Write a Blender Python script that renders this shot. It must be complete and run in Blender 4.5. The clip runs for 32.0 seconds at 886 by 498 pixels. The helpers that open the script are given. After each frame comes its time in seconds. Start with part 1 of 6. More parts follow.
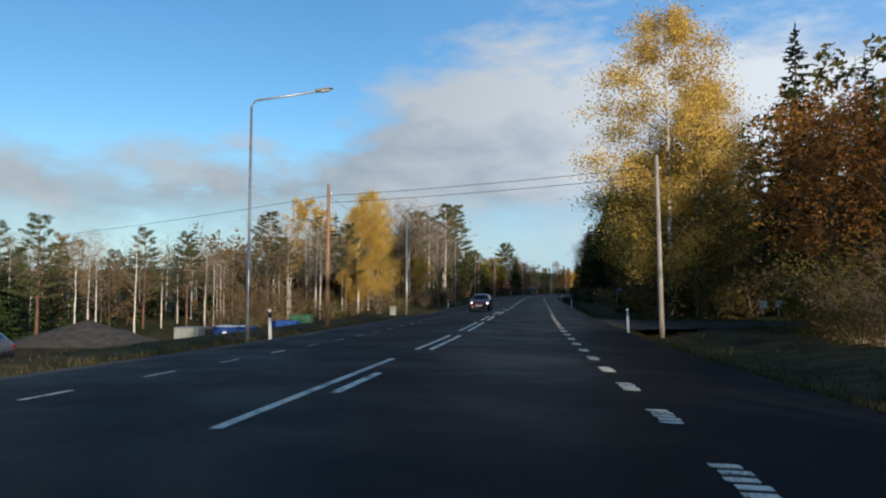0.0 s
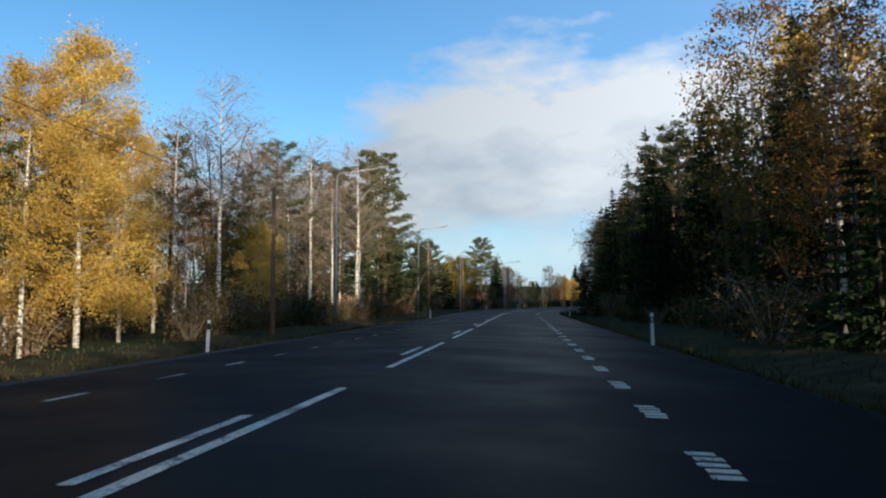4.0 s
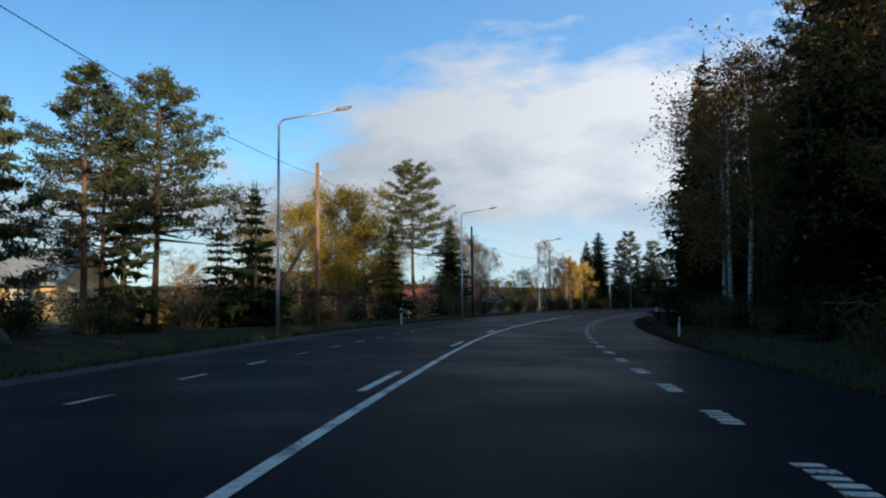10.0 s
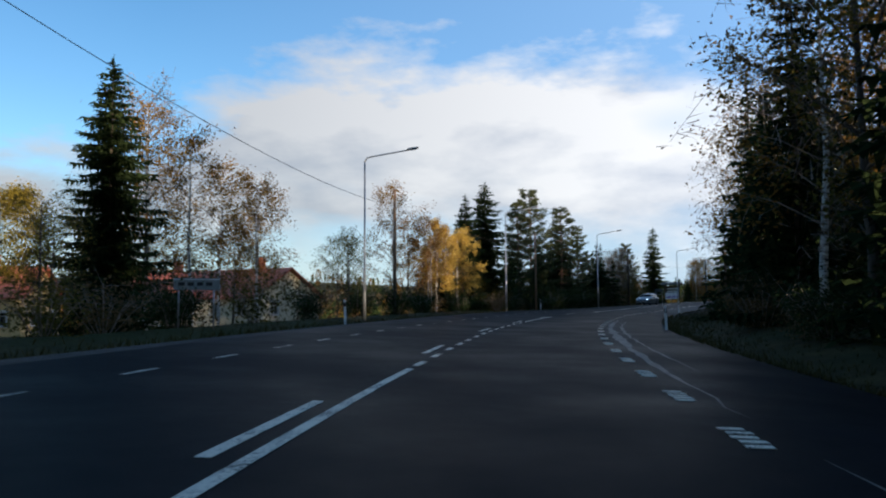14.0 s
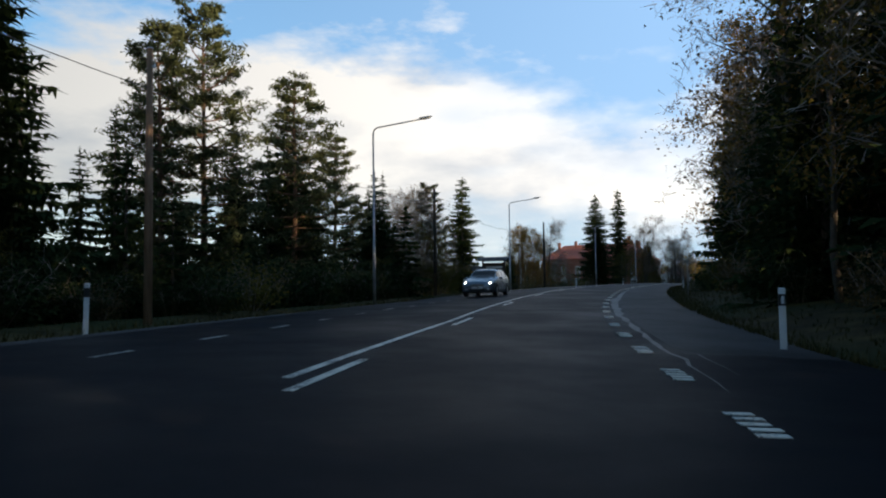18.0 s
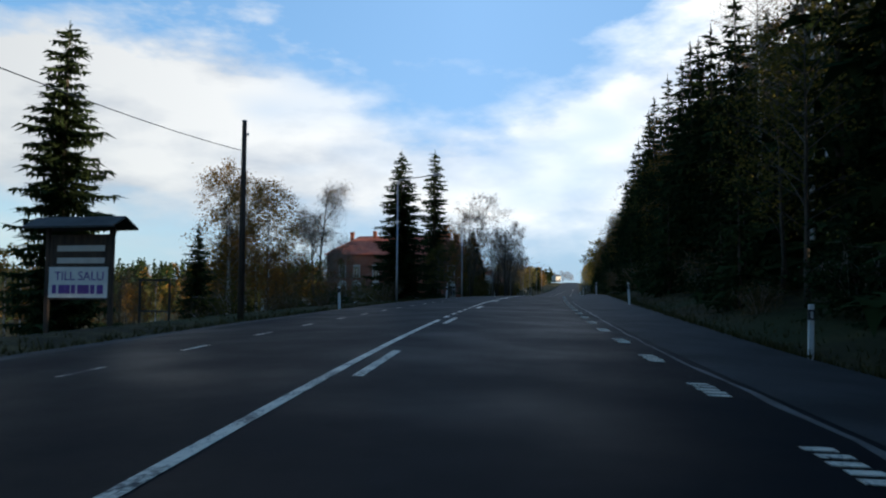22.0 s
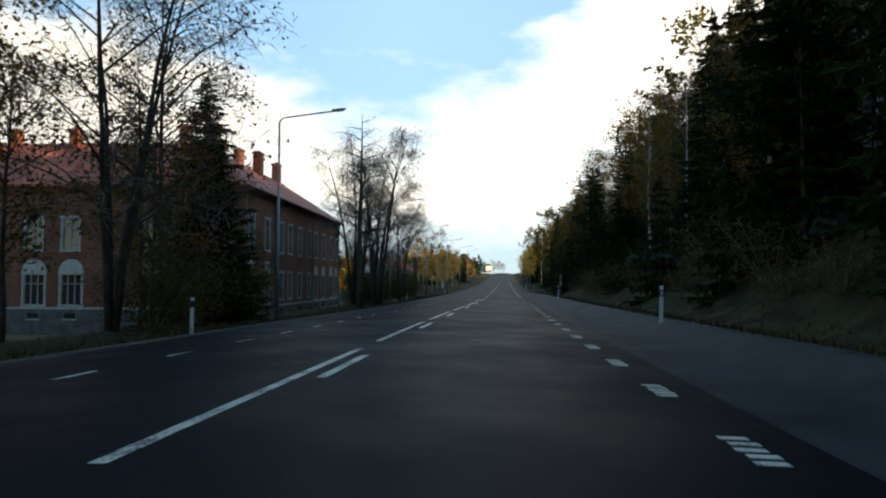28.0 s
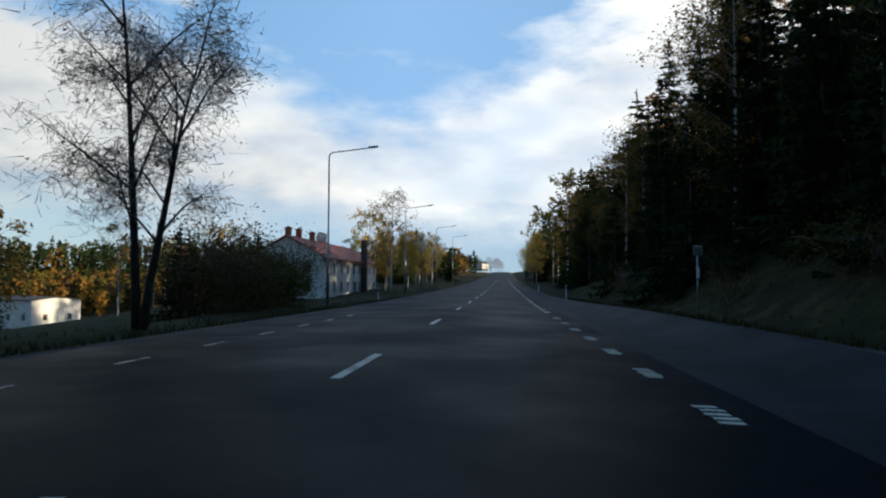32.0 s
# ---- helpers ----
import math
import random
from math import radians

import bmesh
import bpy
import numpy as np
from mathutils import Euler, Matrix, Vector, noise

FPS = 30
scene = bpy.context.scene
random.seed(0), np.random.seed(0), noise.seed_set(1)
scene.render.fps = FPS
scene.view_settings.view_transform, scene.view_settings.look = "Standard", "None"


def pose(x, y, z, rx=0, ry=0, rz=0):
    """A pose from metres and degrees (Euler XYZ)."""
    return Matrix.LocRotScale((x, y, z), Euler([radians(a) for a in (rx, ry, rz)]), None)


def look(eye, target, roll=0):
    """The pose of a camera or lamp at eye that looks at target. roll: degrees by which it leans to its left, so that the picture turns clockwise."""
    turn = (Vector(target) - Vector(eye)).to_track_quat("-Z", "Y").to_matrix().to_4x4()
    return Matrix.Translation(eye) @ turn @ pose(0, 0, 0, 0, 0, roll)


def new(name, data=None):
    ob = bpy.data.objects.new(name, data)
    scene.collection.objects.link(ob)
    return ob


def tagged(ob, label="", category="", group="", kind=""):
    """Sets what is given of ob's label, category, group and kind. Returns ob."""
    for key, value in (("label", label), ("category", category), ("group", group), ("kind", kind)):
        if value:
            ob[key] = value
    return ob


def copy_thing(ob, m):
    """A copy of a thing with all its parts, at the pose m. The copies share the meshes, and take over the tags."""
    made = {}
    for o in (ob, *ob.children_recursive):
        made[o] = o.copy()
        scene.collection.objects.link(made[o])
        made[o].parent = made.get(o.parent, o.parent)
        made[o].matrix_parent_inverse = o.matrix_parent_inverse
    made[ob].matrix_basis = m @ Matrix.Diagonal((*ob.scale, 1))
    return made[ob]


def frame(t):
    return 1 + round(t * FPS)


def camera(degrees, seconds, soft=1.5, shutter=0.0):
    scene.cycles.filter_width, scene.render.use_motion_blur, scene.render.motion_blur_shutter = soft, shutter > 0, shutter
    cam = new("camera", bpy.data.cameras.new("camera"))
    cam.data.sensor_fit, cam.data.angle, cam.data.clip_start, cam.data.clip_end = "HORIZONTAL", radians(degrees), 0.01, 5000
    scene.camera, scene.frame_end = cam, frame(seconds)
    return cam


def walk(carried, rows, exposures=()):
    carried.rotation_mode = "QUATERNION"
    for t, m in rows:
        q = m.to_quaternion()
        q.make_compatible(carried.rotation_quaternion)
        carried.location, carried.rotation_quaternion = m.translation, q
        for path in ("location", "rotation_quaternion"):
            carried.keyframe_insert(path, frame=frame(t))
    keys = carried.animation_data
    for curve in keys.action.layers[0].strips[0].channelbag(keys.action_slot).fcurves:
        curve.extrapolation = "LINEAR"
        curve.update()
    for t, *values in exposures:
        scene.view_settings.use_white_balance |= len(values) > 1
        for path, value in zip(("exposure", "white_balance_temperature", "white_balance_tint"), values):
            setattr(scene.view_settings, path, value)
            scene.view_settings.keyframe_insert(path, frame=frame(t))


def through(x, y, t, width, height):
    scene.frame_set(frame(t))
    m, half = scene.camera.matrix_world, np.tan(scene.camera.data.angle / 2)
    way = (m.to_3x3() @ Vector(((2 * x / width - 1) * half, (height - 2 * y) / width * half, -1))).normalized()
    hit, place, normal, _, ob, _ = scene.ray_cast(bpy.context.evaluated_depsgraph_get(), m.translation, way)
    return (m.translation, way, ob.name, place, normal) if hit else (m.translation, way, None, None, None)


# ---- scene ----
import collections
cam = camera(62.15, 32.0, soft=2.1, shutter=0.07)
PATH = [
    (0.0, (0.00, 0.00, 0.000), (-2.314, 19.836, 1.094), 0.21),
    (0.5, (0.01, 8.05, -0.158), (-2.215, 27.892, 0.920), -0.39),
    (1.0, (0.04, 16.06, -0.285), (-2.130, 35.897, 1.001), -0.11),
    (1.5, (0.08, 24.03, -0.398), (-2.046, 43.869, 0.902), 0.11),
    (2.0, (0.14, 31.94, -0.496), (-1.915, 51.789, 0.856), 0.20),
    (2.5, (0.21, 39.79, -0.577), (-1.785, 59.641, 0.894), 0.30),
    (3.0, (0.31, 47.59, -0.650), (-1.553, 67.453, 0.702), 0.24),
    (3.5, (0.42, 55.32, -0.713), (-1.439, 75.182, 0.651), -0.27),
    (4.0, (0.51, 62.99, -0.757), (-1.438, 82.837, 0.761), -0.11),
    (4.5, (0.54, 70.61, -0.783), (-1.529, 90.443, 0.779), -0.02),
    (5.0, (0.53, 78.18, -0.793), (-1.665, 97.999, 0.799), 0.05),
    (5.5, (0.47, 85.71, -0.793), (-1.811, 105.506, 0.868), 0.16),
    (6.0, (0.38, 93.18, -0.782), (-1.945, 112.975, 0.906), 0.49),
    (6.5, (0.29, 100.62, -0.761), (-1.986, 120.422, 0.921), 0.76),
    (7.0, (0.23, 108.04, -0.742), (-1.920, 127.850, 0.954), 0.75),
    (7.5, (0.21, 115.44, -0.740), (-1.779, 135.275, 0.878), 0.83),
    (8.0, (0.25, 122.84, -0.741), (-1.596, 142.692, 0.875), 0.87),
    (8.5, (0.34, 130.26, -0.729), (-1.371, 150.124, 0.863), 0.68),
    (9.0, (0.48, 137.70, -0.712), (-1.079, 157.580, 0.872), 0.35),
    (9.5, (0.68, 145.18, -0.695), (-0.710, 165.066, 0.865), -0.11),
    (10.0, (0.93, 152.68, -0.684), (-0.362, 172.571, 0.905), -0.72),
    (10.5, (1.24, 160.19, -0.687), (0.140, 180.100, 0.855), -0.79),
    (11.0, (1.64, 167.69, -0.700), (0.834, 187.616, 0.856), -0.79),
    (11.5, (2.16, 175.17, -0.713), (1.675, 195.096, 0.899), -0.57),
    (12.0, (2.82, 182.61, -0.723), (2.785, 202.545, 0.861), -0.53),
    (12.5, (3.65, 190.02, -0.729), (4.164, 209.956, 0.813), -0.54),
    (13.0, (4.66, 197.42, -0.726), (5.747, 217.332, 0.854), -0.52),
    (13.5, (5.87, 204.82, -0.707), (7.566, 224.691, 0.784), -0.70),
    (14.0, (7.27, 212.20, -0.681), (9.543, 232.013, 0.851), -0.37),
    (14.5, (8.87, 219.55, -0.648), (11.740, 239.285, 0.910), -0.01),
    (15.0, (10.67, 226.85, -0.612), (14.205, 246.478, 0.831), -0.03),
    (15.5, (12.69, 234.06, -0.577), (16.953, 253.546, 0.827), -0.06),
    (16.0, (14.96, 241.16, -0.542), (19.999, 260.468, 0.828), -0.12),
    (16.5, (17.48, 248.15, -0.504), (23.286, 267.237, 0.907), -0.27),
    (17.0, (20.29, 255.00, -0.469), (26.919, 273.837, 0.691), -0.47),
    (17.5, (23.34, 261.74, -0.450), (30.564, 280.356, 0.659), -0.62),
    (18.0, (26.61, 268.38, -0.415), (34.403, 286.765, 0.691), -0.77),
    (18.5, (30.11, 274.94, -0.332), (38.520, 293.052, 0.757), -0.37),
    (19.0, (33.86, 281.42, -0.207), (42.950, 299.200, 0.917), 0.06),
    (19.5, (37.91, 287.81, -0.044), (47.717, 305.200, 1.102), 0.17),
    (20.0, (42.26, 294.09, 0.136), (52.744, 311.091, 1.217), 0.03),
    (20.5, (46.87, 300.29, 0.311), (57.839, 316.983, 1.352), 0.08),
    (21.0, (51.68, 306.42, 0.469), (63.086, 322.818, 1.516), 0.05),
    (21.5, (56.68, 312.47, 0.608), (68.494, 328.569, 1.704), 0.20),
    (22.0, (61.85, 318.42, 0.731), (74.088, 334.199, 1.837), 0.33),
    (22.5, (67.19, 324.27, 0.846), (79.795, 339.753, 1.972), -0.01),
    (23.0, (72.67, 330.02, 0.949), (85.579, 345.259, 2.098), -0.18),
    (23.5, (78.27, 335.70, 1.042), (91.409, 350.736, 2.178), -0.40),
    (24.0, (83.94, 341.30, 1.120), (97.310, 356.140, 2.203), 0.07),
    (24.5, (89.68, 346.82, 1.191), (103.209, 361.521, 2.184), 0.28),
    (25.0, (95.47, 352.28, 1.258), (109.047, 366.928, 2.297), 0.99),
    (25.5, (101.27, 357.71, 1.291), (114.860, 372.353, 2.265), 0.66),
    (26.0, (107.09, 363.12, 1.301), (120.683, 377.761, 2.263), 0.31),
    (26.5, (112.92, 368.52, 1.291), (126.526, 383.153, 2.219), 0.15),
    (27.0, (118.77, 373.90, 1.261), (132.394, 388.520, 2.163), 0.09),
    (27.5, (124.65, 379.26, 1.216), (138.295, 393.854, 2.109), 0.08),
    (28.0, (130.54, 384.59, 1.159), (144.236, 399.141, 2.037), 0.22),
    (28.5, (136.44, 389.91, 1.094), (150.114, 404.469, 1.978), 0.26),
    (29.0, (142.31, 395.21, 1.034), (155.995, 409.769, 1.935), -0.82),
    (29.5, (148.18, 400.49, 0.958), (161.870, 415.044, 1.808), -0.56),
    (30.0, (154.02, 405.75, 0.874), (167.734, 420.280, 1.705), -0.07),
    (30.5, (159.84, 410.98, 0.795), (173.550, 425.523, 1.645), 0.42),
    (31.0, (165.66, 416.21, 0.729), (179.382, 430.728, 1.623), 0.09),
    (31.5, (171.47, 421.42, 0.668), (185.202, 435.938, 1.574), 0.10),
    (32.0, (177.28, 426.64, 0.606), (191.008, 441.158, 1.495), 0.29),
]
walk(cam, [(t, look(eye, aim, roll)) for t, eye, aim, roll in PATH],
     exposures=[(0.0, 0.40, 6150, 6), (1.0, 0.36, 6150, 6), (2.5, 0.50, 6200, 6), (5.5, 0.68, 6200, 6), (7.0, 0.62, 6250, 7), (9.0, 0.60, 6300, 8), (15.0, 0.67, 6650, 9), (17.0, 0.72, 7200, 9), (19.0, 0.77, 7300, 9), (20.0, 0.62, 6600, 7), (23.0, 0.55, 6550, 6), (24.0, 0.45, 6500, 6), (25.5, 0.44, 6500, 6), (28.0, 1.10, 8200, 5), (30.8, 1.02, 8200, 5), (32.0, 0.48, 6800, 6)])

# ---- sky and sun ----
SUN_AZ, SUN_EL = radians(150), radians(12.6)   # azimuth from +y towards +x
sun_dir = Vector((math.sin(SUN_AZ) * math.cos(SUN_EL), math.cos(SUN_AZ) * math.cos(SUN_EL), math.sin(SUN_EL)))
sun = new("sun", bpy.data.lights.new("sun", "SUN"))
sun.data.energy, sun.data.angle, sun.data.color = 5.0, radians(0.6), (1.0, 0.82, 0.60)
sun.matrix_basis = look(sun_dir * 100, (0, 0, 0))
world = bpy.data.worlds.new("sky")
scene.world = world
world.use_nodes = True


class Graph:
    """A small helper round a node tree: g.add(type, inputs..., settings) returns the node."""

    def __init__(self, tree):
        self.tree = tree
        tree.nodes.clear()

    def add(self, kind, *values, **settings):
        node = self.tree.nodes.new(kind)
        for key, value in settings.items():
            setattr(node, key, value)
        for n, value in enumerate(values):
            self.set(node.inputs[n], value)
        return node

    def set(self, socket, value):
        if isinstance(value, bpy.types.Node):
            value = value.outputs[0]
        if isinstance(value, bpy.types.NodeSocket):
            self.tree.links.new(value, socket)
        elif value is not None:
            socket.default_value = value

    def math(self, op, *values):
        return self.add("ShaderNodeMath", *values, operation=op)

    def mix(self, fac, a, b):
        node = self.add("ShaderNodeMix", data_type="RGBA")
        self.set(node.inputs[0], fac), self.set(node.inputs[6], a), self.set(node.inputs[7], b)
        return node.outputs[2]

    def ramp(self, fac, *stops):
        node = self.add("ShaderNodeValToRGB", fac)
        els = node.color_ramp.elements
        while len(els) < len(stops):
            els.new(0.5)
        for el, (pos, col) in zip(els, stops):
            el.position = pos
            el.color = (*col, 1) if hasattr(col, "__len__") else (col, col, col, 1)
        return node

    def noise(self, vector, scale, detail=3.0, rough=0.55):
        node = self.add("ShaderNodeTexNoise")
        if vector is not None:
            self.set(node.inputs["Vector"], vector)
        node.inputs["Scale"].default_value = scale
        node.inputs["Detail"].default_value = detail
        node.inputs["Roughness"].default_value = rough
        return node


g = Graph(world.node_tree)
sky = g.add("ShaderNodeTexSky", sky_type="NISHITA", sun_disc=False, sun_elevation=SUN_EL, sun_rotation=SUN_AZ,
            altitude=200.0, air_density=1.0, dust_density=0.25, ozone_density=2.5)
way = g.add("ShaderNodeTexCoord").outputs["Generated"]
sep = g.add("ShaderNodeSeparateXYZ", way)
bearing = g.math("ARCTAN2", sep.outputs[0], sep.outputs[1])
height = g.math("MULTIPLY", g.math("ARCSINE", sep.outputs[2]), 57.3)
turned = g.math("ADD", g.math("DIVIDE", bearing, 2 * math.pi), 0.5)


def by_bearing(top, *stops):
    """A value that follows the bearing (degrees) round the horizon."""
    return g.math("MULTIPLY", g.ramp(turned, *[(a / 360 + 0.5, v / top) for a, v in stops]), top)


spread_ = g.add("ShaderNodeVectorMath", way, (1.0, 1.0, 2.6), operation="MULTIPLY")
puff, wisp, broad = g.noise(spread_, 5.0, 6.0, 0.55), g.noise(spread_, 16.0, 5.0, 0.6), g.noise(spread_, 2.2, 3.0, 0.5)
# a bank of cloud over the road ahead, broken by a blue gap to the north-east
top_ = by_bearing(40.0, (-180, 14), (-60, 10), (-18, 10.5), (-9, 16.5), (10, 18.5), (22, 20), (34, 14), (42, 13.5), (50, 17.5), (62, 24), (110, 26), (175, 14))
rough_ = g.math("ADD", g.math("MULTIPLY", g.math("SUBTRACT", puff, 0.5), 15.0), g.math("MULTIPLY", g.math("SUBTRACT", wisp, 0.5), 5.0))
above = g.ramp(g.math("ADD", g.math("MULTIPLY", g.math("ADD", g.math("SUBTRACT", top_, height), rough_), 0.05), 0.5), (0.42, 0.0), (0.62, 0.88))
below = g.ramp(g.math("MULTIPLY", g.math("ADD", height, g.math("MULTIPLY", rough_, 0.6)), 0.05), (0.10, 0.0), (0.36, 1.0))
torn = g.ramp(broad, (0.30, 0.35), (0.48, 1.0))
mask = g.math("MULTIPLY", g.math("MULTIPLY", above, below), torn)
shade = g.ramp(g.math("ADD", g.math("MULTIPLY", puff, 0.9), g.math("MULTIPLY", height, 0.014)), (0.44, (0.36, 0.38, 0.43)), (0.68, (0.62, 0.61, 0.61)))
gain = by_bearing(2.5, (-180, 0.9), (-60, 0.85), (-8, 0.95), (15, 1.4), (32, 1.7), (50, 2.0), (110, 1.3), (175, 0.9))
bright = g.add("ShaderNodeVectorMath", shade, operation="SCALE")
g.set(bright.inputs[3], gain)
tint = g.add("ShaderNodeHueSaturation")
tint.inputs["Saturation"].default_value = 1.18
g.set(tint.inputs["Color"], sky)
scaled = g.add("ShaderNodeVectorMath", tint, operation="SCALE")
scaled.inputs[3].default_value = 0.165
pale = g.mix(by_bearing(1.0, (-180, 0.0), (-15, 0.0), (12, 0.38), (40, 0.8), (90, 0.5), (170, 0.0)), scaled.outputs[0], (0.33, 0.59, 1.02, 1))
haze = g.mix(g.ramp(g.math("MULTIPLY", height, 0.05), (0.0, 0.85), (0.5, 0.0)), pale, (0.42, 0.58, 0.74, 1))
sky_colour = g.mix(mask, haze, bright.outputs[0])
g.add("ShaderNodeOutputWorld", g.add("ShaderNodeBackground", sky_colour, 0.72))


# ---- materials ----
def material(name, rough=0.8, metal=0.0, spec=0.3):
    mat = bpy.data.materials.new(name)
    mat.use_nodes = True
    gr = Graph(mat.node_tree)
    shader = gr.add("ShaderNodeBsdfPrincipled")
    shader.inputs["Roughness"].default_value = rough
    shader.inputs["Metallic"].default_value = metal
    shader.inputs["Specular IOR Level"].default_value = spec
    gr.add("ShaderNodeOutputMaterial", shader)
    return mat, gr, shader


def mottled(name, dark, light, scale=3.0, rough=0.8, bump=0.15, fine=40.0, metal=0.0, vary=0.0, spec=0.3, stretch=(1, 1, 1)):
    """Colour that wanders between two tones at a coarse and a fine scale, with a fine relief."""
    mat, gr, sh = material(name, rough, metal, spec)
    co = gr.add("ShaderNodeTexCoord").outputs["Object"]
    co = gr.add("ShaderNodeVectorMath", co, stretch, operation="MULTIPLY")
    a, b = gr.noise(co, scale, 4.0), gr.noise(co, fine, 3.0)
    fac = gr.math("ADD", gr.math("MULTIPLY", a, 0.65), gr.math("MULTIPLY", b, 0.35))
    if vary:
        rnd = gr.add("ShaderNodeObjectInfo").outputs["Random"]
        fac = gr.math("ADD", fac, gr.math("MULTIPLY", gr.math("SUBTRACT", rnd, 0.5), vary))
    gr.set(sh.inputs["Base Color"], gr.ramp(fac, (0.36, dark), (0.64, light)))
    gr.set(sh.inputs["Roughness"], gr.ramp(b, (0.3, max(rough - 0.12, 0.05)), (0.7, min(rough + 0.1, 1))))
    if bump:
        bm_ = gr.add("ShaderNodeBump")
        bm_.inputs["Strength"].default_value = bump
        bm_.inputs["Distance"].default_value = 0.02
        gr.set(bm_.inputs["Height"], b)
        gr.set(sh.inputs["Normal"], bm_)
    return mat


def leafy(name, dark, light, through=0.3):
    """Leaves and needles: tone by clump and by tree, some light passing through."""
    mat = bpy.data.materials.new(name)
    mat.use_nodes = True
    gr = Graph(mat.node_tree)
    isl = gr.add("ShaderNodeNewGeometry").outputs["Random Per Island"]
    obj = gr.add("ShaderNodeObjectInfo").outputs["Random"]
    fac = gr.math("ADD", gr.math("MULTIPLY", isl, 0.7), gr.math("MULTIPLY", obj, 0.3))
    col = gr.ramp(fac, (0.1, dark), (0.9, light))
    dif = gr.add("ShaderNodeBsdfDiffuse", col)
    tra = gr.add("ShaderNodeBsdfTranslucent", col)
    mix = gr.add("ShaderNodeMixShader", through, dif, tra)
    gr.add("ShaderNodeOutputMaterial", mix)
    return mat


def asphalt_material():
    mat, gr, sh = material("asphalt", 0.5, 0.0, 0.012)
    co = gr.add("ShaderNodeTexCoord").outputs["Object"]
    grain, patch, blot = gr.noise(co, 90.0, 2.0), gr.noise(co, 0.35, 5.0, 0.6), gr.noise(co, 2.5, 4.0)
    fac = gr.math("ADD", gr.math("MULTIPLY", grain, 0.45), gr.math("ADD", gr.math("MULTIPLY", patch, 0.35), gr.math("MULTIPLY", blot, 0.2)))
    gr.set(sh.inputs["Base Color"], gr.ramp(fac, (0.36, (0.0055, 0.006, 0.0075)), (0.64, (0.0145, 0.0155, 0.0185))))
    gr.set(sh.inputs["Roughness"], gr.ramp(patch, (0.35, 0.44), (0.65, 0.60)))
    bump = gr.add("ShaderNodeBump")
    bump.inputs["Strength"].default_value, bump.inputs["Distance"].default_value = 0.3, 0.006
    gr.set(bump.inputs["Height"], grain)
    gr.set(sh.inputs["Normal"], bump)
    return mat


def paint_material(name="road_paint", gone=0.0):
    """White road paint, worn through in specks."""
    mat, gr, sh = material(name, 0.6, 0.0, 0.15)
    co = gr.add("ShaderNodeTexCoord").outputs["Object"]
    wear = gr.math("ADD", gr.math("MULTIPLY", gr.noise(co, 28.0, 4.0, 0.7), 0.6), gr.math("MULTIPLY", gr.noise(co, 1.7, 3.0), 0.4))
    gr.set(sh.inputs["Base Color"], gr.ramp(wear, (0.40 + gone, (0.03, 0.03, 0.033)), (0.50 + gone, (0.66, 0.60, 0.50)), (0.85, (0.86, 0.79, 0.66))))
    return mat


def ground_material():
    """Verge and forest floor: withered grass, green grass, brown litter."""
    mat, gr, sh = material("ground_cover", 0.95, 0.0, 0.1)
    co = gr.add("ShaderNodeTexCoord").outputs["Object"]
    big_, mid, fine = gr.noise(co, 0.09, 4.0), gr.noise(co, 0.8, 4.0), gr.noise(co, 14.0, 3.0)
    base = gr.ramp(gr.math("ADD", gr.math("MULTIPLY", mid, 0.6), gr.math("MULTIPLY", fine, 0.4)),
                   (0.34, (0.014, 0.012, 0.007)), (0.5, (0.040, 0.033, 0.014)), (0.66, (0.105, 0.078, 0.032)))
    green = gr.ramp(fine, (0.3, (0.012, 0.018, 0.006)), (0.7, (0.040, 0.052, 0.016)))
    gr.set(sh.inputs["Base Color"], gr.mix(gr.ramp(big_, (0.45, 0.0), (0.62, 1.0)), base, green))
    bump = gr.add("ShaderNodeBump")
    bump.inputs["Strength"].default_value, bump.inputs["Distance"].default_value = 0.8, 0.08
    gr.set(bump.inputs["Height"], fine)
    gr.set(sh.inputs["Normal"], bump)
    return mat


def birch_bark():
    mat, gr, sh = material("birch_bark", 0.7, 0.0, 0.2)
    co = gr.add("ShaderNodeTexCoord").outputs["Object"]
    band = gr.add("ShaderNodeVectorMath", co, (2.0, 2.0, 9.0), operation="MULTIPLY")
    spots = gr.noise(band, 1.6, 4.0, 0.65)
    gr.set(sh.inputs["Base Color"], gr.ramp(spots, (0.40, (0.04, 0.035, 0.03)), (0.47, (0.45, 0.42, 0.38)), (0.7, (0.72, 0.70, 0.66))))
    return mat


def glass_material():
    mat, gr, sh = material("window_glass", 0.04, 0.0, 0.9)
    sh.inputs["Base Color"].default_value = (0.02, 0.025, 0.03, 1)
    return mat


def glow_material(name, colour, strength):
    mat = bpy.data.materials.new(name)
    mat.use_nodes = True
    gr = Graph(mat.node_tree)
    em = gr.add("ShaderNodeEmission", (*colour, 1), strength)
    gr.add("ShaderNodeOutputMaterial", em)
    return mat


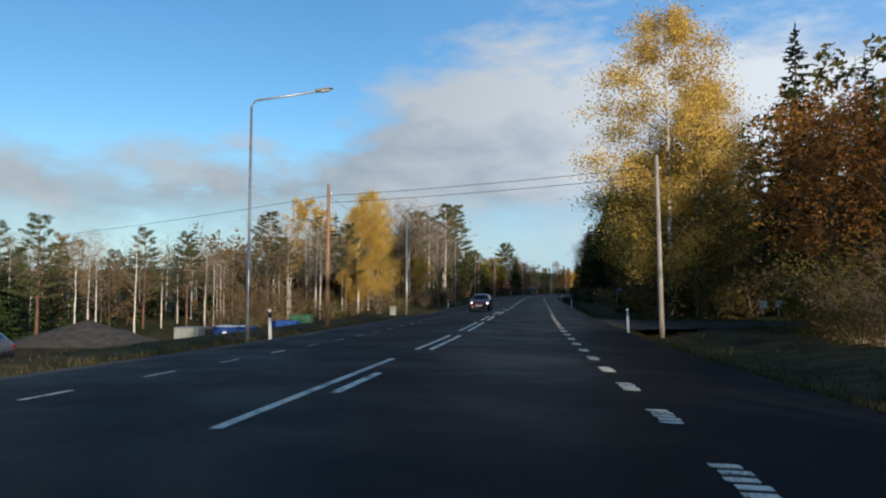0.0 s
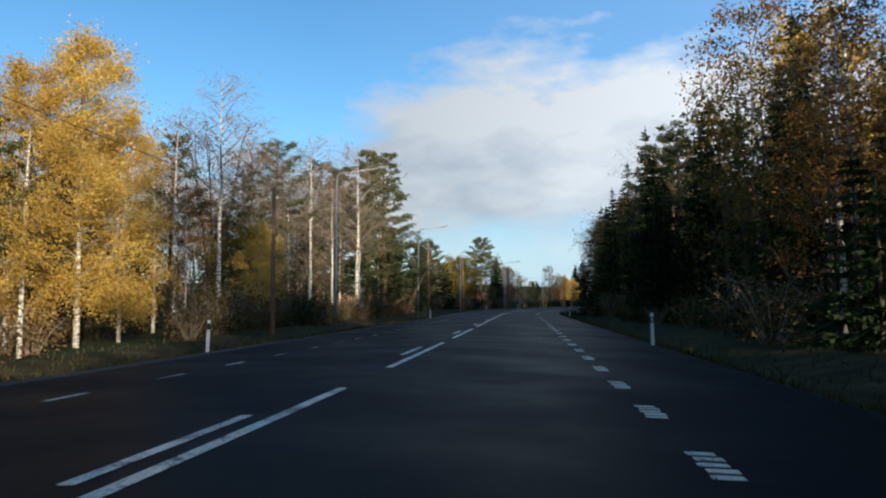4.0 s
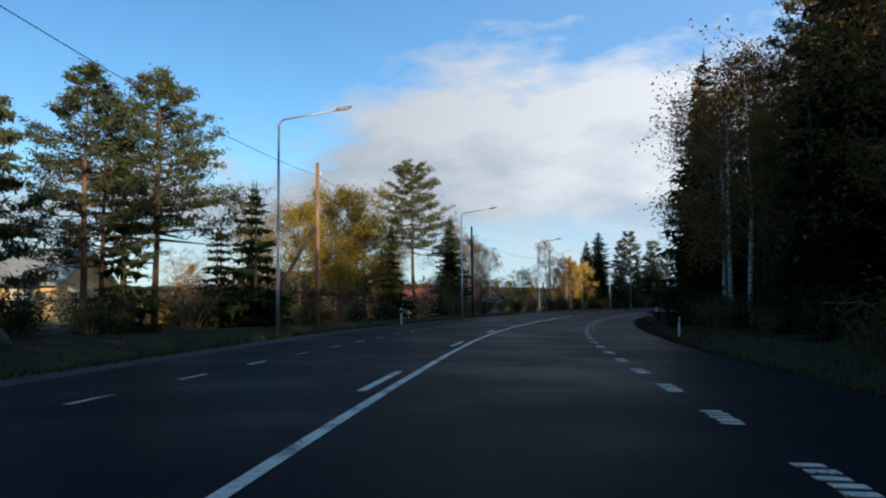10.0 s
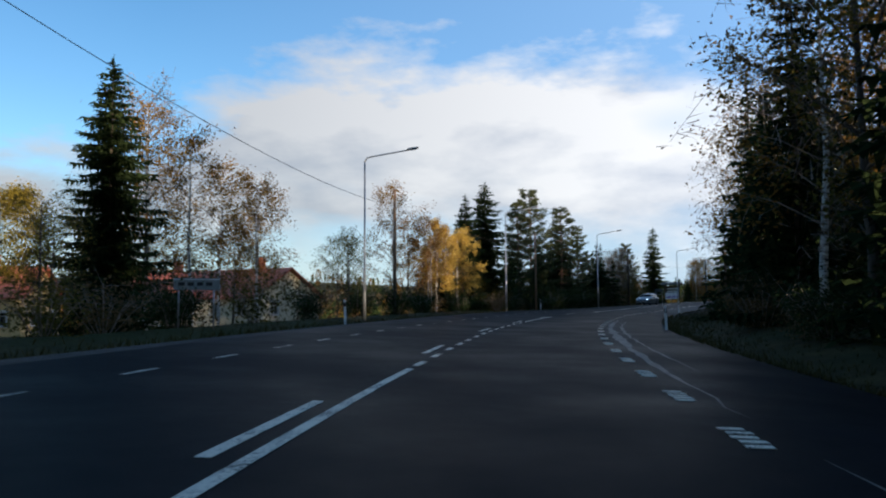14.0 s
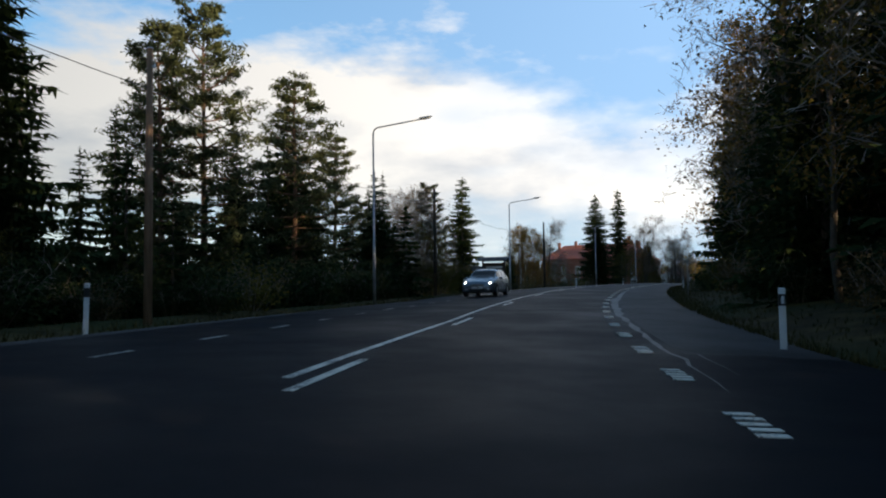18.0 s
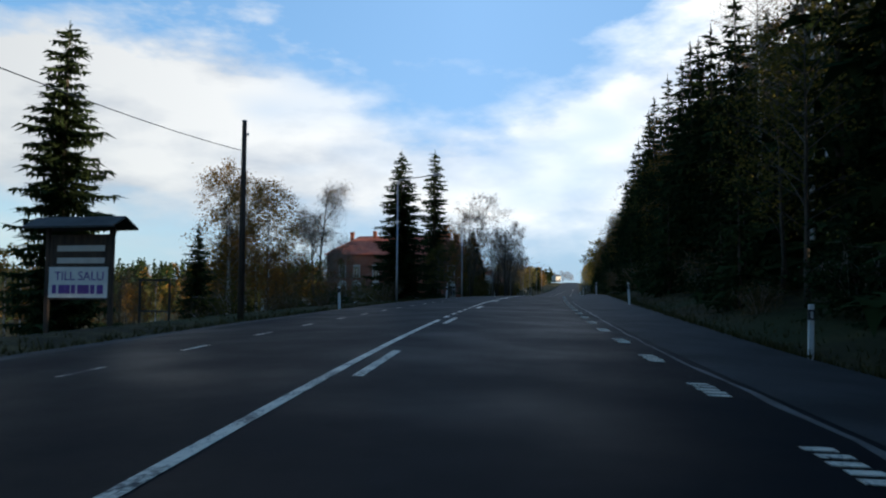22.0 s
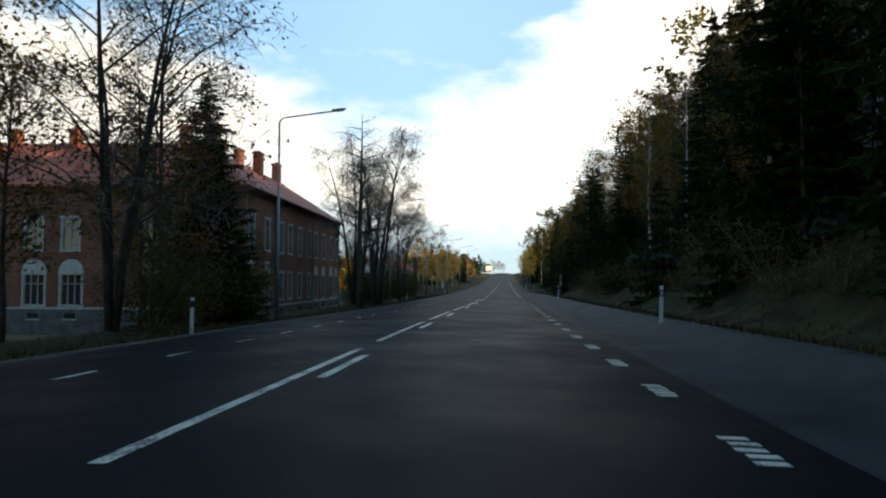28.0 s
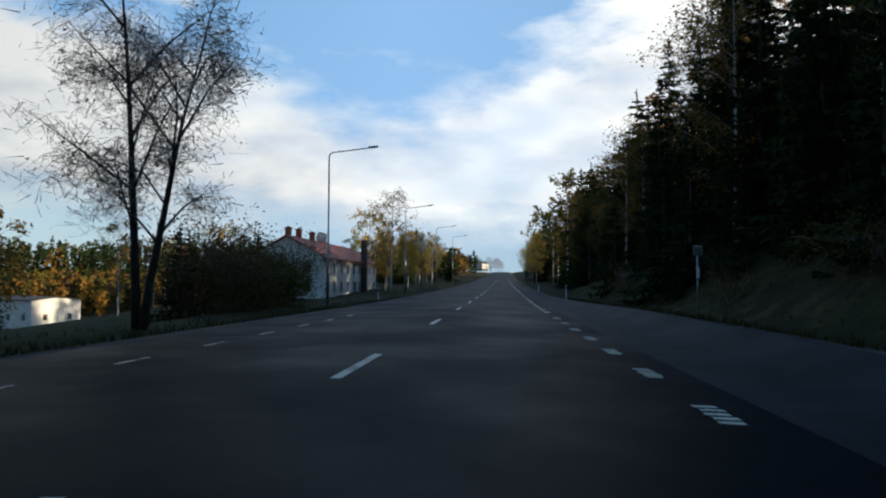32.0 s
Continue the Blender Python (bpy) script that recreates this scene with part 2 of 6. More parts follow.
ASPHALT, PAINT, GROUND, BIRCH = asphalt_material(), paint_material(), ground_material(), birch_bark()
WORN_PAINT = paint_material("worn_paint", 0.05)
GRAVEL = mottled("gravel", (0.022, 0.020, 0.019), (0.075, 0.066, 0.058), 1.5, 0.95, 0.8, 60.0)
STEEL = mottled("galvanised_steel", (0.24, 0.245, 0.25), (0.38, 0.385, 0.39), 4.0, 0.45, 0.05, 30.0, 0.75)
LAMP_GREY = mottled("lamp_housing", (0.22, 0.23, 0.24), (0.34, 0.35, 0.36), 6.0, 0.4, 0.0, 30.0, 0.3)
LAMP_LENS = mottled("lamp_lens", (0.55, 0.56, 0.56), (0.7, 0.7, 0.7), 5.0, 0.2, 0.0, 30.0)
POLE_WOOD = mottled("pole_wood", (0.13, 0.075, 0.045), (0.30, 0.18, 0.11), 2.0, 0.85, 0.4, 25.0, stretch=(6, 6, 0.6))
DARK_WOOD = mottled("dark_wood", (0.03, 0.022, 0.018), (0.085, 0.06, 0.045), 2.0, 0.85, 0.3, 25.0, stretch=(5, 5, 0.7))
PINE_BARK = mottled("pine_bark", (0.045, 0.03, 0.024), (0.17, 0.095, 0.055), 2.5, 0.9, 0.6, 18.0, stretch=(3, 3, 0.8))
DARK_BARK = mottled("dark_bark", (0.035, 0.028, 0.022), (0.11, 0.085, 0.065), 3.0, 0.9, 0.5, 20.0, stretch=(3, 3, 0.8))
TWIG = mottled("twig_bark", (0.13, 0.106, 0.09), (0.31, 0.25, 0.205), 3.0, 0.9, 0.0, 20.0)
SPRUCE_N = leafy("spruce_needles", (0.012, 0.022, 0.010), (0.045, 0.065, 0.026), 0.12)
PINE_N = leafy("pine_needles", (0.034, 0.045, 0.022), (0.125, 0.135, 0.062), 0.2)
YELLOW_L = leafy("yellow_leaves", (0.38, 0.23, 0.045), (0.72, 0.52, 0.14), 0.4)
GOLD_L = leafy("gold_leaves", (0.13, 0.105, 0.02), (0.42, 0.31, 0.055), 0.4)
OCHRE_L = leafy("ochre_leaves", (0.12, 0.065, 0.018), (0.32, 0.18, 0.045), 0.35)
OLIVE_L = leafy("olive_leaves", (0.05, 0.048, 0.014), (0.17, 0.14, 0.035), 0.35)
BROWN_L = leafy("brown_leaves", (0.065, 0.045, 0.022), (0.19, 0.125, 0.058), 0.3)
RUST_L = leafy("rust_leaves", (0.14, 0.06, 0.018), (0.36, 0.17, 0.045), 0.3)
WHITE = mottled("white_paint", (0.62, 0.61, 0.58), (0.8, 0.79, 0.76), 2.0, 0.6, 0.05, 30.0)
BLACK = mottled("black_plastic", (0.012, 0.012, 0.013), (0.03, 0.03, 0.03), 4.0, 0.5, 0.05, 40.0)
REFLECT = mottled("post_reflector", (0.5, 0.5, 0.5), (0.75, 0.75, 0.75), 8.0, 0.2, 0.0, 60.0)
GLASS = glass_material()


# ---- mesh helpers ----
def mesh_of(name, verts, faces, mats, index=None, smooth=False):
    me = bpy.data.meshes.new(name)
    me.from_pydata([tuple(v) for v in verts], [], [tuple(f) for f in faces])
    for m in (mats if isinstance(mats, (list, tuple)) else [mats]):
        me.materials.append(m)
    if index is not None:
        me.polygons.foreach_set("material_index", np.asarray(index, dtype=np.int32))
    if smooth:
        me.polygons.foreach_set("use_smooth", np.ones(len(me.polygons), dtype=bool))
    me.update()
    return me


def part(name, data, mat, parent, label=""):
    """Links a bmesh, or a mesh, as one part under a thing or a part."""
    if isinstance(data, bmesh.types.BMesh):
        me = bpy.data.meshes.new(name)
        data.to_mesh(me)
        data.free()
        me.materials.append(mat)
        data = me
    ob = new(name, data)
    ob.parent = parent
    if label:
        ob["label"] = label
    return ob


def thing(name, m, label, category, group="", kind=""):
    ob = new(name)
    ob.empty_display_size = 0.2
    ob.matrix_basis = m
    return tagged(ob, label, category, group, kind)


def add_box(bm, x0, x1, y0, y1, z0, z1, bevel=0.0, m=None):
    c = Matrix.Translation(((x0 + x1) / 2, (y0 + y1) / 2, (z0 + z1) / 2)) @ Matrix.Diagonal((x1 - x0, y1 - y0, z1 - z0, 1))
    got = bmesh.ops.create_cube(bm, size=1.0, matrix=c)
    if bevel:
        edges = list({e for v in got["verts"] for e in v.link_edges})
        res = bmesh.ops.bevel(bm, geom=edges, offset=bevel, segments=1, affect="EDGES", profile=0.7)
        verts = list({v for f in res["faces"] for v in f.verts} | {v for v in got["verts"] if v.is_valid})
    else:
        verts = got["verts"]
    if m is not None:
        bmesh.ops.transform(bm, matrix=m, verts=verts)
    return bm


def box(x0, x1, y0, y1, z0, z1, bevel=0.0):
    return add_box(bmesh.new(), x0, x1, y0, y1, z0, z1, bevel)


def tube(points, radii, sides=8, cap=True):
    """Vertices and faces of a tapering tube along points."""
    pts = [Vector(p) for p in points]
    verts, faces = [], []
    for n, p in enumerate(pts):
        d = (pts[min(n + 1, len(pts) - 1)] - pts[max(n - 1, 0)]).normalized()
        a = d.cross(Vector((0.31, 0.93, 0.2))).normalized()
        b = d.cross(a)
        for k in range(sides):
            w = 2 * math.pi * k / sides
            verts.append(p + (a * math.cos(w) + b * math.sin(w)) * radii[n])
    for n in range(len(pts) - 1):
        for k in range(sides):
            i, j = n * sides + k, n * sides + (k + 1) % sides
            faces.append((i, j, j + sides, i + sides))
    if cap:
        faces.append(tuple(range(sides))[::-1])
        faces.append(tuple(range((len(pts) - 1) * sides, len(pts) * sides)))
    return verts, faces


def joined(parts_):
    verts, faces = [], []
    for v, f in parts_:
        o = len(verts)
        verts += v
        faces += [tuple(i + o for i in q) for q in f]
    return verts, faces


# ---- the road's line and the lie of the land ----
ROAD = [
    (-2.60, -1400.00, -4.00),
    (-2.60, -1200.00, -4.00),
    (-2.60, -300.00, -1.20),
    (-2.60, -60.00, -0.70),
    (-2.60, -0.00, -1.13),
    (-2.63, 24.04, -1.56),
    (-2.47, 47.63, -1.75),
    (-2.04, 70.62, -1.88),
    (-1.74, 93.15, -1.88),
    (-1.50, 115.44, -1.84),
    (-1.26, 137.74, -1.81),
    (-0.73, 160.28, -1.79),
    (0.73, 182.82, -1.82),
    (3.83, 205.18, -1.81),
    (8.65, 227.38, -1.71),
    (15.45, 248.93, -1.60),
    (24.62, 269.40, -1.51),
    (36.26, 288.90, -1.14),
    (50.25, 307.58, -0.63),
    (65.86, 325.51, -0.25),
    (82.62, 342.67, 0.02),
    (99.91, 359.17, 0.19),
    (117.34, 375.47, 0.16),
    (134.94, 391.56, -0.01),
    (152.52, 407.41, -0.23),
    (170.09, 422.96, -0.43),
    (198.14, 448.32, -0.58),
    (220.46, 468.36, -0.60),
    (250.23, 495.08, -0.35),
    (330.60, 567.22, 0.60),
    (421.38, 648.72, 2.90),
    (506.96, 725.54, 5.40),
    (622.30, 829.09, 8.80),
    (845.54, 1029.49, 14.00),
]

def road_samples():
    pts = np.array(ROAD)
    out = []
    for n in range(1, len(pts) - 2):
        p0, p1, p2, p3 = pts[n - 1], pts[n], pts[n + 1], pts[n + 2]
        d = np.linalg.norm(p2 - p1)
        m1 = (p2 - p0) * d / (np.linalg.norm(p2 - p1) + np.linalg.norm(p1 - p0))
        m2 = (p3 - p1) * d / (np.linalg.norm(p3 - p2) + np.linalg.norm(p2 - p1))
        for w in np.arange(0, 1, 1.0 / max(int(d), 1)):
            out.append((2 * w**3 - 3 * w**2 + 1) * p1 + (w**3 - 2 * w**2 + w) * m1 + (-2 * w**3 + 3 * w**2) * p2 + (w**3 - w**2) * m2)
    out.append(pts[-2])
    return np.array(out)


_P = road_samples()
_S = np.r_[0, np.cumsum(np.linalg.norm(np.diff(_P[:, :2], axis=0), axis=1))]
_S -= np.interp(0.0, _P[:1250, 1], _S[:1250])          # s = 0 beside the camera's first place
_T = np.gradient(_P[:, :2], axis=0)
_T /= np.linalg.norm(_T, axis=1)[:, None]
S_END = float(_S[-1])


def line(s):
    """Place, height and heading of the road's middle at s metres."""
    return (np.interp(s, _S, _P[:, 0]), np.interp(s, _S, _P[:, 1]), np.interp(s, _S, _P[:, 2]),
            np.interp(s, _S, _T[:, 0]), np.interp(s, _S, _T[:, 1]))


def step(x, a, b):
    w = np.clip((x - a) / (b - a), 0, 1)
    return w * w * (3 - 2 * w)


def rise(s, u):
    """Height of the land over the road's middle, u metres to its right."""
    a = np.abs(u)
    z = -0.025 * np.minimum(a, 5.6) - 0.07 * np.clip(a - 5.6, 0, 1.0)
    z = z + np.interp(s, [140, 185, 280, 312], [0, 0.062, 0.062, 0]) * np.clip(-u, 0, 9)
    z = z + 0.10 * np.exp(-((s - 270) / 11.0) ** 2) * (a < 30)
    ditch = np.interp(a, [7.0, 8.3, 9.2, 11.5], [0, -0.40, -0.42, -0.05])
    right = np.interp(s, [0, 60, 200, 260, 330, 420, 560, 700], [1.0, 1.0, 2.5, 4.0, 7.0, 10.0, 11.0, 7.0]) * step(u, 9.5, 45)
    right = right + 5 * step(u, 60, 200)
    right = right + np.interp(s, [380, 440, 560, 610], [0, 3.0, 3.0, 0]) * step(u, 9.6, 16)
    right = right + np.interp(s, [350, 390, 520, 570], [0, 0.55, 0.55, 0]) * step(u, 5.7, 7.4)
    left = np.interp(s, [0, 70, 110, 170, 215, 260, 330, 380, 520, 640], [-2.9, -2.6, -0.5, 0.5, -1.2, -1.4, -2.6, -3.4, -3.0, 0.5]) * step(-u, 9, 26)
    left = left + np.interp(s, [0, 200, 330, 380, 560, 740, 950], [0, 0, -5, -8, -10, -13, 0]) * step(-u, 24, 110)
    left = left + 34 * step(-u, 380, 900)
    lumps = 0.16 * np.sin(u * 0.9 + s * 0.31) * np.sin(s * 0.47 + u * 0.2) * step(a, 10, 16)
    return z + ditch + np.where(u > 0, right, left) + lumps


def at(s, u, dz=0.0):
    """The place on the land at s metres along the road and u metres to its right."""
    x, y, z, tx, ty = line(s)
    return Vector((float(x + u * ty), float(y - u * tx), float(z + rise(np.float64(s), np.float64(u)) + dz)))


def pose_at(s, u, dz=0.0, turn=0.0):
    """A pose there; its +y looks along the road, turned by turn degrees to the left."""
    x, y, z, tx, ty = line(s)
    return Matrix.Translation(at(s, u, dz)) @ Matrix.Rotation(math.atan2(-tx, ty) + radians(turn), 4, "Z")


def sheet(name, s_list, u_list, dz, mats, pick=None):
    """A sheet over the land between lines of s and u."""
    s_, u_ = np.meshgrid(np.array(s_list, float), np.array(u_list, float), indexing="ij")
    x, y, z, tx, ty = line(s_)
    far = np.clip(np.abs(u_) - 170, 0, None) * np.sign(u_)
    near = u_ - far
    # beyond 170 m the sheet runs off in one direction, so that it never folds over the bend
    px_, py_ = x + near * ty + far * 0.90, y - near * tx - far * 0.43
    pz = z + rise(s_, u_) + dz
    verts = np.stack([px_, py_, pz], -1).reshape(-1, 3)
    nu = len(u_list)
    faces, index = [], []
    for i in range(len(s_list) - 1):
        for j in range(nu - 1):
            faces.append((i * nu + j, i * nu + j + 1, (i + 1) * nu + j + 1, (i + 1) * nu + j))
            index.append(pick(s_list[i], (u_list[j] + u_list[j + 1]) / 2) if pick else 0)
    return mesh_of(name, verts, faces, mats, index, smooth=True)


S_LIST = list(np.arange(-1180, -150, 40.0)) + list(np.arange(-150, 620, 3.0)) + list(np.arange(620, S_END, 20.0))
side = [5.62, 6.1, 6.6, 7.4, 8.3, 9.2, 10.3, 11.5, 14, 17, 21, 26, 33, 45, 60, 85, 120, 170, 260, 380, 600, 1000, 2200]
U_LIST = [-v for v in side[::-1]] + [0.0] + side
tagged(new("ground", sheet("ground", S_LIST, U_LIST, -0.02, [GROUND, GRAVEL], lambda s, u: 1 if 5.0 < abs(u) < 7.3 else 0)),
       "withered grass verges and forest floor beside the road", "ground", kind="structure")
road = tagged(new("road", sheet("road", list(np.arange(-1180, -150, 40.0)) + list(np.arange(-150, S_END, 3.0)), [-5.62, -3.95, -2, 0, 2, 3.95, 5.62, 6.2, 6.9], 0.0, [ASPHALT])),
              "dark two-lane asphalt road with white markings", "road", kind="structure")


# ---- road markings ----
def middle(s):
    """The painted middle line wanders a little off the road's own middle."""
    return float(np.interp(s, [0, 10, 24, 45, 60, 130, 190, 213, 228, 245, 270, 283, 292, 300, 330, 357, 410, 453, 484, 520], [0.03, 0.08, 0.12, 0.08, -0.03, 0.05, -0.12, 0.03, 0.03, -0.2, -0.38, -0.1, 0.18, 0.12, 0.06, -0.02, -0.1, -0.17, -0.02, 0.05]))


def strip(s0, s1, u, width):
    n = max(int((s1 - s0) / 2.0), 1) + 1
    verts, faces = [], []
    for k, s in enumerate(np.linspace(s0, s1, n)):
        v_ = u + (middle(s) if abs(u) < 1 else 0)
        verts += [at(s, v_ - width / 2, 0.006), at(s, v_ + width / 2, 0.006)]
        if k:
            faces.append((2 * k - 2, 2 * k - 1, 2 * k + 1, 2 * k))
    return verts, faces


def dashes(name, starts, length, u):
    for s0 in starts:
        v, f = strip(s0, s0 + length, u, 0.13)
        part(name, mesh_of(name, v, f, PAINT), None, road)


LEFT_U, RIGHT_U = -0.17, 0.17
for s0, s1, u in [(6.2, 14.6, LEFT_U), (17.7, 25.1, LEFT_U), (28.6, 37.8, LEFT_U), (40.6, 48.6, LEFT_U), (53.0, 61.2, LEFT_U), (8.9, 11.6, RIGHT_U), (17.7, 25.1, RIGHT_U),
                  (28.6, 37.8, RIGHT_U), (40.6, 48.6, RIGHT_U), (53.0, 61.2, RIGHT_U), (64.5, 73.0, RIGHT_U), (76.3, 85.2, RIGHT_U), (88.2, 97.7, RIGHT_U), (100.8, 160.0, RIGHT_U),
                  (160.0, 225.3, RIGHT_U), (253.0, 263.4, RIGHT_U), (281.2, 320.0, LEFT_U), (320.0, 355.5, LEFT_U), (368.0, 400.0, LEFT_U), (400.0, 433.4, LEFT_U)]:
    v, f = strip(s0, s1, u, 0.13)
    part("centre_line", mesh_of("centre_line", v, f, PAINT), None, road)
dashes("centre_dash", [67.4, 79.8, 92.0, 103.6, 115.8, 127.5, 139.0, 151.0, 162.6, 174.0, 185.4, 195.8, 207.4, 218.2, 228.7, 240.0, 251.0, 260.4, 271.0], 3.0, LEFT_U)
dashes("short_dash", [225.8 + 2.05 * n for n in range(13)], 1.0, RIGHT_U)
dashes("centre_dash", [280.3, 290.5, 301.2, 311.8, 322.0, 332.5, 343.4, 353.7, 364.6, 374.8, 384.3, 396.4, 408.0, 418.5, 428.7, 439.6, 450.7, 459.8, 471.0, 481.4, 492.2], 3.0, RIGHT_U)
dashes("short_dash", [356.8 + 1.98 * n for n in range(6)], 1.0, LEFT_U)
dashes("centre_line", [435.2 + 10.66 * n for n in range(6)], 8.7, LEFT_U)
dashes("centre_dash", [502.0 + 11.5 * n for n in range(22)], 3.0, RIGHT_U)


def ladder():
    """A raised edge mark: five cross bars of paint a metre long."""
    bm = bmesh.new()
    for k in range(5):
        add_box(bm, -0.12 + 0.02 * (k % 2), 0.11 + 0.02 * (k % 2), -0.5 + k * 0.215, -0.5 + k * 0.215 + 0.115, 0.0, 0.008)
    me = bpy.data.meshes.new("edge_mark")
    bm.to_mesh(me)
    bm.free()
    me.materials.append(PAINT)
    return me


def edge_at(n):
    """Where the n-th edge mark lies; their spacing varies a little along the road."""
    ss = [-10, 5.3, 54.5, 114.9, 158.2, 189.7, 219.9, 263.6, 295.0, 323.7, 356.7, 388.6, 436.4, 484.6, 560]
    shift = [2.4, 2.33, 0.54, -2.07, -3.84, -5.26, -8.14, -9.44, -7.98, -6.32, -3.32, -1.37, 1.43, 4.57, 9.4]
    return float(np.interp(3.0 * n, np.array(ss) - np.array(shift), ss))


LADDER = ladder()
for n in range(-3, 172):
    s = edge_at(n)
    ob = part("edge_mark", LADDER, None, road)
    slope = float(np.interp(s + 1, _S, _P[:, 2]) - np.interp(s - 1, _S, _P[:, 2])) / 2
    ob.matrix_basis = pose_at(s, 4.06, 0.004) @ Matrix.Rotation(slope, 4, "X") @ Matrix.Rotation(radians(1.4), 4, "Y")
left_marks = [strip(edge_at(n), edge_at(n) + 1, -3.42, 0.10) for n in range(-2, 172)]
tagged(part("edge_marks", mesh_of("edge_marks", *joined(left_marks), WORN_PAINT), None, road), kind="stuff")
far_marks = [strip(525 + 3.2 * n, 526 + 3.2 * n, 4.05, 0.25) for n in range(90)]
tagged(part("far_edge_marks", mesh_of("far_edge_marks", *joined(far_marks), PAINT), None, road), kind="stuff")


# ---- pale streaks along the right edge: sandy wear and painted wet gleam ----
def streak(s0, s1, u, width, seed):
    rng = np.random.default_rng(seed)
    verts, faces = [], []
    n = int((s1 - s0) / 0.8)
    for k, s in enumerate(np.linspace(s0, s1, n)):
        w = width * (0.25 + 0.75 * rng.random()) * math.sin(math.pi * (k + 0.3) / n)
        mid = u + 0.04 * math.sin(s * 0.21 + seed) + 0.03 * rng.normal()
        verts += [at(s, mid - w / 2, 0.004), at(s, mid + w / 2, 0.004)]
        if k:
            faces.append((2 * k - 2, 2 * k - 1, 2 * k + 1, 2 * k))
    part("worn_streak", mesh_of("worn_streak", verts, faces, SANDY_GLEAM), None, road, "pale sandy streak worn into the asphalt edge")


SANDY_GLEAM = mottled("sandy_asphalt", (0.018, 0.019, 0.021), (0.11, 0.11, 0.11), 1.3, 0.6, 0.3, 45.0)
# the band from s = 281 is a wet reflection put in as colour
for s0, s1, u, w, seed in [(190, 219, 4.4, 0.22, 1), (221, 262, 4.5, 0.42, 2), (226, 258, 5.0, 0.2, 10), (281, 322, 4.42, 0.34, 3), (282.5, 306, 4.78, 0.08, 4), (300, 330, 4.5, 0.26, 5), (318, 350, 4.45, 0.2, 6), (345, 385, 4.5, 0.16, 7)]:
    streak(s0, s1, u, w, seed)
OLD_ASPHALT = mottled("old_asphalt", (0.018, 0.0185, 0.0195), (0.055, 0.056, 0.057), 0.5, 0.62, 0.3, 70.0, spec=0.03)
tagged(new("shoulder", sheet("shoulder", list(np.arange(285, 640, 3.0)), [4.62, 5.62, 6.2, 6.88], 0.005, [OLD_ASPHALT])), "paler worn asphalt shoulder along the right lane", "road shoulder", kind="structure")
v, f = [at(59.9, 4.85, 0.006), at(60.05, 4.85, 0.006), at(58.1, 6.7, 0.006), at(57.95, 6.7, 0.006)], [(0, 1, 2, 3)]
part("junction_line", mesh_of("junction_line", v, f, PAINT), None, road)


# ---- street lamps ----
def street_lamp():
    ob = thing("street_lamp", Matrix(), "tall galvanised street lamp with a curved arm beside the road", "street lamp", "street lamps along the road")
    part("pole", mesh_of("pole", *tube([(0, 0, -1.6), (0, 0, 3.0), (0, 0, 3.05), (0, 0, 9.35)], [0.085, 0.085, 0.062, 0.05], 10), STEEL, smooth=True), None, ob)
    bend = [(0.34 * (1 - math.cos(a)), 0, 9.35 + 0.34 * math.sin(a)) for a in np.linspace(0, 1.42, 7)]
    end = Vector(bend[-1]) + Vector((2.53, 0, 0.29))
    part("arm", mesh_of("arm", *tube(bend + [tuple(end)], [0.04] * 8, 8), STEEL, smooth=True), None, ob)
    head = bmesh.new()
    add_box(head, -0.10, 0.62, -0.12, 0.12, -0.02, 0.11, 0.05)
    for v in head.verts:
        if v.co.x > 0.5:
            v.co.z *= 0.55
    head_ob = part("lamp_head", head, LAMP_GREY, ob, "flat grey lamp head")
    head_ob.matrix_basis = Matrix.Translation(end) @ Matrix.Rotation(radians(-9), 4, "Y")
    lens = part("lens", box(0.08, 0.52, -0.095, 0.095, -0.055, -0.021, 0.02), LAMP_LENS, head_ob)
    hatch = part("hatch", box(-0.012, 0.012, -0.088, -0.080, 0.6, 0.95), STEEL, ob)
    return ob


# place along the road, distance from its middle, height of the lamp head
LAMPS = [(28.8, -8.72, 8.05), (68.4, -9.37, 7.9), (108.9, -9.3, 8.0), (147.5, -9.57, 8.3), (184.0, -9.45, 8.2), (220.1, -8.72, 8.45), (254.9, -10.07, 8.6), (283.6, -9.32, 8.75),
         (312.3, -8.72, 9.0), (350.1, -9.82, 9.05), (390.6, -8.67, 9.5), (427.2, -8.67, 9.8), (467.0, -9.17, 9.75), (504.5, -9.37, 9.4), (542.8, -9.67, 9.7), (583.0, -9.77, 9.9), (623.0, -9.57, 10.4), (665.0, -9.57, 11.4)]


def lamp_pose(s, u, head):
    m = pose_at(s, u)
    m.translation.z = head - 9.98
    return m


lamp = street_lamp()
lamp.matrix_basis = lamp_pose(*LAMPS[0])
for place in LAMPS[1:]:
    copy_thing(lamp, lamp_pose(*place))

# ---- trees ----
def blades(centres, size, rng, droop=0.0, stretch=1.6, flat=0.6):
    """Small three-cornered leaves round the given places, turned at random."""
    n = len(centres)
    a = rng.normal(size=(n, 3))
    a[:, 2] = a[:, 2] * flat - droop
    a /= np.linalg.norm(a, axis=1)[:, None]
    b = np.cross(a, rng.normal(size=(n, 3)))
    b /= np.linalg.norm(b, axis=1)[:, None] + 1e-9
    k = size * rng.uniform(0.6, 1.35, (n, 1))
    c = np.asarray(centres)
    v = np.stack([c - a * k * stretch / 2 - b * k * 0.5, c - a * k * stretch / 2 + b * k * 0.5, c + a * k * stretch / 2], 1).reshape(-1, 3)
    return v, np.arange(3 * n).reshape(-1, 3)


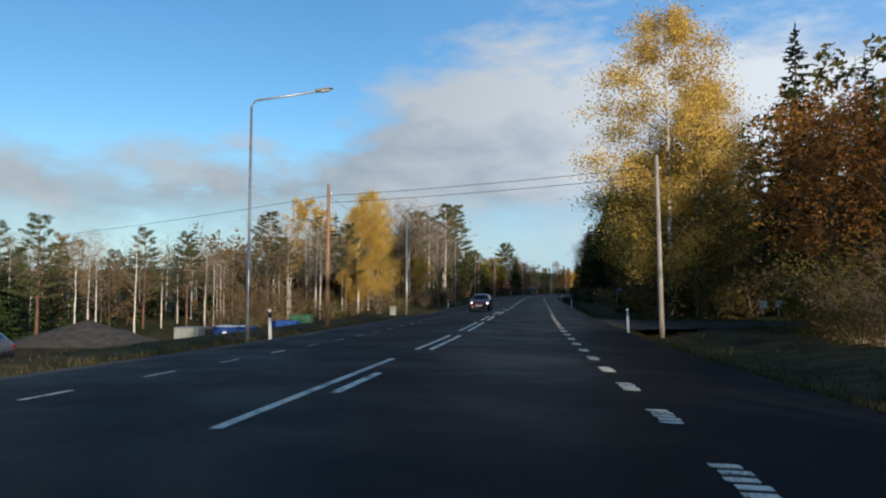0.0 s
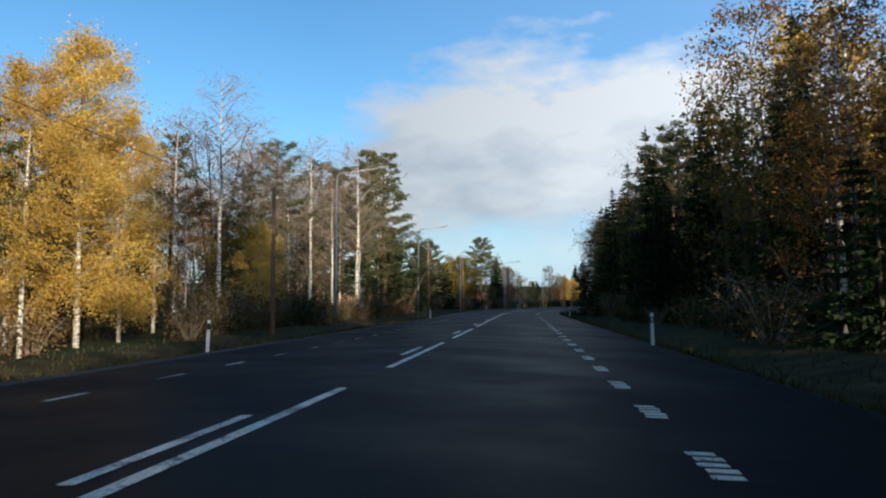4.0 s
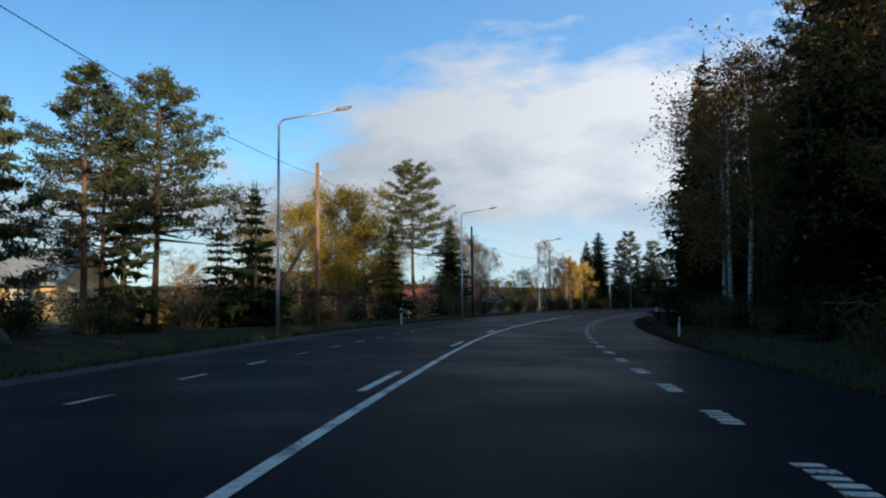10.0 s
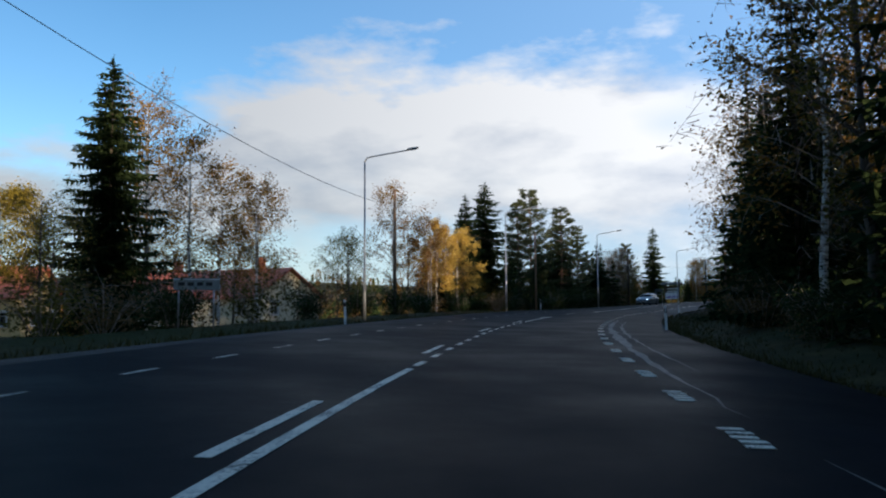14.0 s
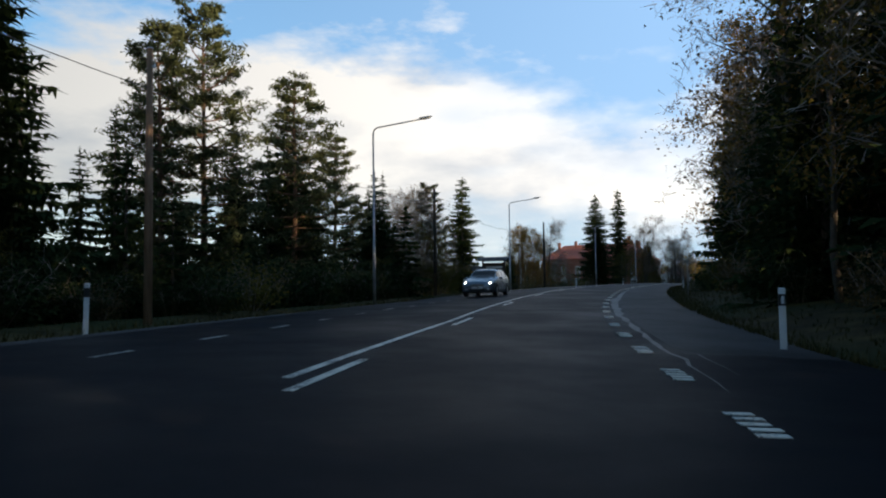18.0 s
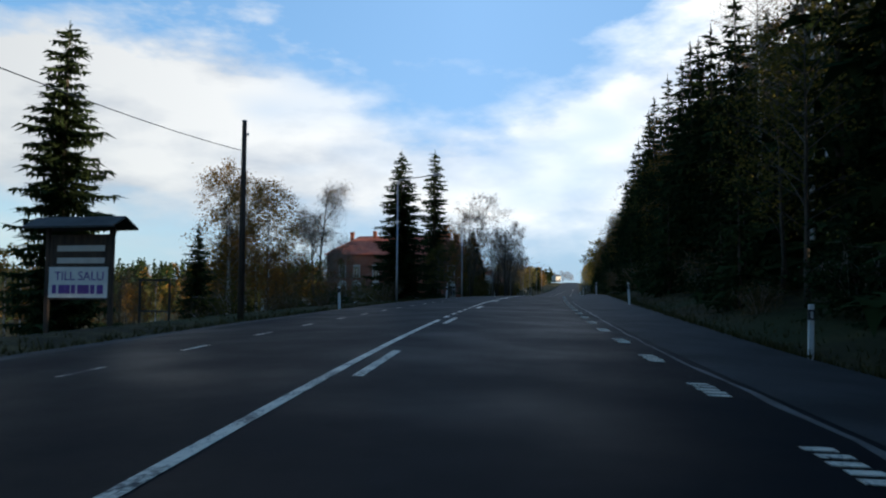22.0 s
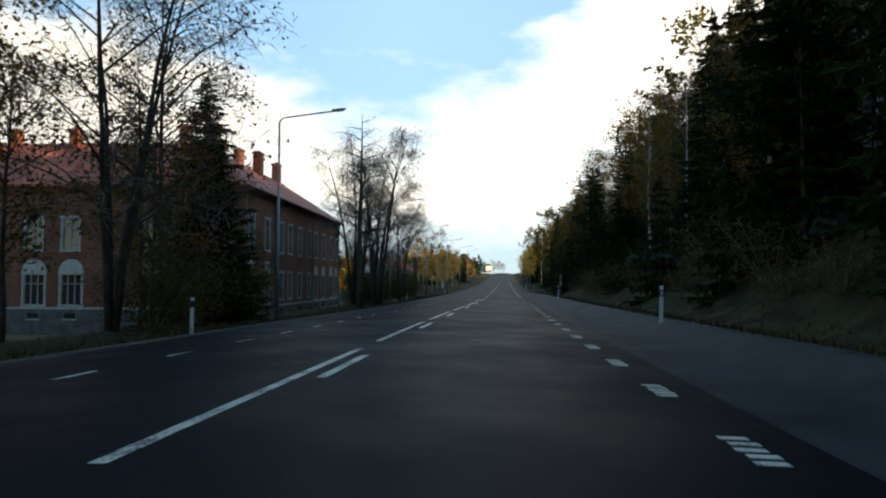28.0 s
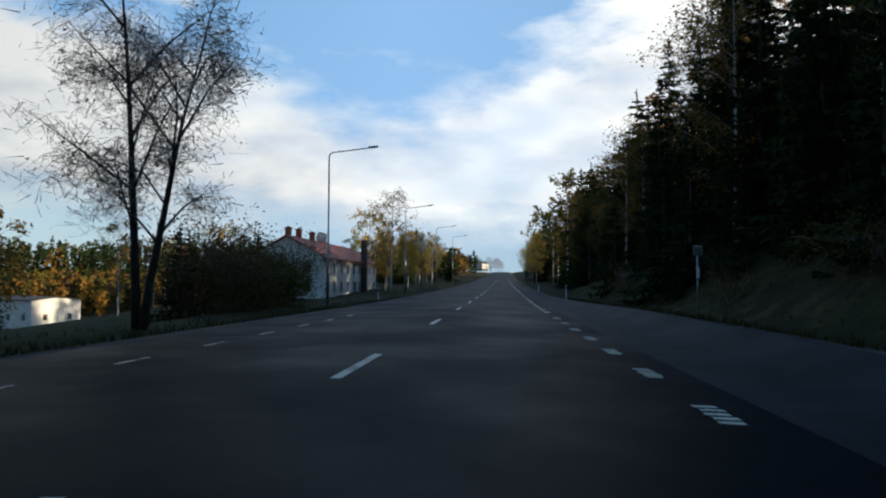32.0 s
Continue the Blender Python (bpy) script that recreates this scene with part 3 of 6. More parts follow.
def crown_mesh(name, v, f, mat):
    me = bpy.data.meshes.new(name)
    v, f = np.asarray(v, dtype=np.float32), np.asarray(f, dtype=np.int32)
    me.vertices.add(len(v))
    me.vertices.foreach_set("co", v.ravel())
    me.loops.add(f.size)
    me.loops.foreach_set("vertex_index", f.ravel())
    me.polygons.add(len(f))
    me.polygons.foreach_set("loop_start", np.arange(0, f.size, f.shape[1], dtype=np.int32))
    me.materials.append(mat)
    me.update(calc_edges=True)
    return me


def trunk_line(h, rng, lean=0.02, n=8):
    pts, x, y = [], 0.0, 0.0
    for k in range(n):
        pts.append(Vector((x, y, h * k / (n - 1) - (0.3 if k == 0 else 0))))
        x += rng.normal() * lean * h / n
        y += rng.normal() * lean * h / n
    return pts


def on_line(pts, w):
    w = min(max(w, 0), 0.9999) * (len(pts) - 1)
    k = int(w)
    return pts[k].lerp(pts[k + 1], w - k)


def growth(name, pieces, mat, parent):
    """Branches and twigs too fine to pick apart, as one part."""
    return tagged(part(name, mesh_of(name, *joined(pieces), mat), None, parent), kind="stuff")


def spruce(h, width, seed, label="dark green spruce with drooping branches", ragged=1.0, coarse=False, fine=1.0, taper=0.86):
    """Whorls of drooping branches with upturned tips; side twigs and hanging sprays along each."""
    rng = np.random.default_rng(seed)
    ob = thing("spruce", Matrix(), label, "tree", "trees along the road")
    pts = trunk_line(h, rng, 0.008)
    part("trunk", mesh_of("trunk", *tube(pts, np.linspace(h * 0.012 + 0.04, 0.012, 8), 7), DARK_BARK, smooth=True), None, ob)
    tris = []
    up = np.array([0.0, 0.0, 1.0])
    levels = int(h * (1.35 if coarse else 2.5 * fine))
    for k in range(levels):
        w = 0.035 + 0.95 * (k + 0.6 * rng.random()) / levels
        reach = width * (1 - w) ** taper * rng.uniform(1 - 0.22 * ragged, 1.06) + 0.12
        n = (4 if coarse else 5) + int(3.4 * (1 - w))
        turn = rng.uniform(0, 6.28)
        for j in range(n):
            ang = turn + 6.283 * j / n + rng.normal() * 0.25
            d = np.array([math.cos(ang), math.sin(ang), 0])
            side_ = np.array([-d[1], d[0], 0])
            r = reach * rng.uniform(0.5, 1.12)
            o = np.array(on_line(pts, w + rng.normal() * 0.006))
            sag = (0.15 + 0.55 * (1 - w)) * rng.uniform(0.7, 1.25) - 0.45 * max(w - 0.8, 0)
            m = max(int(r / (0.62 if coarse else 0.36 / fine)), 2)
            spine = [o + d * r * e + up * r * (-sag * e + 0.62 * sag * e * e) for e in np.linspace(0, 1, m + 1)]
            for q in range(m):
                c, e = spine[q + 1], (q + 1) / m
                ln = (0.62 - 0.36 * e) * min(r, 1.9) * rng.uniform(0.65, 1.2) * (1.6 if coarse else 1.0) + 0.08
                thick = 0.10 + 0.05 * (1 - e) + (0.18 if coarse else 0)
                for sgn in (-1, 1):
                    tip = c + (d * 0.62 + side_ * sgn * 0.75) * ln + up * (-0.32 * ln * rng.uniform(0.4, 1.5))
                    tris.append((c - d * thick * 1.5, c + d * thick, tip))
                drop = up * ln * rng.uniform(0.4, 0.95)
                tris.append((spine[q] + up * 0.04, c + up * 0.05, (spine[q] + c) / 2 - drop + side_ * rng.normal() * 0.12))
            tris.append((spine[-1] - side_ * 0.08 - d * 0.15, spine[-1] + side_ * 0.08 - d * 0.15, spine[-1] + d * 0.28 + up * 0.06))
    top = np.array(pts[-1])
    for k in range(9):
        a = k * 2.4
        b = top - up * rng.uniform(0.15, 0.9)
        d = np.array([math.cos(a), math.sin(a), 0])
        tris.append((b - up * 0.06, b + up * 0.1, b + d * rng.uniform(0.12, 0.3) + up * 0.22))
    for a in (0, 1.05, 2.1):
        d = np.array([math.cos(a), math.sin(a), 0])
        tris.append((top - up * 0.5 - d * 0.05, top - up * 0.5 + d * 0.05, top + up * 0.35))
    v = np.array(tris).reshape(-1, 3)
    v = v + rng.normal(size=v.shape) * 0.03
    part("crown", crown_mesh("crown", v, np.arange(len(v)).reshape(-1, 3), SPRUCE_N), None, ob)
    return ob


def pine(h, width, bare, seed, label="tall pine with a bare reddish trunk and a bushy crown", dense=1.0, cone=0.0):
    """Tiers of limbs with tufts of needles on their forking ends; cone 1: pointed, 0: rounded crown."""
    rng = np.random.default_rng(seed)
    ob = thing("pine", Matrix(), label, "tree", "trees along the road")
    pts = trunk_line(h, rng, 0.02)
    part("trunk", mesh_of("trunk", *tube(pts, np.linspace(h * 0.011 + 0.05, 0.03, 8), 8), PINE_BARK, smooth=True), None, ob)
    limbs, centres, lift = [], [], []
    n = int((15 + h * 1.5) * dense)
    for k in range(n):
        tier = round((k + 0.5) / n * n / 4) * 4 / n if cone else (k + rng.random()) / n
        w = min(bare + (1 - bare) * (tier + rng.normal() * 0.006), 0.985)
        o = on_line(pts, w)
        ang = k * 2.4 + rng.normal() * 0.4
        e = max((w - bare) / (1 - bare), 0)
        round_ = (0.55 + 0.45 * math.sin(min(e * 2.2 + 0.6, 3.0))) * (1 - e * 0.62)
        pointed = max((1 - e), 0.03) ** 0.8 * (0.82 + 0.18 * math.sin(k * 1.3)) + 0.04
        r = width * (cone * pointed + (1 - cone) * round_) * rng.uniform(0.6, 1.15) + 0.15
        d = Vector((math.cos(ang), math.sin(ang), rng.uniform(-0.14, 0.10) + 0.55 * e))
        mid = o + d * r * 0.55 + Vector((0, 0, -0.05 * r))
        tip = o + d * r + Vector((0, 0, 0.13 * r))
        limbs.append(tube([o, mid, tip], [0.03 + 0.012 * r, 0.028, 0.008], 4, False))
        ends_ = [tip, mid.lerp(tip, 0.5)]
        across = Vector((-d.y, d.x, 0))
        for f in range(2 + int(r * 1.5)):
            b = o.lerp(mid, 0.75).lerp(tip, rng.uniform(0.05, 0.95))
            ln = r * rng.uniform(0.16, 0.34) + 0.12
            q = b + (across * (1 if f % 2 else -1) + d * 0.6 + Vector((0, 0, 0.22))).normalized() * ln
            limbs.append(tube([b, q], [0.014, 0.006], 3, False))
            ends_ += [q, b.lerp(q, 0.5)]
        for c in ends_:
            m = int(13 * (1.25 if dense > 1 else 1.0))
            centres.append(np.array(c) + rng.normal(size=(m, 3)) * np.array([0.17, 0.17, 0.085]) * (0.8 + 0.12 * r))
    centres.append(np.array(on_line(pts, 0.985)) + rng.normal(size=(40, 3)) * np.array([0.12, 0.12, 0.3]))
    growth("branchwork", limbs, PINE_BARK, ob)
    part("crown", crown_mesh("crown", *blades(np.concatenate(centres), 0.085, rng, -0.55, 3.6), PINE_N), None, ob)
    return ob


def broadleaf(h, width, leaves, mat, seed, bark=None, low=0.22, size=0.13, droop=0.25, twigs=5, stems=1, spread=0.26, haze=0, name="birch", label="birch with a white trunk and golden-yellow leaves", girth=1.0, lift=1.0):
    """Birch, aspen, alder: ascending limbs, hanging twigs, loose leaves (leaves 0: bare)."""
    rng = np.random.default_rng(seed)
    bark = bark or BIRCH
    ob = thing(name, Matrix(), label, "tree", "trees along the road")
    trunks, limbs, centres, hairs = [], [], [], []
    for st in range(stems):
        pts = trunk_line(h * (1 if st == 0 else rng.uniform(0.75, 0.98)), rng, 0.03)
        if stems > 1:
            lean = Vector((math.cos(st * 2.4), math.sin(st * 2.4), 0)) * rng.uniform(0.10, 0.24)
            pts = [p + lean * max(p.z, 0) * (0.5 + 0.5 * max(p.z, 0) / h) + lean * 0.6 for p in pts]
        rad = (h * 0.0085 + 0.035) * (1 if stems == 1 else 0.75) * girth
        trunks.append(tube(pts, np.linspace(rad, 0.015, 8), 7))
        n = int(14 + h * 0.9) // (1 if stems == 1 else 2)
        for k in range(n):
            w = low + (0.97 - low) * (k + rng.random()) / n
            o = on_line(pts, w)
            ang = k * 2.4 + rng.normal() * 0.5
            e = (w - low) / (1 - low)
            r = width * (0.35 + 0.65 * math.sin(math.pi * min(0.28 + e * 0.72, 1))) * rng.uniform(0.65, 1.15)
            d = Vector((math.cos(ang), math.sin(ang), rng.uniform(0.55, 1.1) * lift))
            mid = o + d * r * 0.5 + Vector((rng.normal() * 0.06, rng.normal() * 0.06, rng.normal() * 0.06)) * r * (girth - 1)
            tip = o + Vector((d.x, d.y, d.z * 0.8)) * r
            limbs.append(tube([o, mid, tip], [(0.016 + 0.008 * r) * girth, (0.012 + 0.005 * r) * girth, 0.007 * girth], 4, False))
            for j in range(twigs):
                b = o.lerp(tip, rng.uniform(0.3, 1.0)) if j else tip
                d2 = (Vector(rng.normal(size=3)) * 0.8 + Vector((d.x, d.y, 0.45))).normalized()
                ln = r * rng.uniform(0.3, 0.6) + 0.3
                e2 = b + d2 * ln * 0.95 + Vector((0, 0, -droop * ln))
                knee = b.lerp(e2, 0.55) + Vector((0, 0, 0.16 * ln))
                limbs.append(tube([b, knee, e2], [0.012, 0.008, 0.004], 3, False))
                q = int(haze / (n * twigs * stems) + rng.random())
                if q:
                    w_ = rng.random((q, 1)) ** 0.7
                    hairs.append(np.array(b) * (1 - w_) + np.array(e2) * w_ + rng.normal(size=(q, 3)) * 0.3)
                m = int(leaves / (n * twigs * stems) + rng.random())
                if m:
                    w_ = rng.random((m, 1)) * 1.1
                    line_ = np.array(b) * (1 - w_) + np.array(e2) * w_
                    centres.append(line_ + rng.normal(size=(m, 3)) * spread)
    for stem in trunks:
        part("trunk", mesh_of("trunk", *stem, bark, smooth=True), None, ob)
    growth("branchwork", limbs, TWIG if bark is BIRCH else bark, ob)
    if hairs:
        tagged(part("twig_spray", crown_mesh("twig_spray", *blades(np.concatenate(hairs), 0.024, rng, droop * 1.6 - 0.3, 22.0, 0.8), TWIG), None, ob), kind="stuff")
    if centres:
        part("crown", crown_mesh("crown", *blades(np.concatenate(centres), size, rng, droop, 1.25), mat), None, ob)
    return ob


def shrub(h, width, mat, seed, label, leaves=1100, size=0.085, twigs=7):
    rng = np.random.default_rng(seed)
    ob = thing("shrub", Matrix(), label, "shrub", "shrubs along the road")
    stems, centres = [], []
    for k in range(13):
        ang = k * 2.4
        d = Vector((math.cos(ang) * rng.uniform(0.2, 1) * width, math.sin(ang) * rng.uniform(0.2, 1) * width, h * rng.uniform(0.6, 1.0)))
        o = Vector((d.x * 0.15, d.y * 0.15, -0.1))
        mid = o.lerp(o + d, 0.55) + Vector((0, 0, h * 0.1))
        stems.append(tube([o, mid, o + d], [0.02, 0.013, 0.005], 3, False))
        for j in range(twigs):
            b = mid.lerp(o + d, rng.random())
            stems.append(tube([b, b + Vector(rng.normal(size=3)) * 0.16 * h], [0.007, 0.003], 3, False))
        w_ = rng.uniform(0.25, 1.05, (leaves // 13, 1))
        centres.append(np.array(o) * (1 - w_) + np.array(o + d) * w_ + rng.normal(size=(leaves // 13, 3)) * 0.17 * h)
    c = np.concatenate(centres)
    c[:, 2] = np.maximum(c[:, 2], 0.05)
    growth("stem_growth", stems, TWIG, ob)
    part("foliage", crown_mesh("foliage", *blades(c, size, rng, 0.1, 1.4), mat), None, ob)
    return ob


KINDS = {}


def kind(key, height, *made):
    KINDS[key] = [height, list(made), 0, set()]


kind("spruce", 16, spruce(16, 3.5, 1), spruce(16, 2.9, 2), spruce(16, 4.0, 3), spruce(16, 3.2, 6))
kind("broad_spruce", 18, spruce(18, 5.2, 9, "tall broad spruce with ragged branches", 1.3, fine=1.35, taper=0.66), spruce(18, 4.6, 10, "tall broad spruce with ragged branches", 1.3, fine=1.35, taper=0.66))
kind("dense_spruce", 18, spruce(18, 3.3, 59, "solitary dense dark spruce", 1.9, fine=1.5, taper=0.5))
kind("spire", 18, spruce(18, 1.75, 4, "very narrow dark spruce like a pillar", 1.6, fine=1.5, taper=0.3))
kind("wide_spruce", 18, spruce(18, 5.4, 48, "tall broad spruce with ragged branches", 1.5, fine=1.4, taper=0.72))
kind("young_spruce", 6, spruce(6, 1.9, 5, "small young spruce at the forest edge"))
kind("pine", 15, pine(15, 3.4, 0.45, 11), pine(15, 3.0, 0.36, 12), pine(15, 3.8, 0.5, 13))
kind("young_pine", 8, pine(8, 2.2, 0.10, 14, "young pine with branches down to the ground", 1.3, 1.0), pine(8, 1.9, 0.12, 15, "young pine with branches down to the ground", 1.3, 1.0))
kind("bushy_pine", 15, pine(15, 4.3, 0.14, 16, "broad bushy pine with branches down to the ground", 2.0, 0.45), pine(15, 3.6, 0.2, 17, "broad bushy pine with branches down to the ground", 1.8, 0.6))
kind("open_pine", 15, pine(15, 6.2, 0.36, 18, "open-crowned pine with flat tiers of branches", 2.3, 0.85), pine(15, 4.8, 0.25, 19, "open-crowned pine with flat tiers of branches", 2.1, 0.85))
kind("umbrella_pine", 15, pine(15, 4.5, 0.44, 58, "tall pine with a bare trunk and a spreading crown", 2.0, 0.35))
kind("back_spruce", 16, spruce(16, 3.6, 7, "dark spruce deep in the forest", 1.0, True), spruce(16, 4.2, 8, "dark spruce deep in the forest", 1.0, True))
kind("back_leaf", 14, broadleaf(14, 3.0, 1200, OLIVE_L, 36, size=0.29, twigs=2, label="birch with olive leaves deep in the forest"), broadleaf(14, 3.0, 1200, OCHRE_L, 37, size=0.29, twigs=2, label="birch with ochre leaves deep in the forest"))
kind("back_bare", 14, broadleaf(14, 2.2, 60, BROWN_L, 40, low=0.4, twigs=1, haze=480, label="leafless birch deep in the wood"), broadleaf(14, 2.6, 90, OCHRE_L, 45, low=0.35, twigs=1, haze=480, label="leafless birch deep in the wood"))
kind("back_brown", 7, broadleaf(7, 2.4, 650, BROWN_L, 46, DARK_BARK, low=0.06, size=0.2, twigs=2, haze=300, label="withered brown underwood"), broadleaf(7, 2.6, 500, BROWN_L, 47, DARK_BARK, low=0.05, size=0.2, twigs=2, haze=300, label="withered brown underwood"))
kind("back_gold", 12, broadleaf(12, 2.8, 1700, YELLOW_L, 38, size=0.24, twigs=2, label="golden-yellow birch at the edge of distant woods"))
kind("yellow", 14, broadleaf(14, 3.0, 11500, YELLOW_L, 21, size=0.15), broadleaf(14, 2.6, 10000, YELLOW_L, 22, size=0.15))
kind("tall_birch", 22, broadleaf(22, 4.2, 46000, YELLOW_L, 29, low=0.08, size=0.115, twigs=11, spread=0.42))
kind("full", 12, broadleaf(12, 4.4, 30000, GOLD_L, 28, DARK_BARK, low=0.24, size=0.115, spread=0.36, twigs=8, name="lime_tree", label="full round tree with yellow-green leaves"))
kind("ochre", 14, broadleaf(14, 2.8, 5000, OCHRE_L, 23, twigs=7, size=0.12, label="birch with thinning ochre autumn leaves"), broadleaf(14, 3.0, 4200, OCHRE_L, 24, twigs=7, size=0.12, label="birch with thinning ochre autumn leaves"))
kind("olive", 12, broadleaf(12, 3.2, 2700, OLIVE_L, 25, DARK_BARK, name="alder", label="alder with dull olive autumn leaves"), broadleaf(12, 2.8, 2400, OLIVE_L, 26, DARK_BARK, name="alder", label="alder with dull olive autumn leaves"))
kind("rust", 12, broadleaf(12, 2.8, 4400, RUST_L, 27, DARK_BARK, name="aspen", label="aspen with rust-brown autumn leaves"))
kind("bare", 15, broadleaf(15, 2.6, 0, None, 31, low=0.42, twigs=3, haze=1050, label="leafless birch with a pale slender trunk"), broadleaf(15, 2.2, 0, None, 32, low=0.5, twigs=3, haze=950, label="leafless birch with a pale slender trunk"), broadleaf(15, 2.9, 300, OCHRE_L, 33, low=0.35, twigs=3, haze=1050, label="almost leafless birch with a pale slender trunk"))
kind("sparse", 13, broadleaf(13, 3.2, 1800, BROWN_L, 34, DARK_BARK, low=0.16, haze=2600, twigs=5, droop=0.45, size=0.10, label="nearly leafless birch with hanging twigs"), broadleaf(13, 3.6, 2600, BROWN_L, 35, DARK_BARK, low=0.18, haze=4200, twigs=5, droop=0.45, stems=4, size=0.10, label="many-stemmed tree with hardly any leaves"))
kind("tall_stems", 15, broadleaf(15, 2.3, 500, BROWN_L, 54, DARK_BARK, low=0.24, haze=5200, twigs=9, droop=0.7, stems=3, size=0.10, name="aspen", label="tall upright tree with hanging bare twigs", girth=1.3, lift=1.25), broadleaf(15, 2.5, 700, BROWN_L, 56, DARK_BARK, low=0.26, haze=4600, twigs=9, droop=0.7, stems=2, size=0.10, name="aspen", label="tall upright tree with hardly any leaves", girth=1.4, lift=1.25))
kind("round_bare", 13, broadleaf(13, 3.3, 300, BROWN_L, 57, DARK_BARK, low=0.24, haze=13000, twigs=14, droop=0.3, size=0.10, stems=2, name="aspen", label="round-crowned tree without any leaves", girth=1.6, lift=1.35))
kind("dead_tree", 15, broadleaf(15, 2.3, 0, None, 55, DARK_BARK, low=0.3, haze=260, twigs=4, droop=0.15, name="dead_tree", label="half-dead bare tree with crooked side branches", girth=1.6, lift=0.5))
kind("shrub", 2, shrub(2, 1.2, OLIVE_L, 41, "low olive-brown roadside shrub"), shrub(2, 1.4, BROWN_L, 42, "low shrub with withered brown leaves"), shrub(2, 1.1, BROWN_L, 43, "low withered brown roadside shrub"))
kind("dark_shrub", 2, shrub(2, 1.3, SPRUCE_N, 44, "dense dark evergreen shrub", 2600, 0.085, 8))
kind("thicket", 4.5, shrub(4.5, 2.6, OLIVE_L, 52, "dense dark roadside thicket", 4200, 0.11, 12), shrub(4.5, 2.3, BROWN_L, 53, "dense thicket with withered brown leaves", 3600, 0.11, 12))
place_rng = random.Random(7)
DEEP = []


def plant(key, s, u, h, label="", which=None):
    """A tree of that kind, h metres high, at s and u."""
    base, made, used, placed = KINDS[key]
    ob = made[which if which is not None else used % len(made)]
    KINDS[key][2] += 1
    k = h / base
    m = Matrix.Translation(at(s, u, -0.05)) @ Matrix.Rotation(place_rng.uniform(0, 6.28), 4, "Z")
    size = (k * place_rng.uniform(0.92, 1.1), k * place_rng.uniform(0.92, 1.1), k)
    if key.startswith("back_"):
        DEEP.append((ob, m @ Matrix.Diagonal((*size, 1))))
        return ob
    if ob.name in placed:
        ob = copy_thing(ob, m @ Matrix.Diagonal((*(a / b for a, b in zip(size, ob.scale)), 1)))
    else:
        placed.add(ob.name)
        ob.matrix_basis = m @ Matrix.Diagonal((*size, 1))
    if label:
        ob["label"] = label
    return ob


def belt(s0, s1, u0, u1, gap, mix, h0, h1, seed):
    """A belt of forest between two lines; mix: kinds, drawn at random."""
    rng = random.Random(seed)
    s = s0
    while s < s1:
        w = rng.random()
        u = u0 + (u1 - u0) * w
        key = rng.choice(mix)
        h = rng.uniform(h0, h1) * (0.78 if key in ("rust", "olive") else 1)
        if key in ("shrub", "dark_shrub"):
            h = rng.uniform(1.2, 2.8)
        if key in ("young_spruce", "young_pine"):
            h = rng.uniform(3.5, 8)
        plant(key, s + rng.uniform(-gap, gap) * 0.4, u, h)
        s += gap * rng.uniform(0.7, 1.3)

# ---- the forest on the right ----
R_MIX = ["spruce", "spruce", "spruce", "ochre", "olive", "pine", "bare"]
belt(66, 120, 13, 16, 4.6, ["spruce", "ochre", "olive", "rust", "young_spruce", "olive"], 11, 17, 101)
belt(120, 200, 13, 16, 4.0, ["spruce", "olive", "spruce", "young_spruce", "spruce"], 12.5, 16.5, 150)
belt(200, 211, 12.6, 14.5, 3.4, ["ochre", "olive", "ochre"], 15.5, 17.5, 156)
belt(211, 258, 12.2, 14.5, 4.0, ["spruce", "spruce", "olive", "sparse", "spruce", "ochre"], 16, 22, 107)
belt(258, 275, 12.2, 14.5, 3.2, ["spruce", "olive", "sparse", "spruce"], 10, 12.5, 142)
belt(275, 350, 12.2, 14.5, 4.0, ["spruce", "spruce", "olive", "sparse", "spruce", "ochre"], 16, 22, 143)
belt(350, 640, 12.6, 16, 4.4, ["spruce", "ochre", "olive", "spruce", "young_spruce"], 11, 16, 108)
belt(66, 120, 17, 23, 4.8, R_MIX, 16, 21, 102)
belt(120, 200, 17, 23, 4.2, ["spruce", "spruce", "ochre", "spruce", "pine"], 15.5, 19.5, 151)
belt(200, 252, 16, 22, 4.2, ["spruce", "spruce", "back_spruce", "ochre", "olive", "bare"], 18, 23, 109)
belt(252, 270, 16, 22, 4.0, ["spruce", "back_spruce"], 9, 11, 144)
belt(271, 400, 16, 22, 4.6, ["spruce", "spruce", "back_spruce", "ochre", "olive", "bare"], 18, 23, 145)
belt(400, 600, 16, 22, 4.6, ["spruce", "spruce", "back_spruce", "ochre", "olive", "bare"], 15, 19.5, 149)
belt(62, 246, 24, 34, 5.0, ["back_spruce", "back_spruce", "back_leaf"], 19, 24, 103)
belt(265, 600, 24, 34, 5.0, ["back_spruce", "back_spruce", "back_leaf"], 19, 24, 146)
# two belts out of view behind the start, added to shade the road
belt(-120, -36, 26, 46, 4.0, ["back_spruce", "back_leaf", "back_spruce"], 9.5, 11.5, 106)
belt(-32, -4, 19, 32, 1.6, ["back_spruce", "back_leaf", "back_spruce"], 14, 17, 157)
belt(380, 545, 23, 33, 3.6, ["back_spruce"], 20, 25, 116)
belt(600, 740, 13, 30, 3.0, ["back_spruce", "back_spruce", "back_leaf"], 16, 21, 117)
belt(60, 236, 36, 50, 9.0, ["back_spruce"], 19, 24, 104)
belt(260, 420, 36, 50, 6.0, ["back_spruce"], 19, 24, 147)
belt(420, 560, 36, 52, 3.0, ["back_spruce"], 19, 24, 152)
belt(560, 640, 36, 50, 6.0, ["back_spruce"], 19, 24, 153)
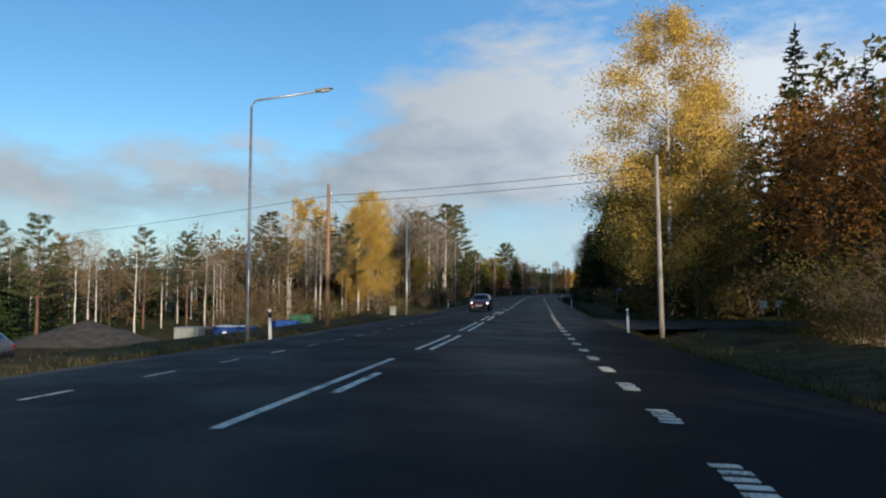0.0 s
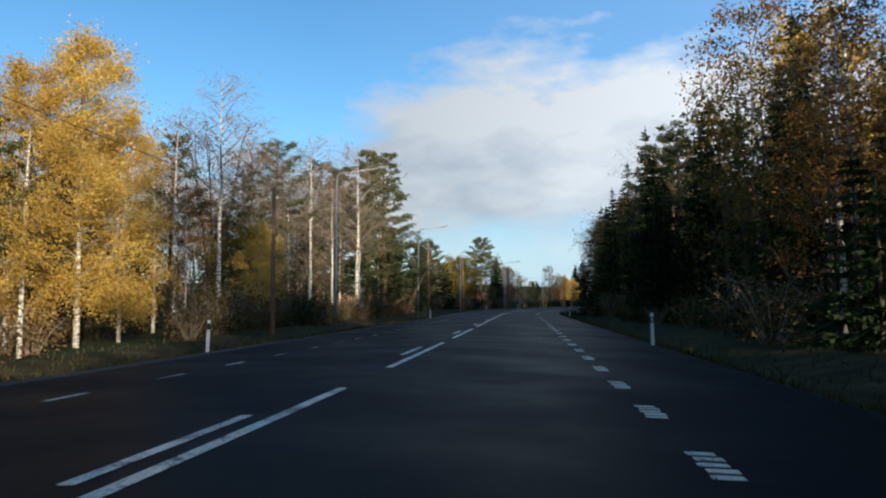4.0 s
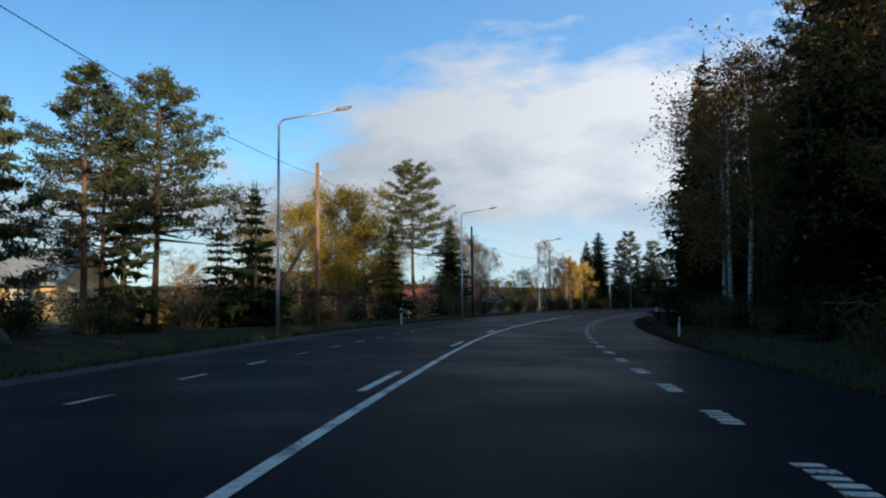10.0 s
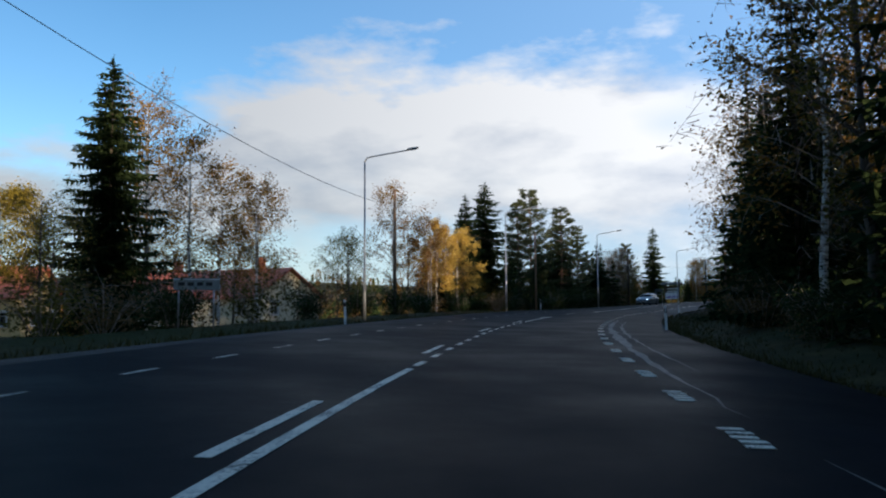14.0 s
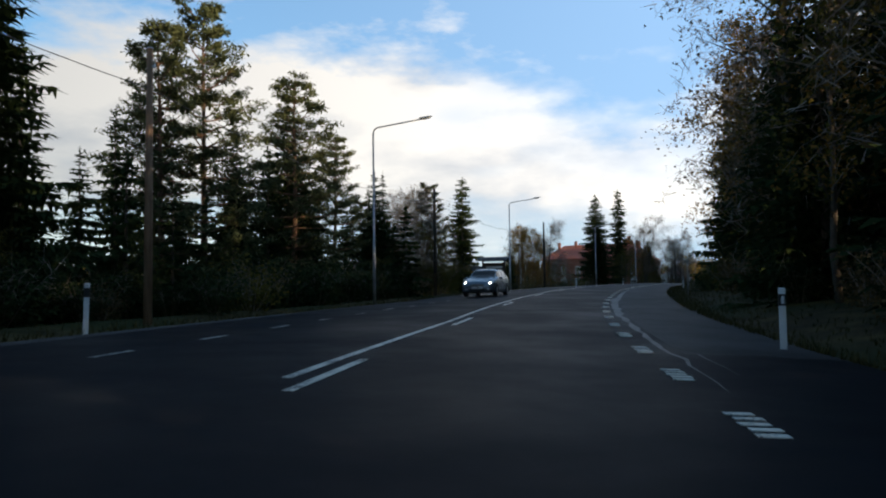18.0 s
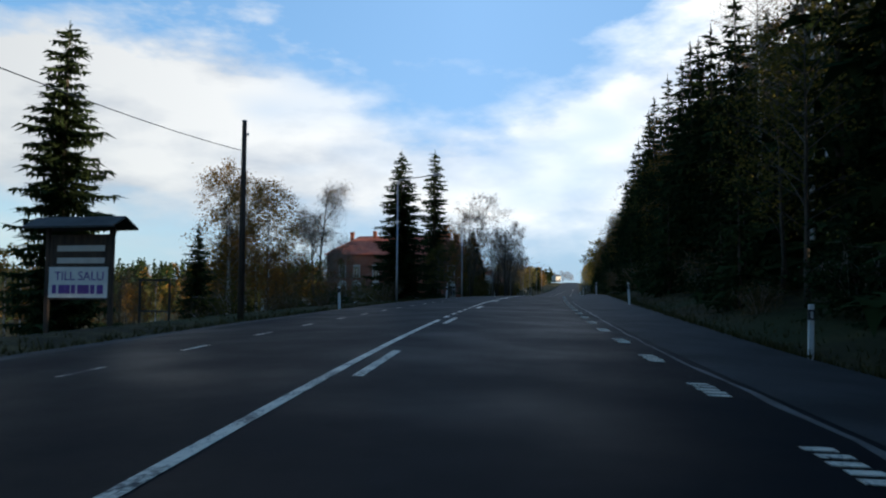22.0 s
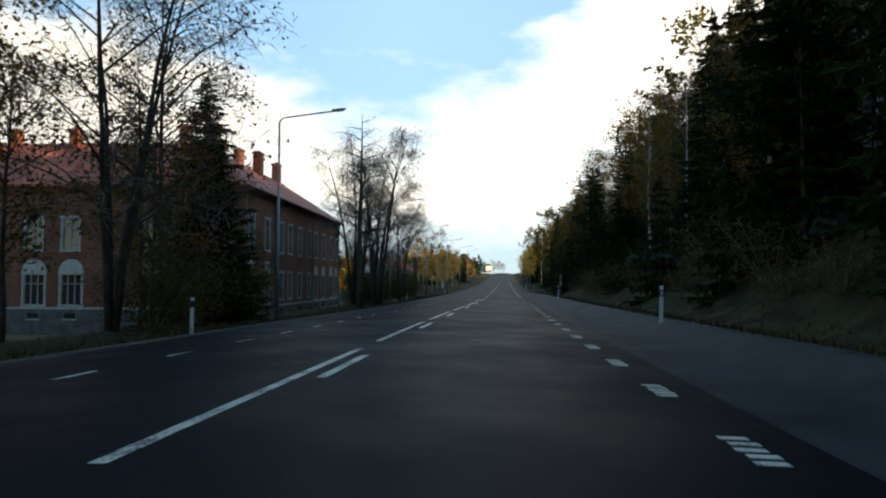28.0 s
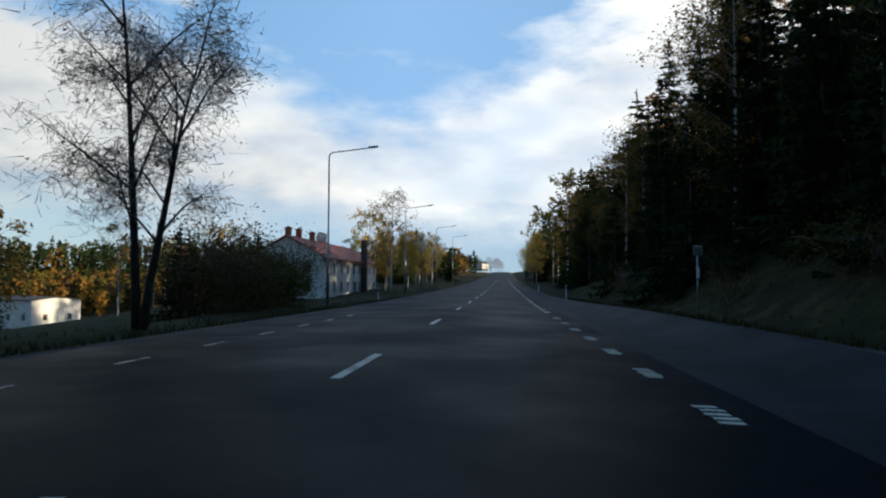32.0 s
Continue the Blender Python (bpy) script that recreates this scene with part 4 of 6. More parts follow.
belt(66, 560, 10.8, 13, 4.4, ["shrub", "shrub", "young_spruce", "dark_shrub"], 2, 3, 105)
# ---- the wood on the left ----
belt(70, 150, -30, -18, 2.4, ["shrub"], 2, 3, 118)
belt(84, 101, -30, -21, 1.7, ["bare", "bare", "pine"], 9, 12.5, 119)
belt(106, 148, -24, -14, 2.4, ["bare", "bare", "pine", "bare", "sparse"], 11, 16, 111)
belt(74, 100, -42, -27, 1.5, ["bare", "pine", "back_bare", "back_bare", "bare", "back_bare", "back_brown"], 7.5, 10.5, 120)
belt(100, 160, -42, -27, 1.6, ["bare", "pine", "back_bare", "back_bare", "bare", "back_bare", "back_spruce"], 11, 15, 112)
belt(24, 76, -58, -36, 1.5, ["pine", "back_bare", "bare", "pine", "bare", "back_bare"], 8, 11, 115)
belt(20, 90, -74, -58, 1.7, ["back_spruce"], 8, 10.5, 148)
belt(50, 170, -70, -45, 2.0, ["back_bare", "back_spruce", "back_bare", "back_bare", "back_leaf", "pine"], 8, 11.5, 113)
belt(74, 156, -14, -11.5, 6.0, ["shrub"], 2, 3, 114)
belt(66, 132, -33, -25, 1.6, ["back_brown"], 2.5, 4.5, 140)
belt(60, 150, -50, -40, 1.8, ["back_spruce", "back_spruce", "back_brown"], 6, 9, 141)
# single trees that stand out, side by side with the road
for key, s, u, h, label in [
        ("tall_birch", 98.3, -20.0, 16.2, "tall golden-yellow birch in autumn at the wood's edge"), ("yellow", 122.3, -36, 17, "golden-yellow birch behind the first trees"),
        ("full", 114.3, -17, 6.5, "low bushy tree with yellow-green leaves"), ("ochre", 106.1, -18, 9, ""), ("olive", 110, -15.5, 4.5, ""), ("yellow", 108.3, -14.2, 6.8, "yellow bush at the wood's edge"), ("yellow", 110.6, -15.2, 5.6, ""),
        ("bushy_pine", 146.8, -13.5, 18.5, "big broad pine overhanging the verge"), ("bushy_pine", 150.4, -20.5, 16, ""), ("pine", 143, -20, 17, ""), ("bushy_pine", 152.9, -14, 10.5, ""),
        ("bare", 128.8, -23, 18, ""), ("bare", 129.2, -17, 17, ""), ("bare", 135.9, -14.1, 17, ""), ("bare", 124.6, -20, 16, ""), ("bare", 140.1, -17, 15, ""),
        ("young_pine", 156.9, -14, 7, ""), ("bushy_pine", 168.5, -17.6, 12.2, ""), ("young_pine", 173, -20, 8, ""), ("pine", 180.8, -15.8, 9.5, ""), ("open_pine", 182.4, -14.4, 11.2, ""),
        ("young_spruce", 188.9, -15, 5.5, ""), ("young_spruce", 192.9, -17, 6, ""), ("young_pine", 177, -24, 8, "")]:
    plant(key, s, u, h, label)
for key, s, u, h, label in [
        ("full", 209, -16.0, 10.2, "full round tree with yellow-green autumn leaves"), ("full", 204.5, -17.5, 8.6, ""), ("full", 215.5, -16.5, 8.2, ""), ("olive", 212.6, -16, 9, ""), ("sparse", 201.8, -20, 10, ""),
        ("umbrella_pine", 224.2, -15.0, 15.6, "tall open-crowned pine beside a lamp post"), ("young_spruce", 216.3, -14.3, 8.5, ""), ("wide_spruce", 243.6, -18.3, 13.4, "tall spruce among the autumn birches"), ("sparse", 250.9, -22, 14.5, ""),
        ("ochre", 259.1, -23, 12, ""), ("ochre", 267.3, -25.8, 12.2, ""), ("olive", 244.8, -28, 7.5, ""), ("olive", 237.8, -24, 7, ""), ("young_spruce", 218.5, -22, 7.5, ""), ("rust", 255, -19, 7, ""),
        ("ochre", 274.9, -17, 12.3, "orange-brown birch beside the road"), ("olive", 272.7, -21.4, 8, ""), ("ochre", 278.9, -15.5, 9, ""), ("olive", 282.5, -14.2, 6.5, ""),
        ("spruce", 293.4, -16.3, 14.3, ""), ("spruce", 291.5, -17.8, 13, ""), ("spruce", 287.3, -19.5, 10, ""), ("bushy_pine", 307.4, -16.2, 16.3, ""), ("bushy_pine", 304.5, -16.5, 14.6, "")]:
    plant(key, s, u, h, label)
for key, s, u, h, label in [
        ("spruce", 317.3, -16.7, 15, ""), ("bushy_pine", 315.9, -15.5, 14.5, ""), ("spruce", 311.4, -17, 12, ""), ("spruce", 321.7, -18, 10, ""), ("bushy_pine", 322.8, -16, 12.5, ""), ("sparse", 333.7, -14.9, 9.5, ""),
        ("sparse", 328.8, -13.5, 8, ""), ("sparse", 337.5, -16.5, 8.5, ""), ("olive", 334.9, -12.6, 5, ""), ("young_spruce", 326.8, -12, 7, ""),
        ("dense_spruce", 372.8, -23.9, 19, "solitary tall spruce behind the notice board"), ("ochre", 395.1, -22, 13.2, "tan birch behind the notice board"), ("broad_spruce", 391.5, -22.8, 9.5, ""), ("full", 250.5, -32.8, 9.0, "round olive-yellow tree in the garden of the ochre house"), ("thicket", 217.5, -15, 2.2, ""), ("thicket", 203, -19.5, 3.8, ""), ("thicket", 206.5, -20.5, 4, ""), ("thicket", 210.5, -20.3, 4, ""), ("thicket", 214, -20.5, 3.8, ""), ("young_spruce", 393.5, -24, 9, ""), ("olive", 399.4, -20, 7, ""), ("ochre", 387.7, -34, 9, ""),
        ("round_bare", 416.8, -24.4, 15.2, ""), ("rust", 407.9, -22, 6, ""), ("olive", 423.9, -29, 6, ""),
        ("wide_spruce", 433, -17.9, 21.6, "tall ragged spruce in front of the brick building"), ("spire", 448, -16.2, 24, "very narrow pillar-like spruce"), ("olive", 452.8, -13.5, 9.5, ""), ("olive", 444.6, -14, 8.5, ""),
        ("olive", 471.5, -12.5, 5, "")]:
    plant(key, s, u, h, label)
for key, s, u, h, label in [
        ("sparse", 460.8, -12.2, 15, "tall leafless birch beside the brick building"), ("sparse", 455.6, -11.5, 16.5, "tall birch with bare hanging twigs"), ("dead_tree", 486.5, -9.0, 15.2, ""),
        ("tall_stems", 496.3, -9.6, 16.4, ""), ("tall_stems", 501.2, -9.9, 17.6, ""), ("tall_stems", 498.6, -11.8, 15.5, ""), ("tall_stems", 505.5, -12.5, 15, ""), ("olive", 503, -13, 6, ""), ("sparse", 508, -12, 8, ""), ("thicket", 500.5, -12.5, 2.6, ""), ("thicket", 504, -11.6, 2.8, ""), ("thicket", 507.5, -12, 3.2, ""), ("thicket", 511, -12.4, 3.0, ""),
        ("round_bare", 518.2, -10.4, 13.2, "tall forked tree without leaves beside the road"), ("thicket", 531.5, -12.2, 4.2, ""), ("thicket", 536.5, -14.8, 5.2, ""), ("thicket", 533, -15, 5, ""), ("thicket", 534, -12.5, 3.4, ""), ("thicket", 537, -13, 4.0, ""), ("thicket", 541.7, -12.5, 4.2, ""), ("thicket", 545, -14, 4.6, ""), ("young_spruce", 547, -16, 6, ""),
        ("olive", 535.8, -13, 5, ""), ("thicket", 539.9, -11.5, 3.5, ""), ("young_spruce", 533.8, -16, 5.5, ""),
        ("ochre", 588.4, -12.3, 13.2, ""), ("yellow", 594.1, -14, 8, ""), ("yellow", 602.2, -12, 7, ""), ("yellow", 610.3, -13, 9, ""), ("olive", 619.5, -12, 9, ""), ("ochre", 629.6, -14, 10, ""),
        ("yellow", 690, 11, 13, "yellow birches where the forest ends"), ("yellow", 704, 10.5, 12, ""), ("ochre", 725, 10.5, 13, ""), ("ochre", 712, 12, 14, ""), ("pine", 1016, -16.5, 9, ""), ("pine", 1020, -14.5, 10, ""), ("sparse", 1088, -7.5, 12, ""), ("rust", 1092, -4, 11, ""), ("sparse", 1090, -1.5, 10, ""), ("rust", 1094, 1, 8.5, "")]:
    plant(key, s, u, h, label)
for key, s, u, h, label in [
        ("tall_birch", 58, 13.0, 23.5, "huge golden birch at the corner of the side road"), ("tall_birch", 63, 16.5, 19, ""), ("olive", 56, 14.5, 13, ""), ("full", 65, 13.5, 13, ""), ("spruce", 60, 23, 22.5, ""), ("spruce", 56, 27, 17, ""),
        ("rust", 39, 17.8, 11.5, "rust-brown aspen beside the side road"), ("rust", 34, 18.5, 11, ""), ("olive", 41, 22, 12, ""), ("open_pine", 48, 27, 16.5, ""), ("spruce", 50, 24, 17, ""), ("open_pine", 39, 28, 15, ""), ("rust", 29, 21, 11, ""), ("rust", 43.5, 18.6, 12, ""), ("rust", 36.5, 16.6, 10, ""), ("ochre", 31, 28, 14, ""),
        ("thicket", 57.5, 12.2, 4.6, ""), ("thicket", 60.5, 12.0, 4.2, ""), ("thicket", 63.5, 12.4, 4.4, ""), ("olive", 59, 14, 8, ""), ("olive", 62, 13.2, 7.5, ""), ("thicket", 55, 15.5, 4.6, ""), ("thicket", 55.5, 18.5, 4.8, ""), ("olive", 57, 17, 9, ""),
        ("thicket", 27, 14, 2.2, ""), ("thicket", 30, 14.6, 2.6, ""), ("thicket", 33, 15.2, 3.2, ""), ("thicket", 24.5, 13.6, 1.9, ""), ("thicket", 36, 15.6, 3.4, ""), ("thicket", 31.5, 17.5, 4.0, ""), ("thicket", 35, 18.6, 4.4, ""), ("thicket", 28.5, 18, 3.6, ""), ("young_spruce", 33, 21, 7, ""), ("young_spruce", 37, 21.5, 8, ""), ("spruce", 30, 24, 13, ""), ("spruce", 35, 25, 15, ""),
        ("ochre", 115.3, 18.8, 22, ""), ("yellow", 116, 23.6, 20, ""), ("olive", 104, 15.5, 14, ""),
        ("spruce", 169.4, 19.4, 26, ""), ("spruce", 193.5, 18.2, 25.5, ""), ("spruce", 190, 17.2, 21, ""), ("bare", 152.6, 18.3, 20, ""), ("sparse", 204.1, 15.0, 17, ""), ("sparse", 222, 15.2, 12, ""),
        ("spruce", 420, 13.7, 18, ""), ("bare", 478, 24, 17, ""), ("bare", 548, 17, 16, "")]:
    plant(key, s, u, h, label)
for key, s, u, h, label in [
        ("spruce", 325.5, -14, 10, ""), ("spruce", 327.8, -14.3, 10.2, ""), ("sparse", 330.8, -14.5, 9, ""), ("sparse", 334.5, -14.2, 9.8, ""), ("sparse", 338.5, -14.4, 9, ""), ("bushy_pine", 338.6, -14.6, 10.5, ""), ("olive", 340.8, -14.2, 6.5, ""), ("thicket", 338.5, -13.4, 3.8, ""), ("olive", 337, -13.4, 6.5, ""), ("olive", 332, -13, 6, ""),
        ("broad_spruce", 289.6, -16.3, 13.5, ""), ("spruce", 287, -18.5, 11, ""), ("broad_spruce", 293.6, -15.8, 15.4, ""), ("spruce", 298, -18, 12, ""), ("spruce", 388.5, -21.5, 7, ""), ("ochre", 389.5, -20.5, 11.5, ""), ("ochre", 392.5, -20, 11.8, ""), ("rust", 387.5, -20.5, 7.5, ""), ("rust", 396.5, -20, 8.5, ""), ("ochre", 381, -17.9, 11, "tan birch beside the notice board"), ("ochre", 382.8, -18.6, 10.5, ""), ("broad_spruce", 378.6, -18.8, 6.8, ""), ("rust", 381.5, -17, 6.5, ""), ("rust", 385.5, -17, 5.2, ""),
        ("wide_spruce", 466.2, -12.6, 12.5, "dark spruce close to the brick wall"), ("rust", 461.5, -13.0, 10.5, ""), ("olive", 458.5, -12, 7.5, ""), ("broad_spruce", 464.2, -11.4, 8.4, ""), ("thicket", 461, -10.8, 3.6, ""), ("thicket", 465, -10.8, 3.2, ""), ("thicket", 468, -11, 3.0, ""), ("thicket", 457.5, -11, 3.2, ""), ("olive", 440.5, -14.2, 7.5, ""), ("olive", 446.5, -14.3, 9.2, ""), ("rust", 451.5, -14.4, 11.8, ""), ("olive", 449, -16, 9.5, ""),
        ("yellow", 281.5, -15.8, 9.3, "yellow birch lit by the low sun"), ("ochre", 279, -15.2, 9.5, ""), ("yellow", 283.5, -14.6, 8.2, ""), ("rust", 277, -16.5, 9, ""), ("tall_birch", 101.2, -19.4, 12.8, ""), ("tall_birch", 94.9, -20.6, 14, "golden-yellow birch beside a taller one"), ("spruce", 408, 14, 19.5, ""), ("spruce", 417, 13.8, 19.5, ""), ("spruce", 426, 14.2, 19.5, ""), ("spruce", 438, 14, 18.5, ""), ("spruce", 452, 14.5, 19, ""), ("spruce", 393, 13.6, 18.5, ""), ("spruce", 397, 15, 19.5, ""), ("spruce", 389.5, 14.4, 18.5, ""), ("spruce", 401, 14.2, 19, ""), ("spruce", 385.5, 15.2, 19, ""), ("ochre", 284, -14.6, 7.2, ""), ("ochre", 246.5, -18.5, 12, ""), ("ochre", 249.5, -18, 11, ""), ("ochre", 256, -18, 10, "birch with pale ochre leaves before the cream house"), ("olive", 238.2, -17, 5.6, ""), ("olive", 240.5, -18.5, 5.2, ""), ("olive", 266, -16.5, 7.2, ""), ("olive", 268.5, -18, 7, ""),
        ("bushy_pine", 145.5, -15, 18.8, ""), ("bushy_pine", 141, -17, 16, ""), ("open_pine", 179.0, -15.3, 10.4, ""), ("young_pine", 174.6, -15.5, 8, "")]:
    plant(key, s, u, h, label)
belt(158, 200, -30, -13, 2.0, ["dark_shrub", "shrub"], 2, 3, 137)
belt(136, 158, -34, -17, 1.5, ["young_spruce", "spruce", "bushy_pine", "young_pine", "back_leaf"], 9, 14, 131)
belt(98, 150, -15, -12, 2.6, ["shrub", "dark_shrub", "shrub"], 2, 3, 132)
belt(284, 341, -21, -16, 2.6, ["spruce", "bushy_pine", "young_spruce", "spruce"], 8, 11, 133)
belt(284, 337.5, -15, -12.4, 1.9, ["dark_shrub", "young_spruce", "dark_shrub", "olive"], 2, 5, 134)
belt(150, 205, -16, -12.2, 3.0, ["dark_shrub", "shrub", "young_spruce"], 2, 3, 135)
belt(404, 420, -52, -40, 1.4, ["rust", "ochre", "back_brown", "rust", "olive"], 5, 7, 154)
belt(384, 404, -56, -44, 1.4, ["rust", "back_brown", "ochre", "rust"], 5, 7, 155)
belt(397, 405, -22, -16.5, 1.8, ["dark_shrub", "shrub", "dark_shrub"], 2, 3, 136)
for k in range(9):
    plant(("olive", "sparse", "rust")[k % 3], 384 + 3.6 * k, -19.5 - 3 * math.sin(k * 1.7), 4.6 + 0.9 * math.sin(k * 2.3))
for k in range(7):
    plant(("sparse", "olive", "rust")[k % 3], 415 + 3.6 * k, -26.3 - 1.2 * math.sin(k * 1.9), 5.4 + 0.7 * math.sin(k * 2.3))
# woods farther along and behind on the left
belt(740, 860, 12, 30, 4.0, ["back_spruce", "back_leaf", "back_gold"], 9, 15, 121)
belt(625, 720, -30, -13, 4.5, ["back_spruce", "back_leaf", "back_gold", "back_leaf"], 8, 14, 122)
belt(380, 470, -66, -44, 5.5, ["back_leaf", "back_leaf", "back_gold", "back_leaf", "sparse"], 6, 10, 123)
belt(190, 300, -64, -46, 6.0, ["back_leaf", "back_spruce", "pine", "sparse"], 8, 13, 124)
belt(336, 375, -46, -32, 7.0, ["back_leaf", "back_gold", "sparse"], 6, 9, 125)
belt(540, 620, -62, -40, 6.0, ["back_gold", "back_leaf", "back_leaf", "back_spruce"], 7, 12, 126)
belt(200, 300, -14, -11.5, 4.0, ["shrub", "dark_shrub"], 2, 3, 127)
belt(286, 337, -14, -11, 3.6, ["shrub", "dark_shrub", "olive"], 2, 6, 128)
belt(375, 406, -19, -12.5, 4.0, ["shrub"], 2, 3, 129)
belt(190, 290, -36, -30, 9.0, ["olive", "sparse", "rust"], 5, 8, 130)


def deep_forest():
    """The trees deep in the woods and far off, which nobody could pick apart, as one mesh."""
    mats, co, loops, starts, totals, index = [], [], [], [], [], []
    nv = nl = 0
    for ob, m in DEEP:
        a = np.array(m)
        for child in ob.children:
            me = child.data
            v = np.empty(len(me.vertices) * 3, np.float32)
            me.vertices.foreach_get("co", v)
            li, ls = np.empty(len(me.loops), np.int32), np.empty(len(me.polygons), np.int32)
            me.loops.foreach_get("vertex_index", li)
            me.polygons.foreach_get("loop_start", ls)
            mat = me.materials[0]
            if mat not in mats:
                mats.append(mat)
            co.append(v.reshape(-1, 3) @ a[:3, :3].T + a[:3, 3])
            loops.append(li + nv)
            starts.append(ls + nl)
            index.append(np.full(len(ls), mats.index(mat), np.int32))
            nv += len(v) // 3
            nl += len(li)
    me = bpy.data.meshes.new("deep_forest")
    me.vertices.add(nv)
    me.vertices.foreach_set("co", np.concatenate(co).astype(np.float32).ravel())
    me.loops.add(nl)
    me.loops.foreach_set("vertex_index", np.concatenate(loops))
    st = np.concatenate(starts)
    me.polygons.add(len(st))
    me.polygons.foreach_set("loop_start", st)
    for mat in mats:
        me.materials.append(mat)
    me.polygons.foreach_set("material_index", np.concatenate(index))
    me.update(calc_edges=True)
    return me


tagged(new("deep_forest", deep_forest()), "dark spruces and autumn birches deep in the woods", "forest", kind="stuff")
for entry in KINDS.values():
    for ob in entry[1]:
        if ob.name not in entry[3]:
            for o in (*ob.children_recursive, ob):
                bpy.data.objects.remove(o)


def far_woods(seed):
    """Woods on the far slopes: one mesh of small ragged crowns, each a cloud of blades round a stem."""
    rng = np.random.default_rng(seed)
    spots = [(rng.uniform(-100, 1000), -rng.uniform(150, 700), 8, 15, 0.55) for _ in range(1700)] + [(s_, rng.uniform(14 if s_ < 880 else 90, 160), 8, 15, 0.55) for s_ in rng.uniform(735, 1150, 330)] \
        + [(rng.uniform(720, 1150), -rng.uniform(16, 160), 8, 15, 0.55) for _ in range(420)] \
        + [(rng.uniform(725, 800), -rng.uniform(95, 230), 10, 14, 0.05) for _ in range(260)] + [(rng.uniform(800, 900), -rng.uniform(90, 330), 17, 23, 0.85) for _ in range(420)]
    clouds, index = [], []
    for s, u, low, high, needles in spots:
        near = max(min(u, 170), -170)
        base = at(s, near) + Vector((0.90, -0.43, 0)) * (u - near)
        base.z += float(rise(np.float64(s), np.float64(u)) - rise(np.float64(s), np.float64(near))) - 0.3
        h, conifer = rng.uniform(low, high), rng.random() < needles
        n = 70
        e = rng.random(n) ** 0.8
        r = h * (0.2 * (1 - e) + 0.015 if conifer else 0.24 * np.sqrt(np.clip(1 - (2 * e - 0.95) ** 2, 0.02, 1))) * rng.uniform(0.45, 1.1, n)
        a = rng.uniform(0, 6.283, n)
        clouds.append(np.stack([base.x + np.cos(a) * r, base.y + np.sin(a) * r, base.z + h * (0.06 + 0.94 * e)], -1))
        index += [0 if conifer else 1 + int(rng.integers(3))] * n
    v, f = blades(np.concatenate(clouds), 1.15, rng, 0.25, 1.5)
    me = crown_mesh("far_woods", v, f, SPRUCE_N)
    for mat in (OCHRE_L, OLIVE_L, BROWN_L):
        me.materials.append(mat)
    me.polygons.foreach_set("material_index", np.array(index, dtype=np.int32))
    return me


tagged(new("far_woods", far_woods(9)), "distant mixed autumn woods on the far slopes", "woods", kind="stuff")


def verge_grass(seed, count=40000):
    """Tufts of withered grass along both verges."""
    rng = np.random.default_rng(seed)
    s = rng.uniform(-12, 560, count)
    side_ = np.where(rng.random(count) < 0.5, -1.0, 1.0)
    u = side_ * (7.0 + rng.exponential(1.8, count))
    x, y, z, tx, ty = line(s)
    base = np.stack([x + u * ty, y - u * tx, z + rise(s, u) - 0.03], -1)
    verts, faces, index = [], [], []
    for p, a in zip(base, rng.uniform(0, 6.28, count)):
        h = rng.uniform(0.06, 0.22) * (1.5 if rng.random() < 0.08 else 1)
        for q in range(3):
            an = a + q * 2.1
            d = np.array([math.cos(an), math.sin(an), 0])
            t_ = np.array([-d[1], d[0], 0])
            o = len(verts)
            verts += [p - t_ * 0.018, p + t_ * 0.018, p + d * h * 0.55 + np.array([0, 0, h])]
            faces.append((o, o + 1, o + 2))
            index.append(0 if rng.random() < 0.6 else 1)
    return crown_mesh("verge_grass", np.array(verts), np.array(faces), DRY_GRASS)


DRY_GRASS = leafy("dry_grass", (0.020, 0.025, 0.009), (0.105, 0.085, 0.036), 0.2)
tagged(new("verge_grass", verge_grass(5)), "withered yellow and green grass tufts along the verges", "grass", kind="stuff")


# ---- poles and wires ----
GREY_WOOD = mottled("grey_wood", (0.16, 0.14, 0.12), (0.34, 0.31, 0.28), 2.0, 0.85, 0.4, 25.0, stretch=(6, 6, 0.6))


def wooden_pole(s, u, h, label, lean=0.0, strut=0.0, wood=POLE_WOOD):
    ob = thing("utility_pole", pose_at(s, u) @ Matrix.Rotation(radians(lean), 4, "Y"), label, "utility pole", "utility poles along the road")
    part("shaft", mesh_of("shaft", *tube([(0, 0, -0.6), (0, 0, h * 0.5), (0, 0, h)], [0.14, 0.12, 0.095], 12), wood, smooth=True), None, ob)
    part("cap", mesh_of("cap", *tube([(0, 0, h - 0.01), (0, 0, h + 0.03)], [0.115, 0.1], 12), STEEL), None, ob)
    part("bracket", box(-0.05, 0.16, -0.03, 0.03, h - 0.62, h - 0.55, 0.01), STEEL, ob)
    part("insulator", mesh_of("insulator", *tube([(0.17, 0, h - 0.62), (0.17, 0, h - 0.5)], [0.035, 0.025], 8), WHITE), None, ob)
    if strut:
        part("strut", mesh_of("strut", *tube([(-strut, -0.9, -0.4), (-0.1, 0, h * 0.62)], [0.12, 0.10], 10), DARK_WOOD, smooth=True), None, ob)
    return ob


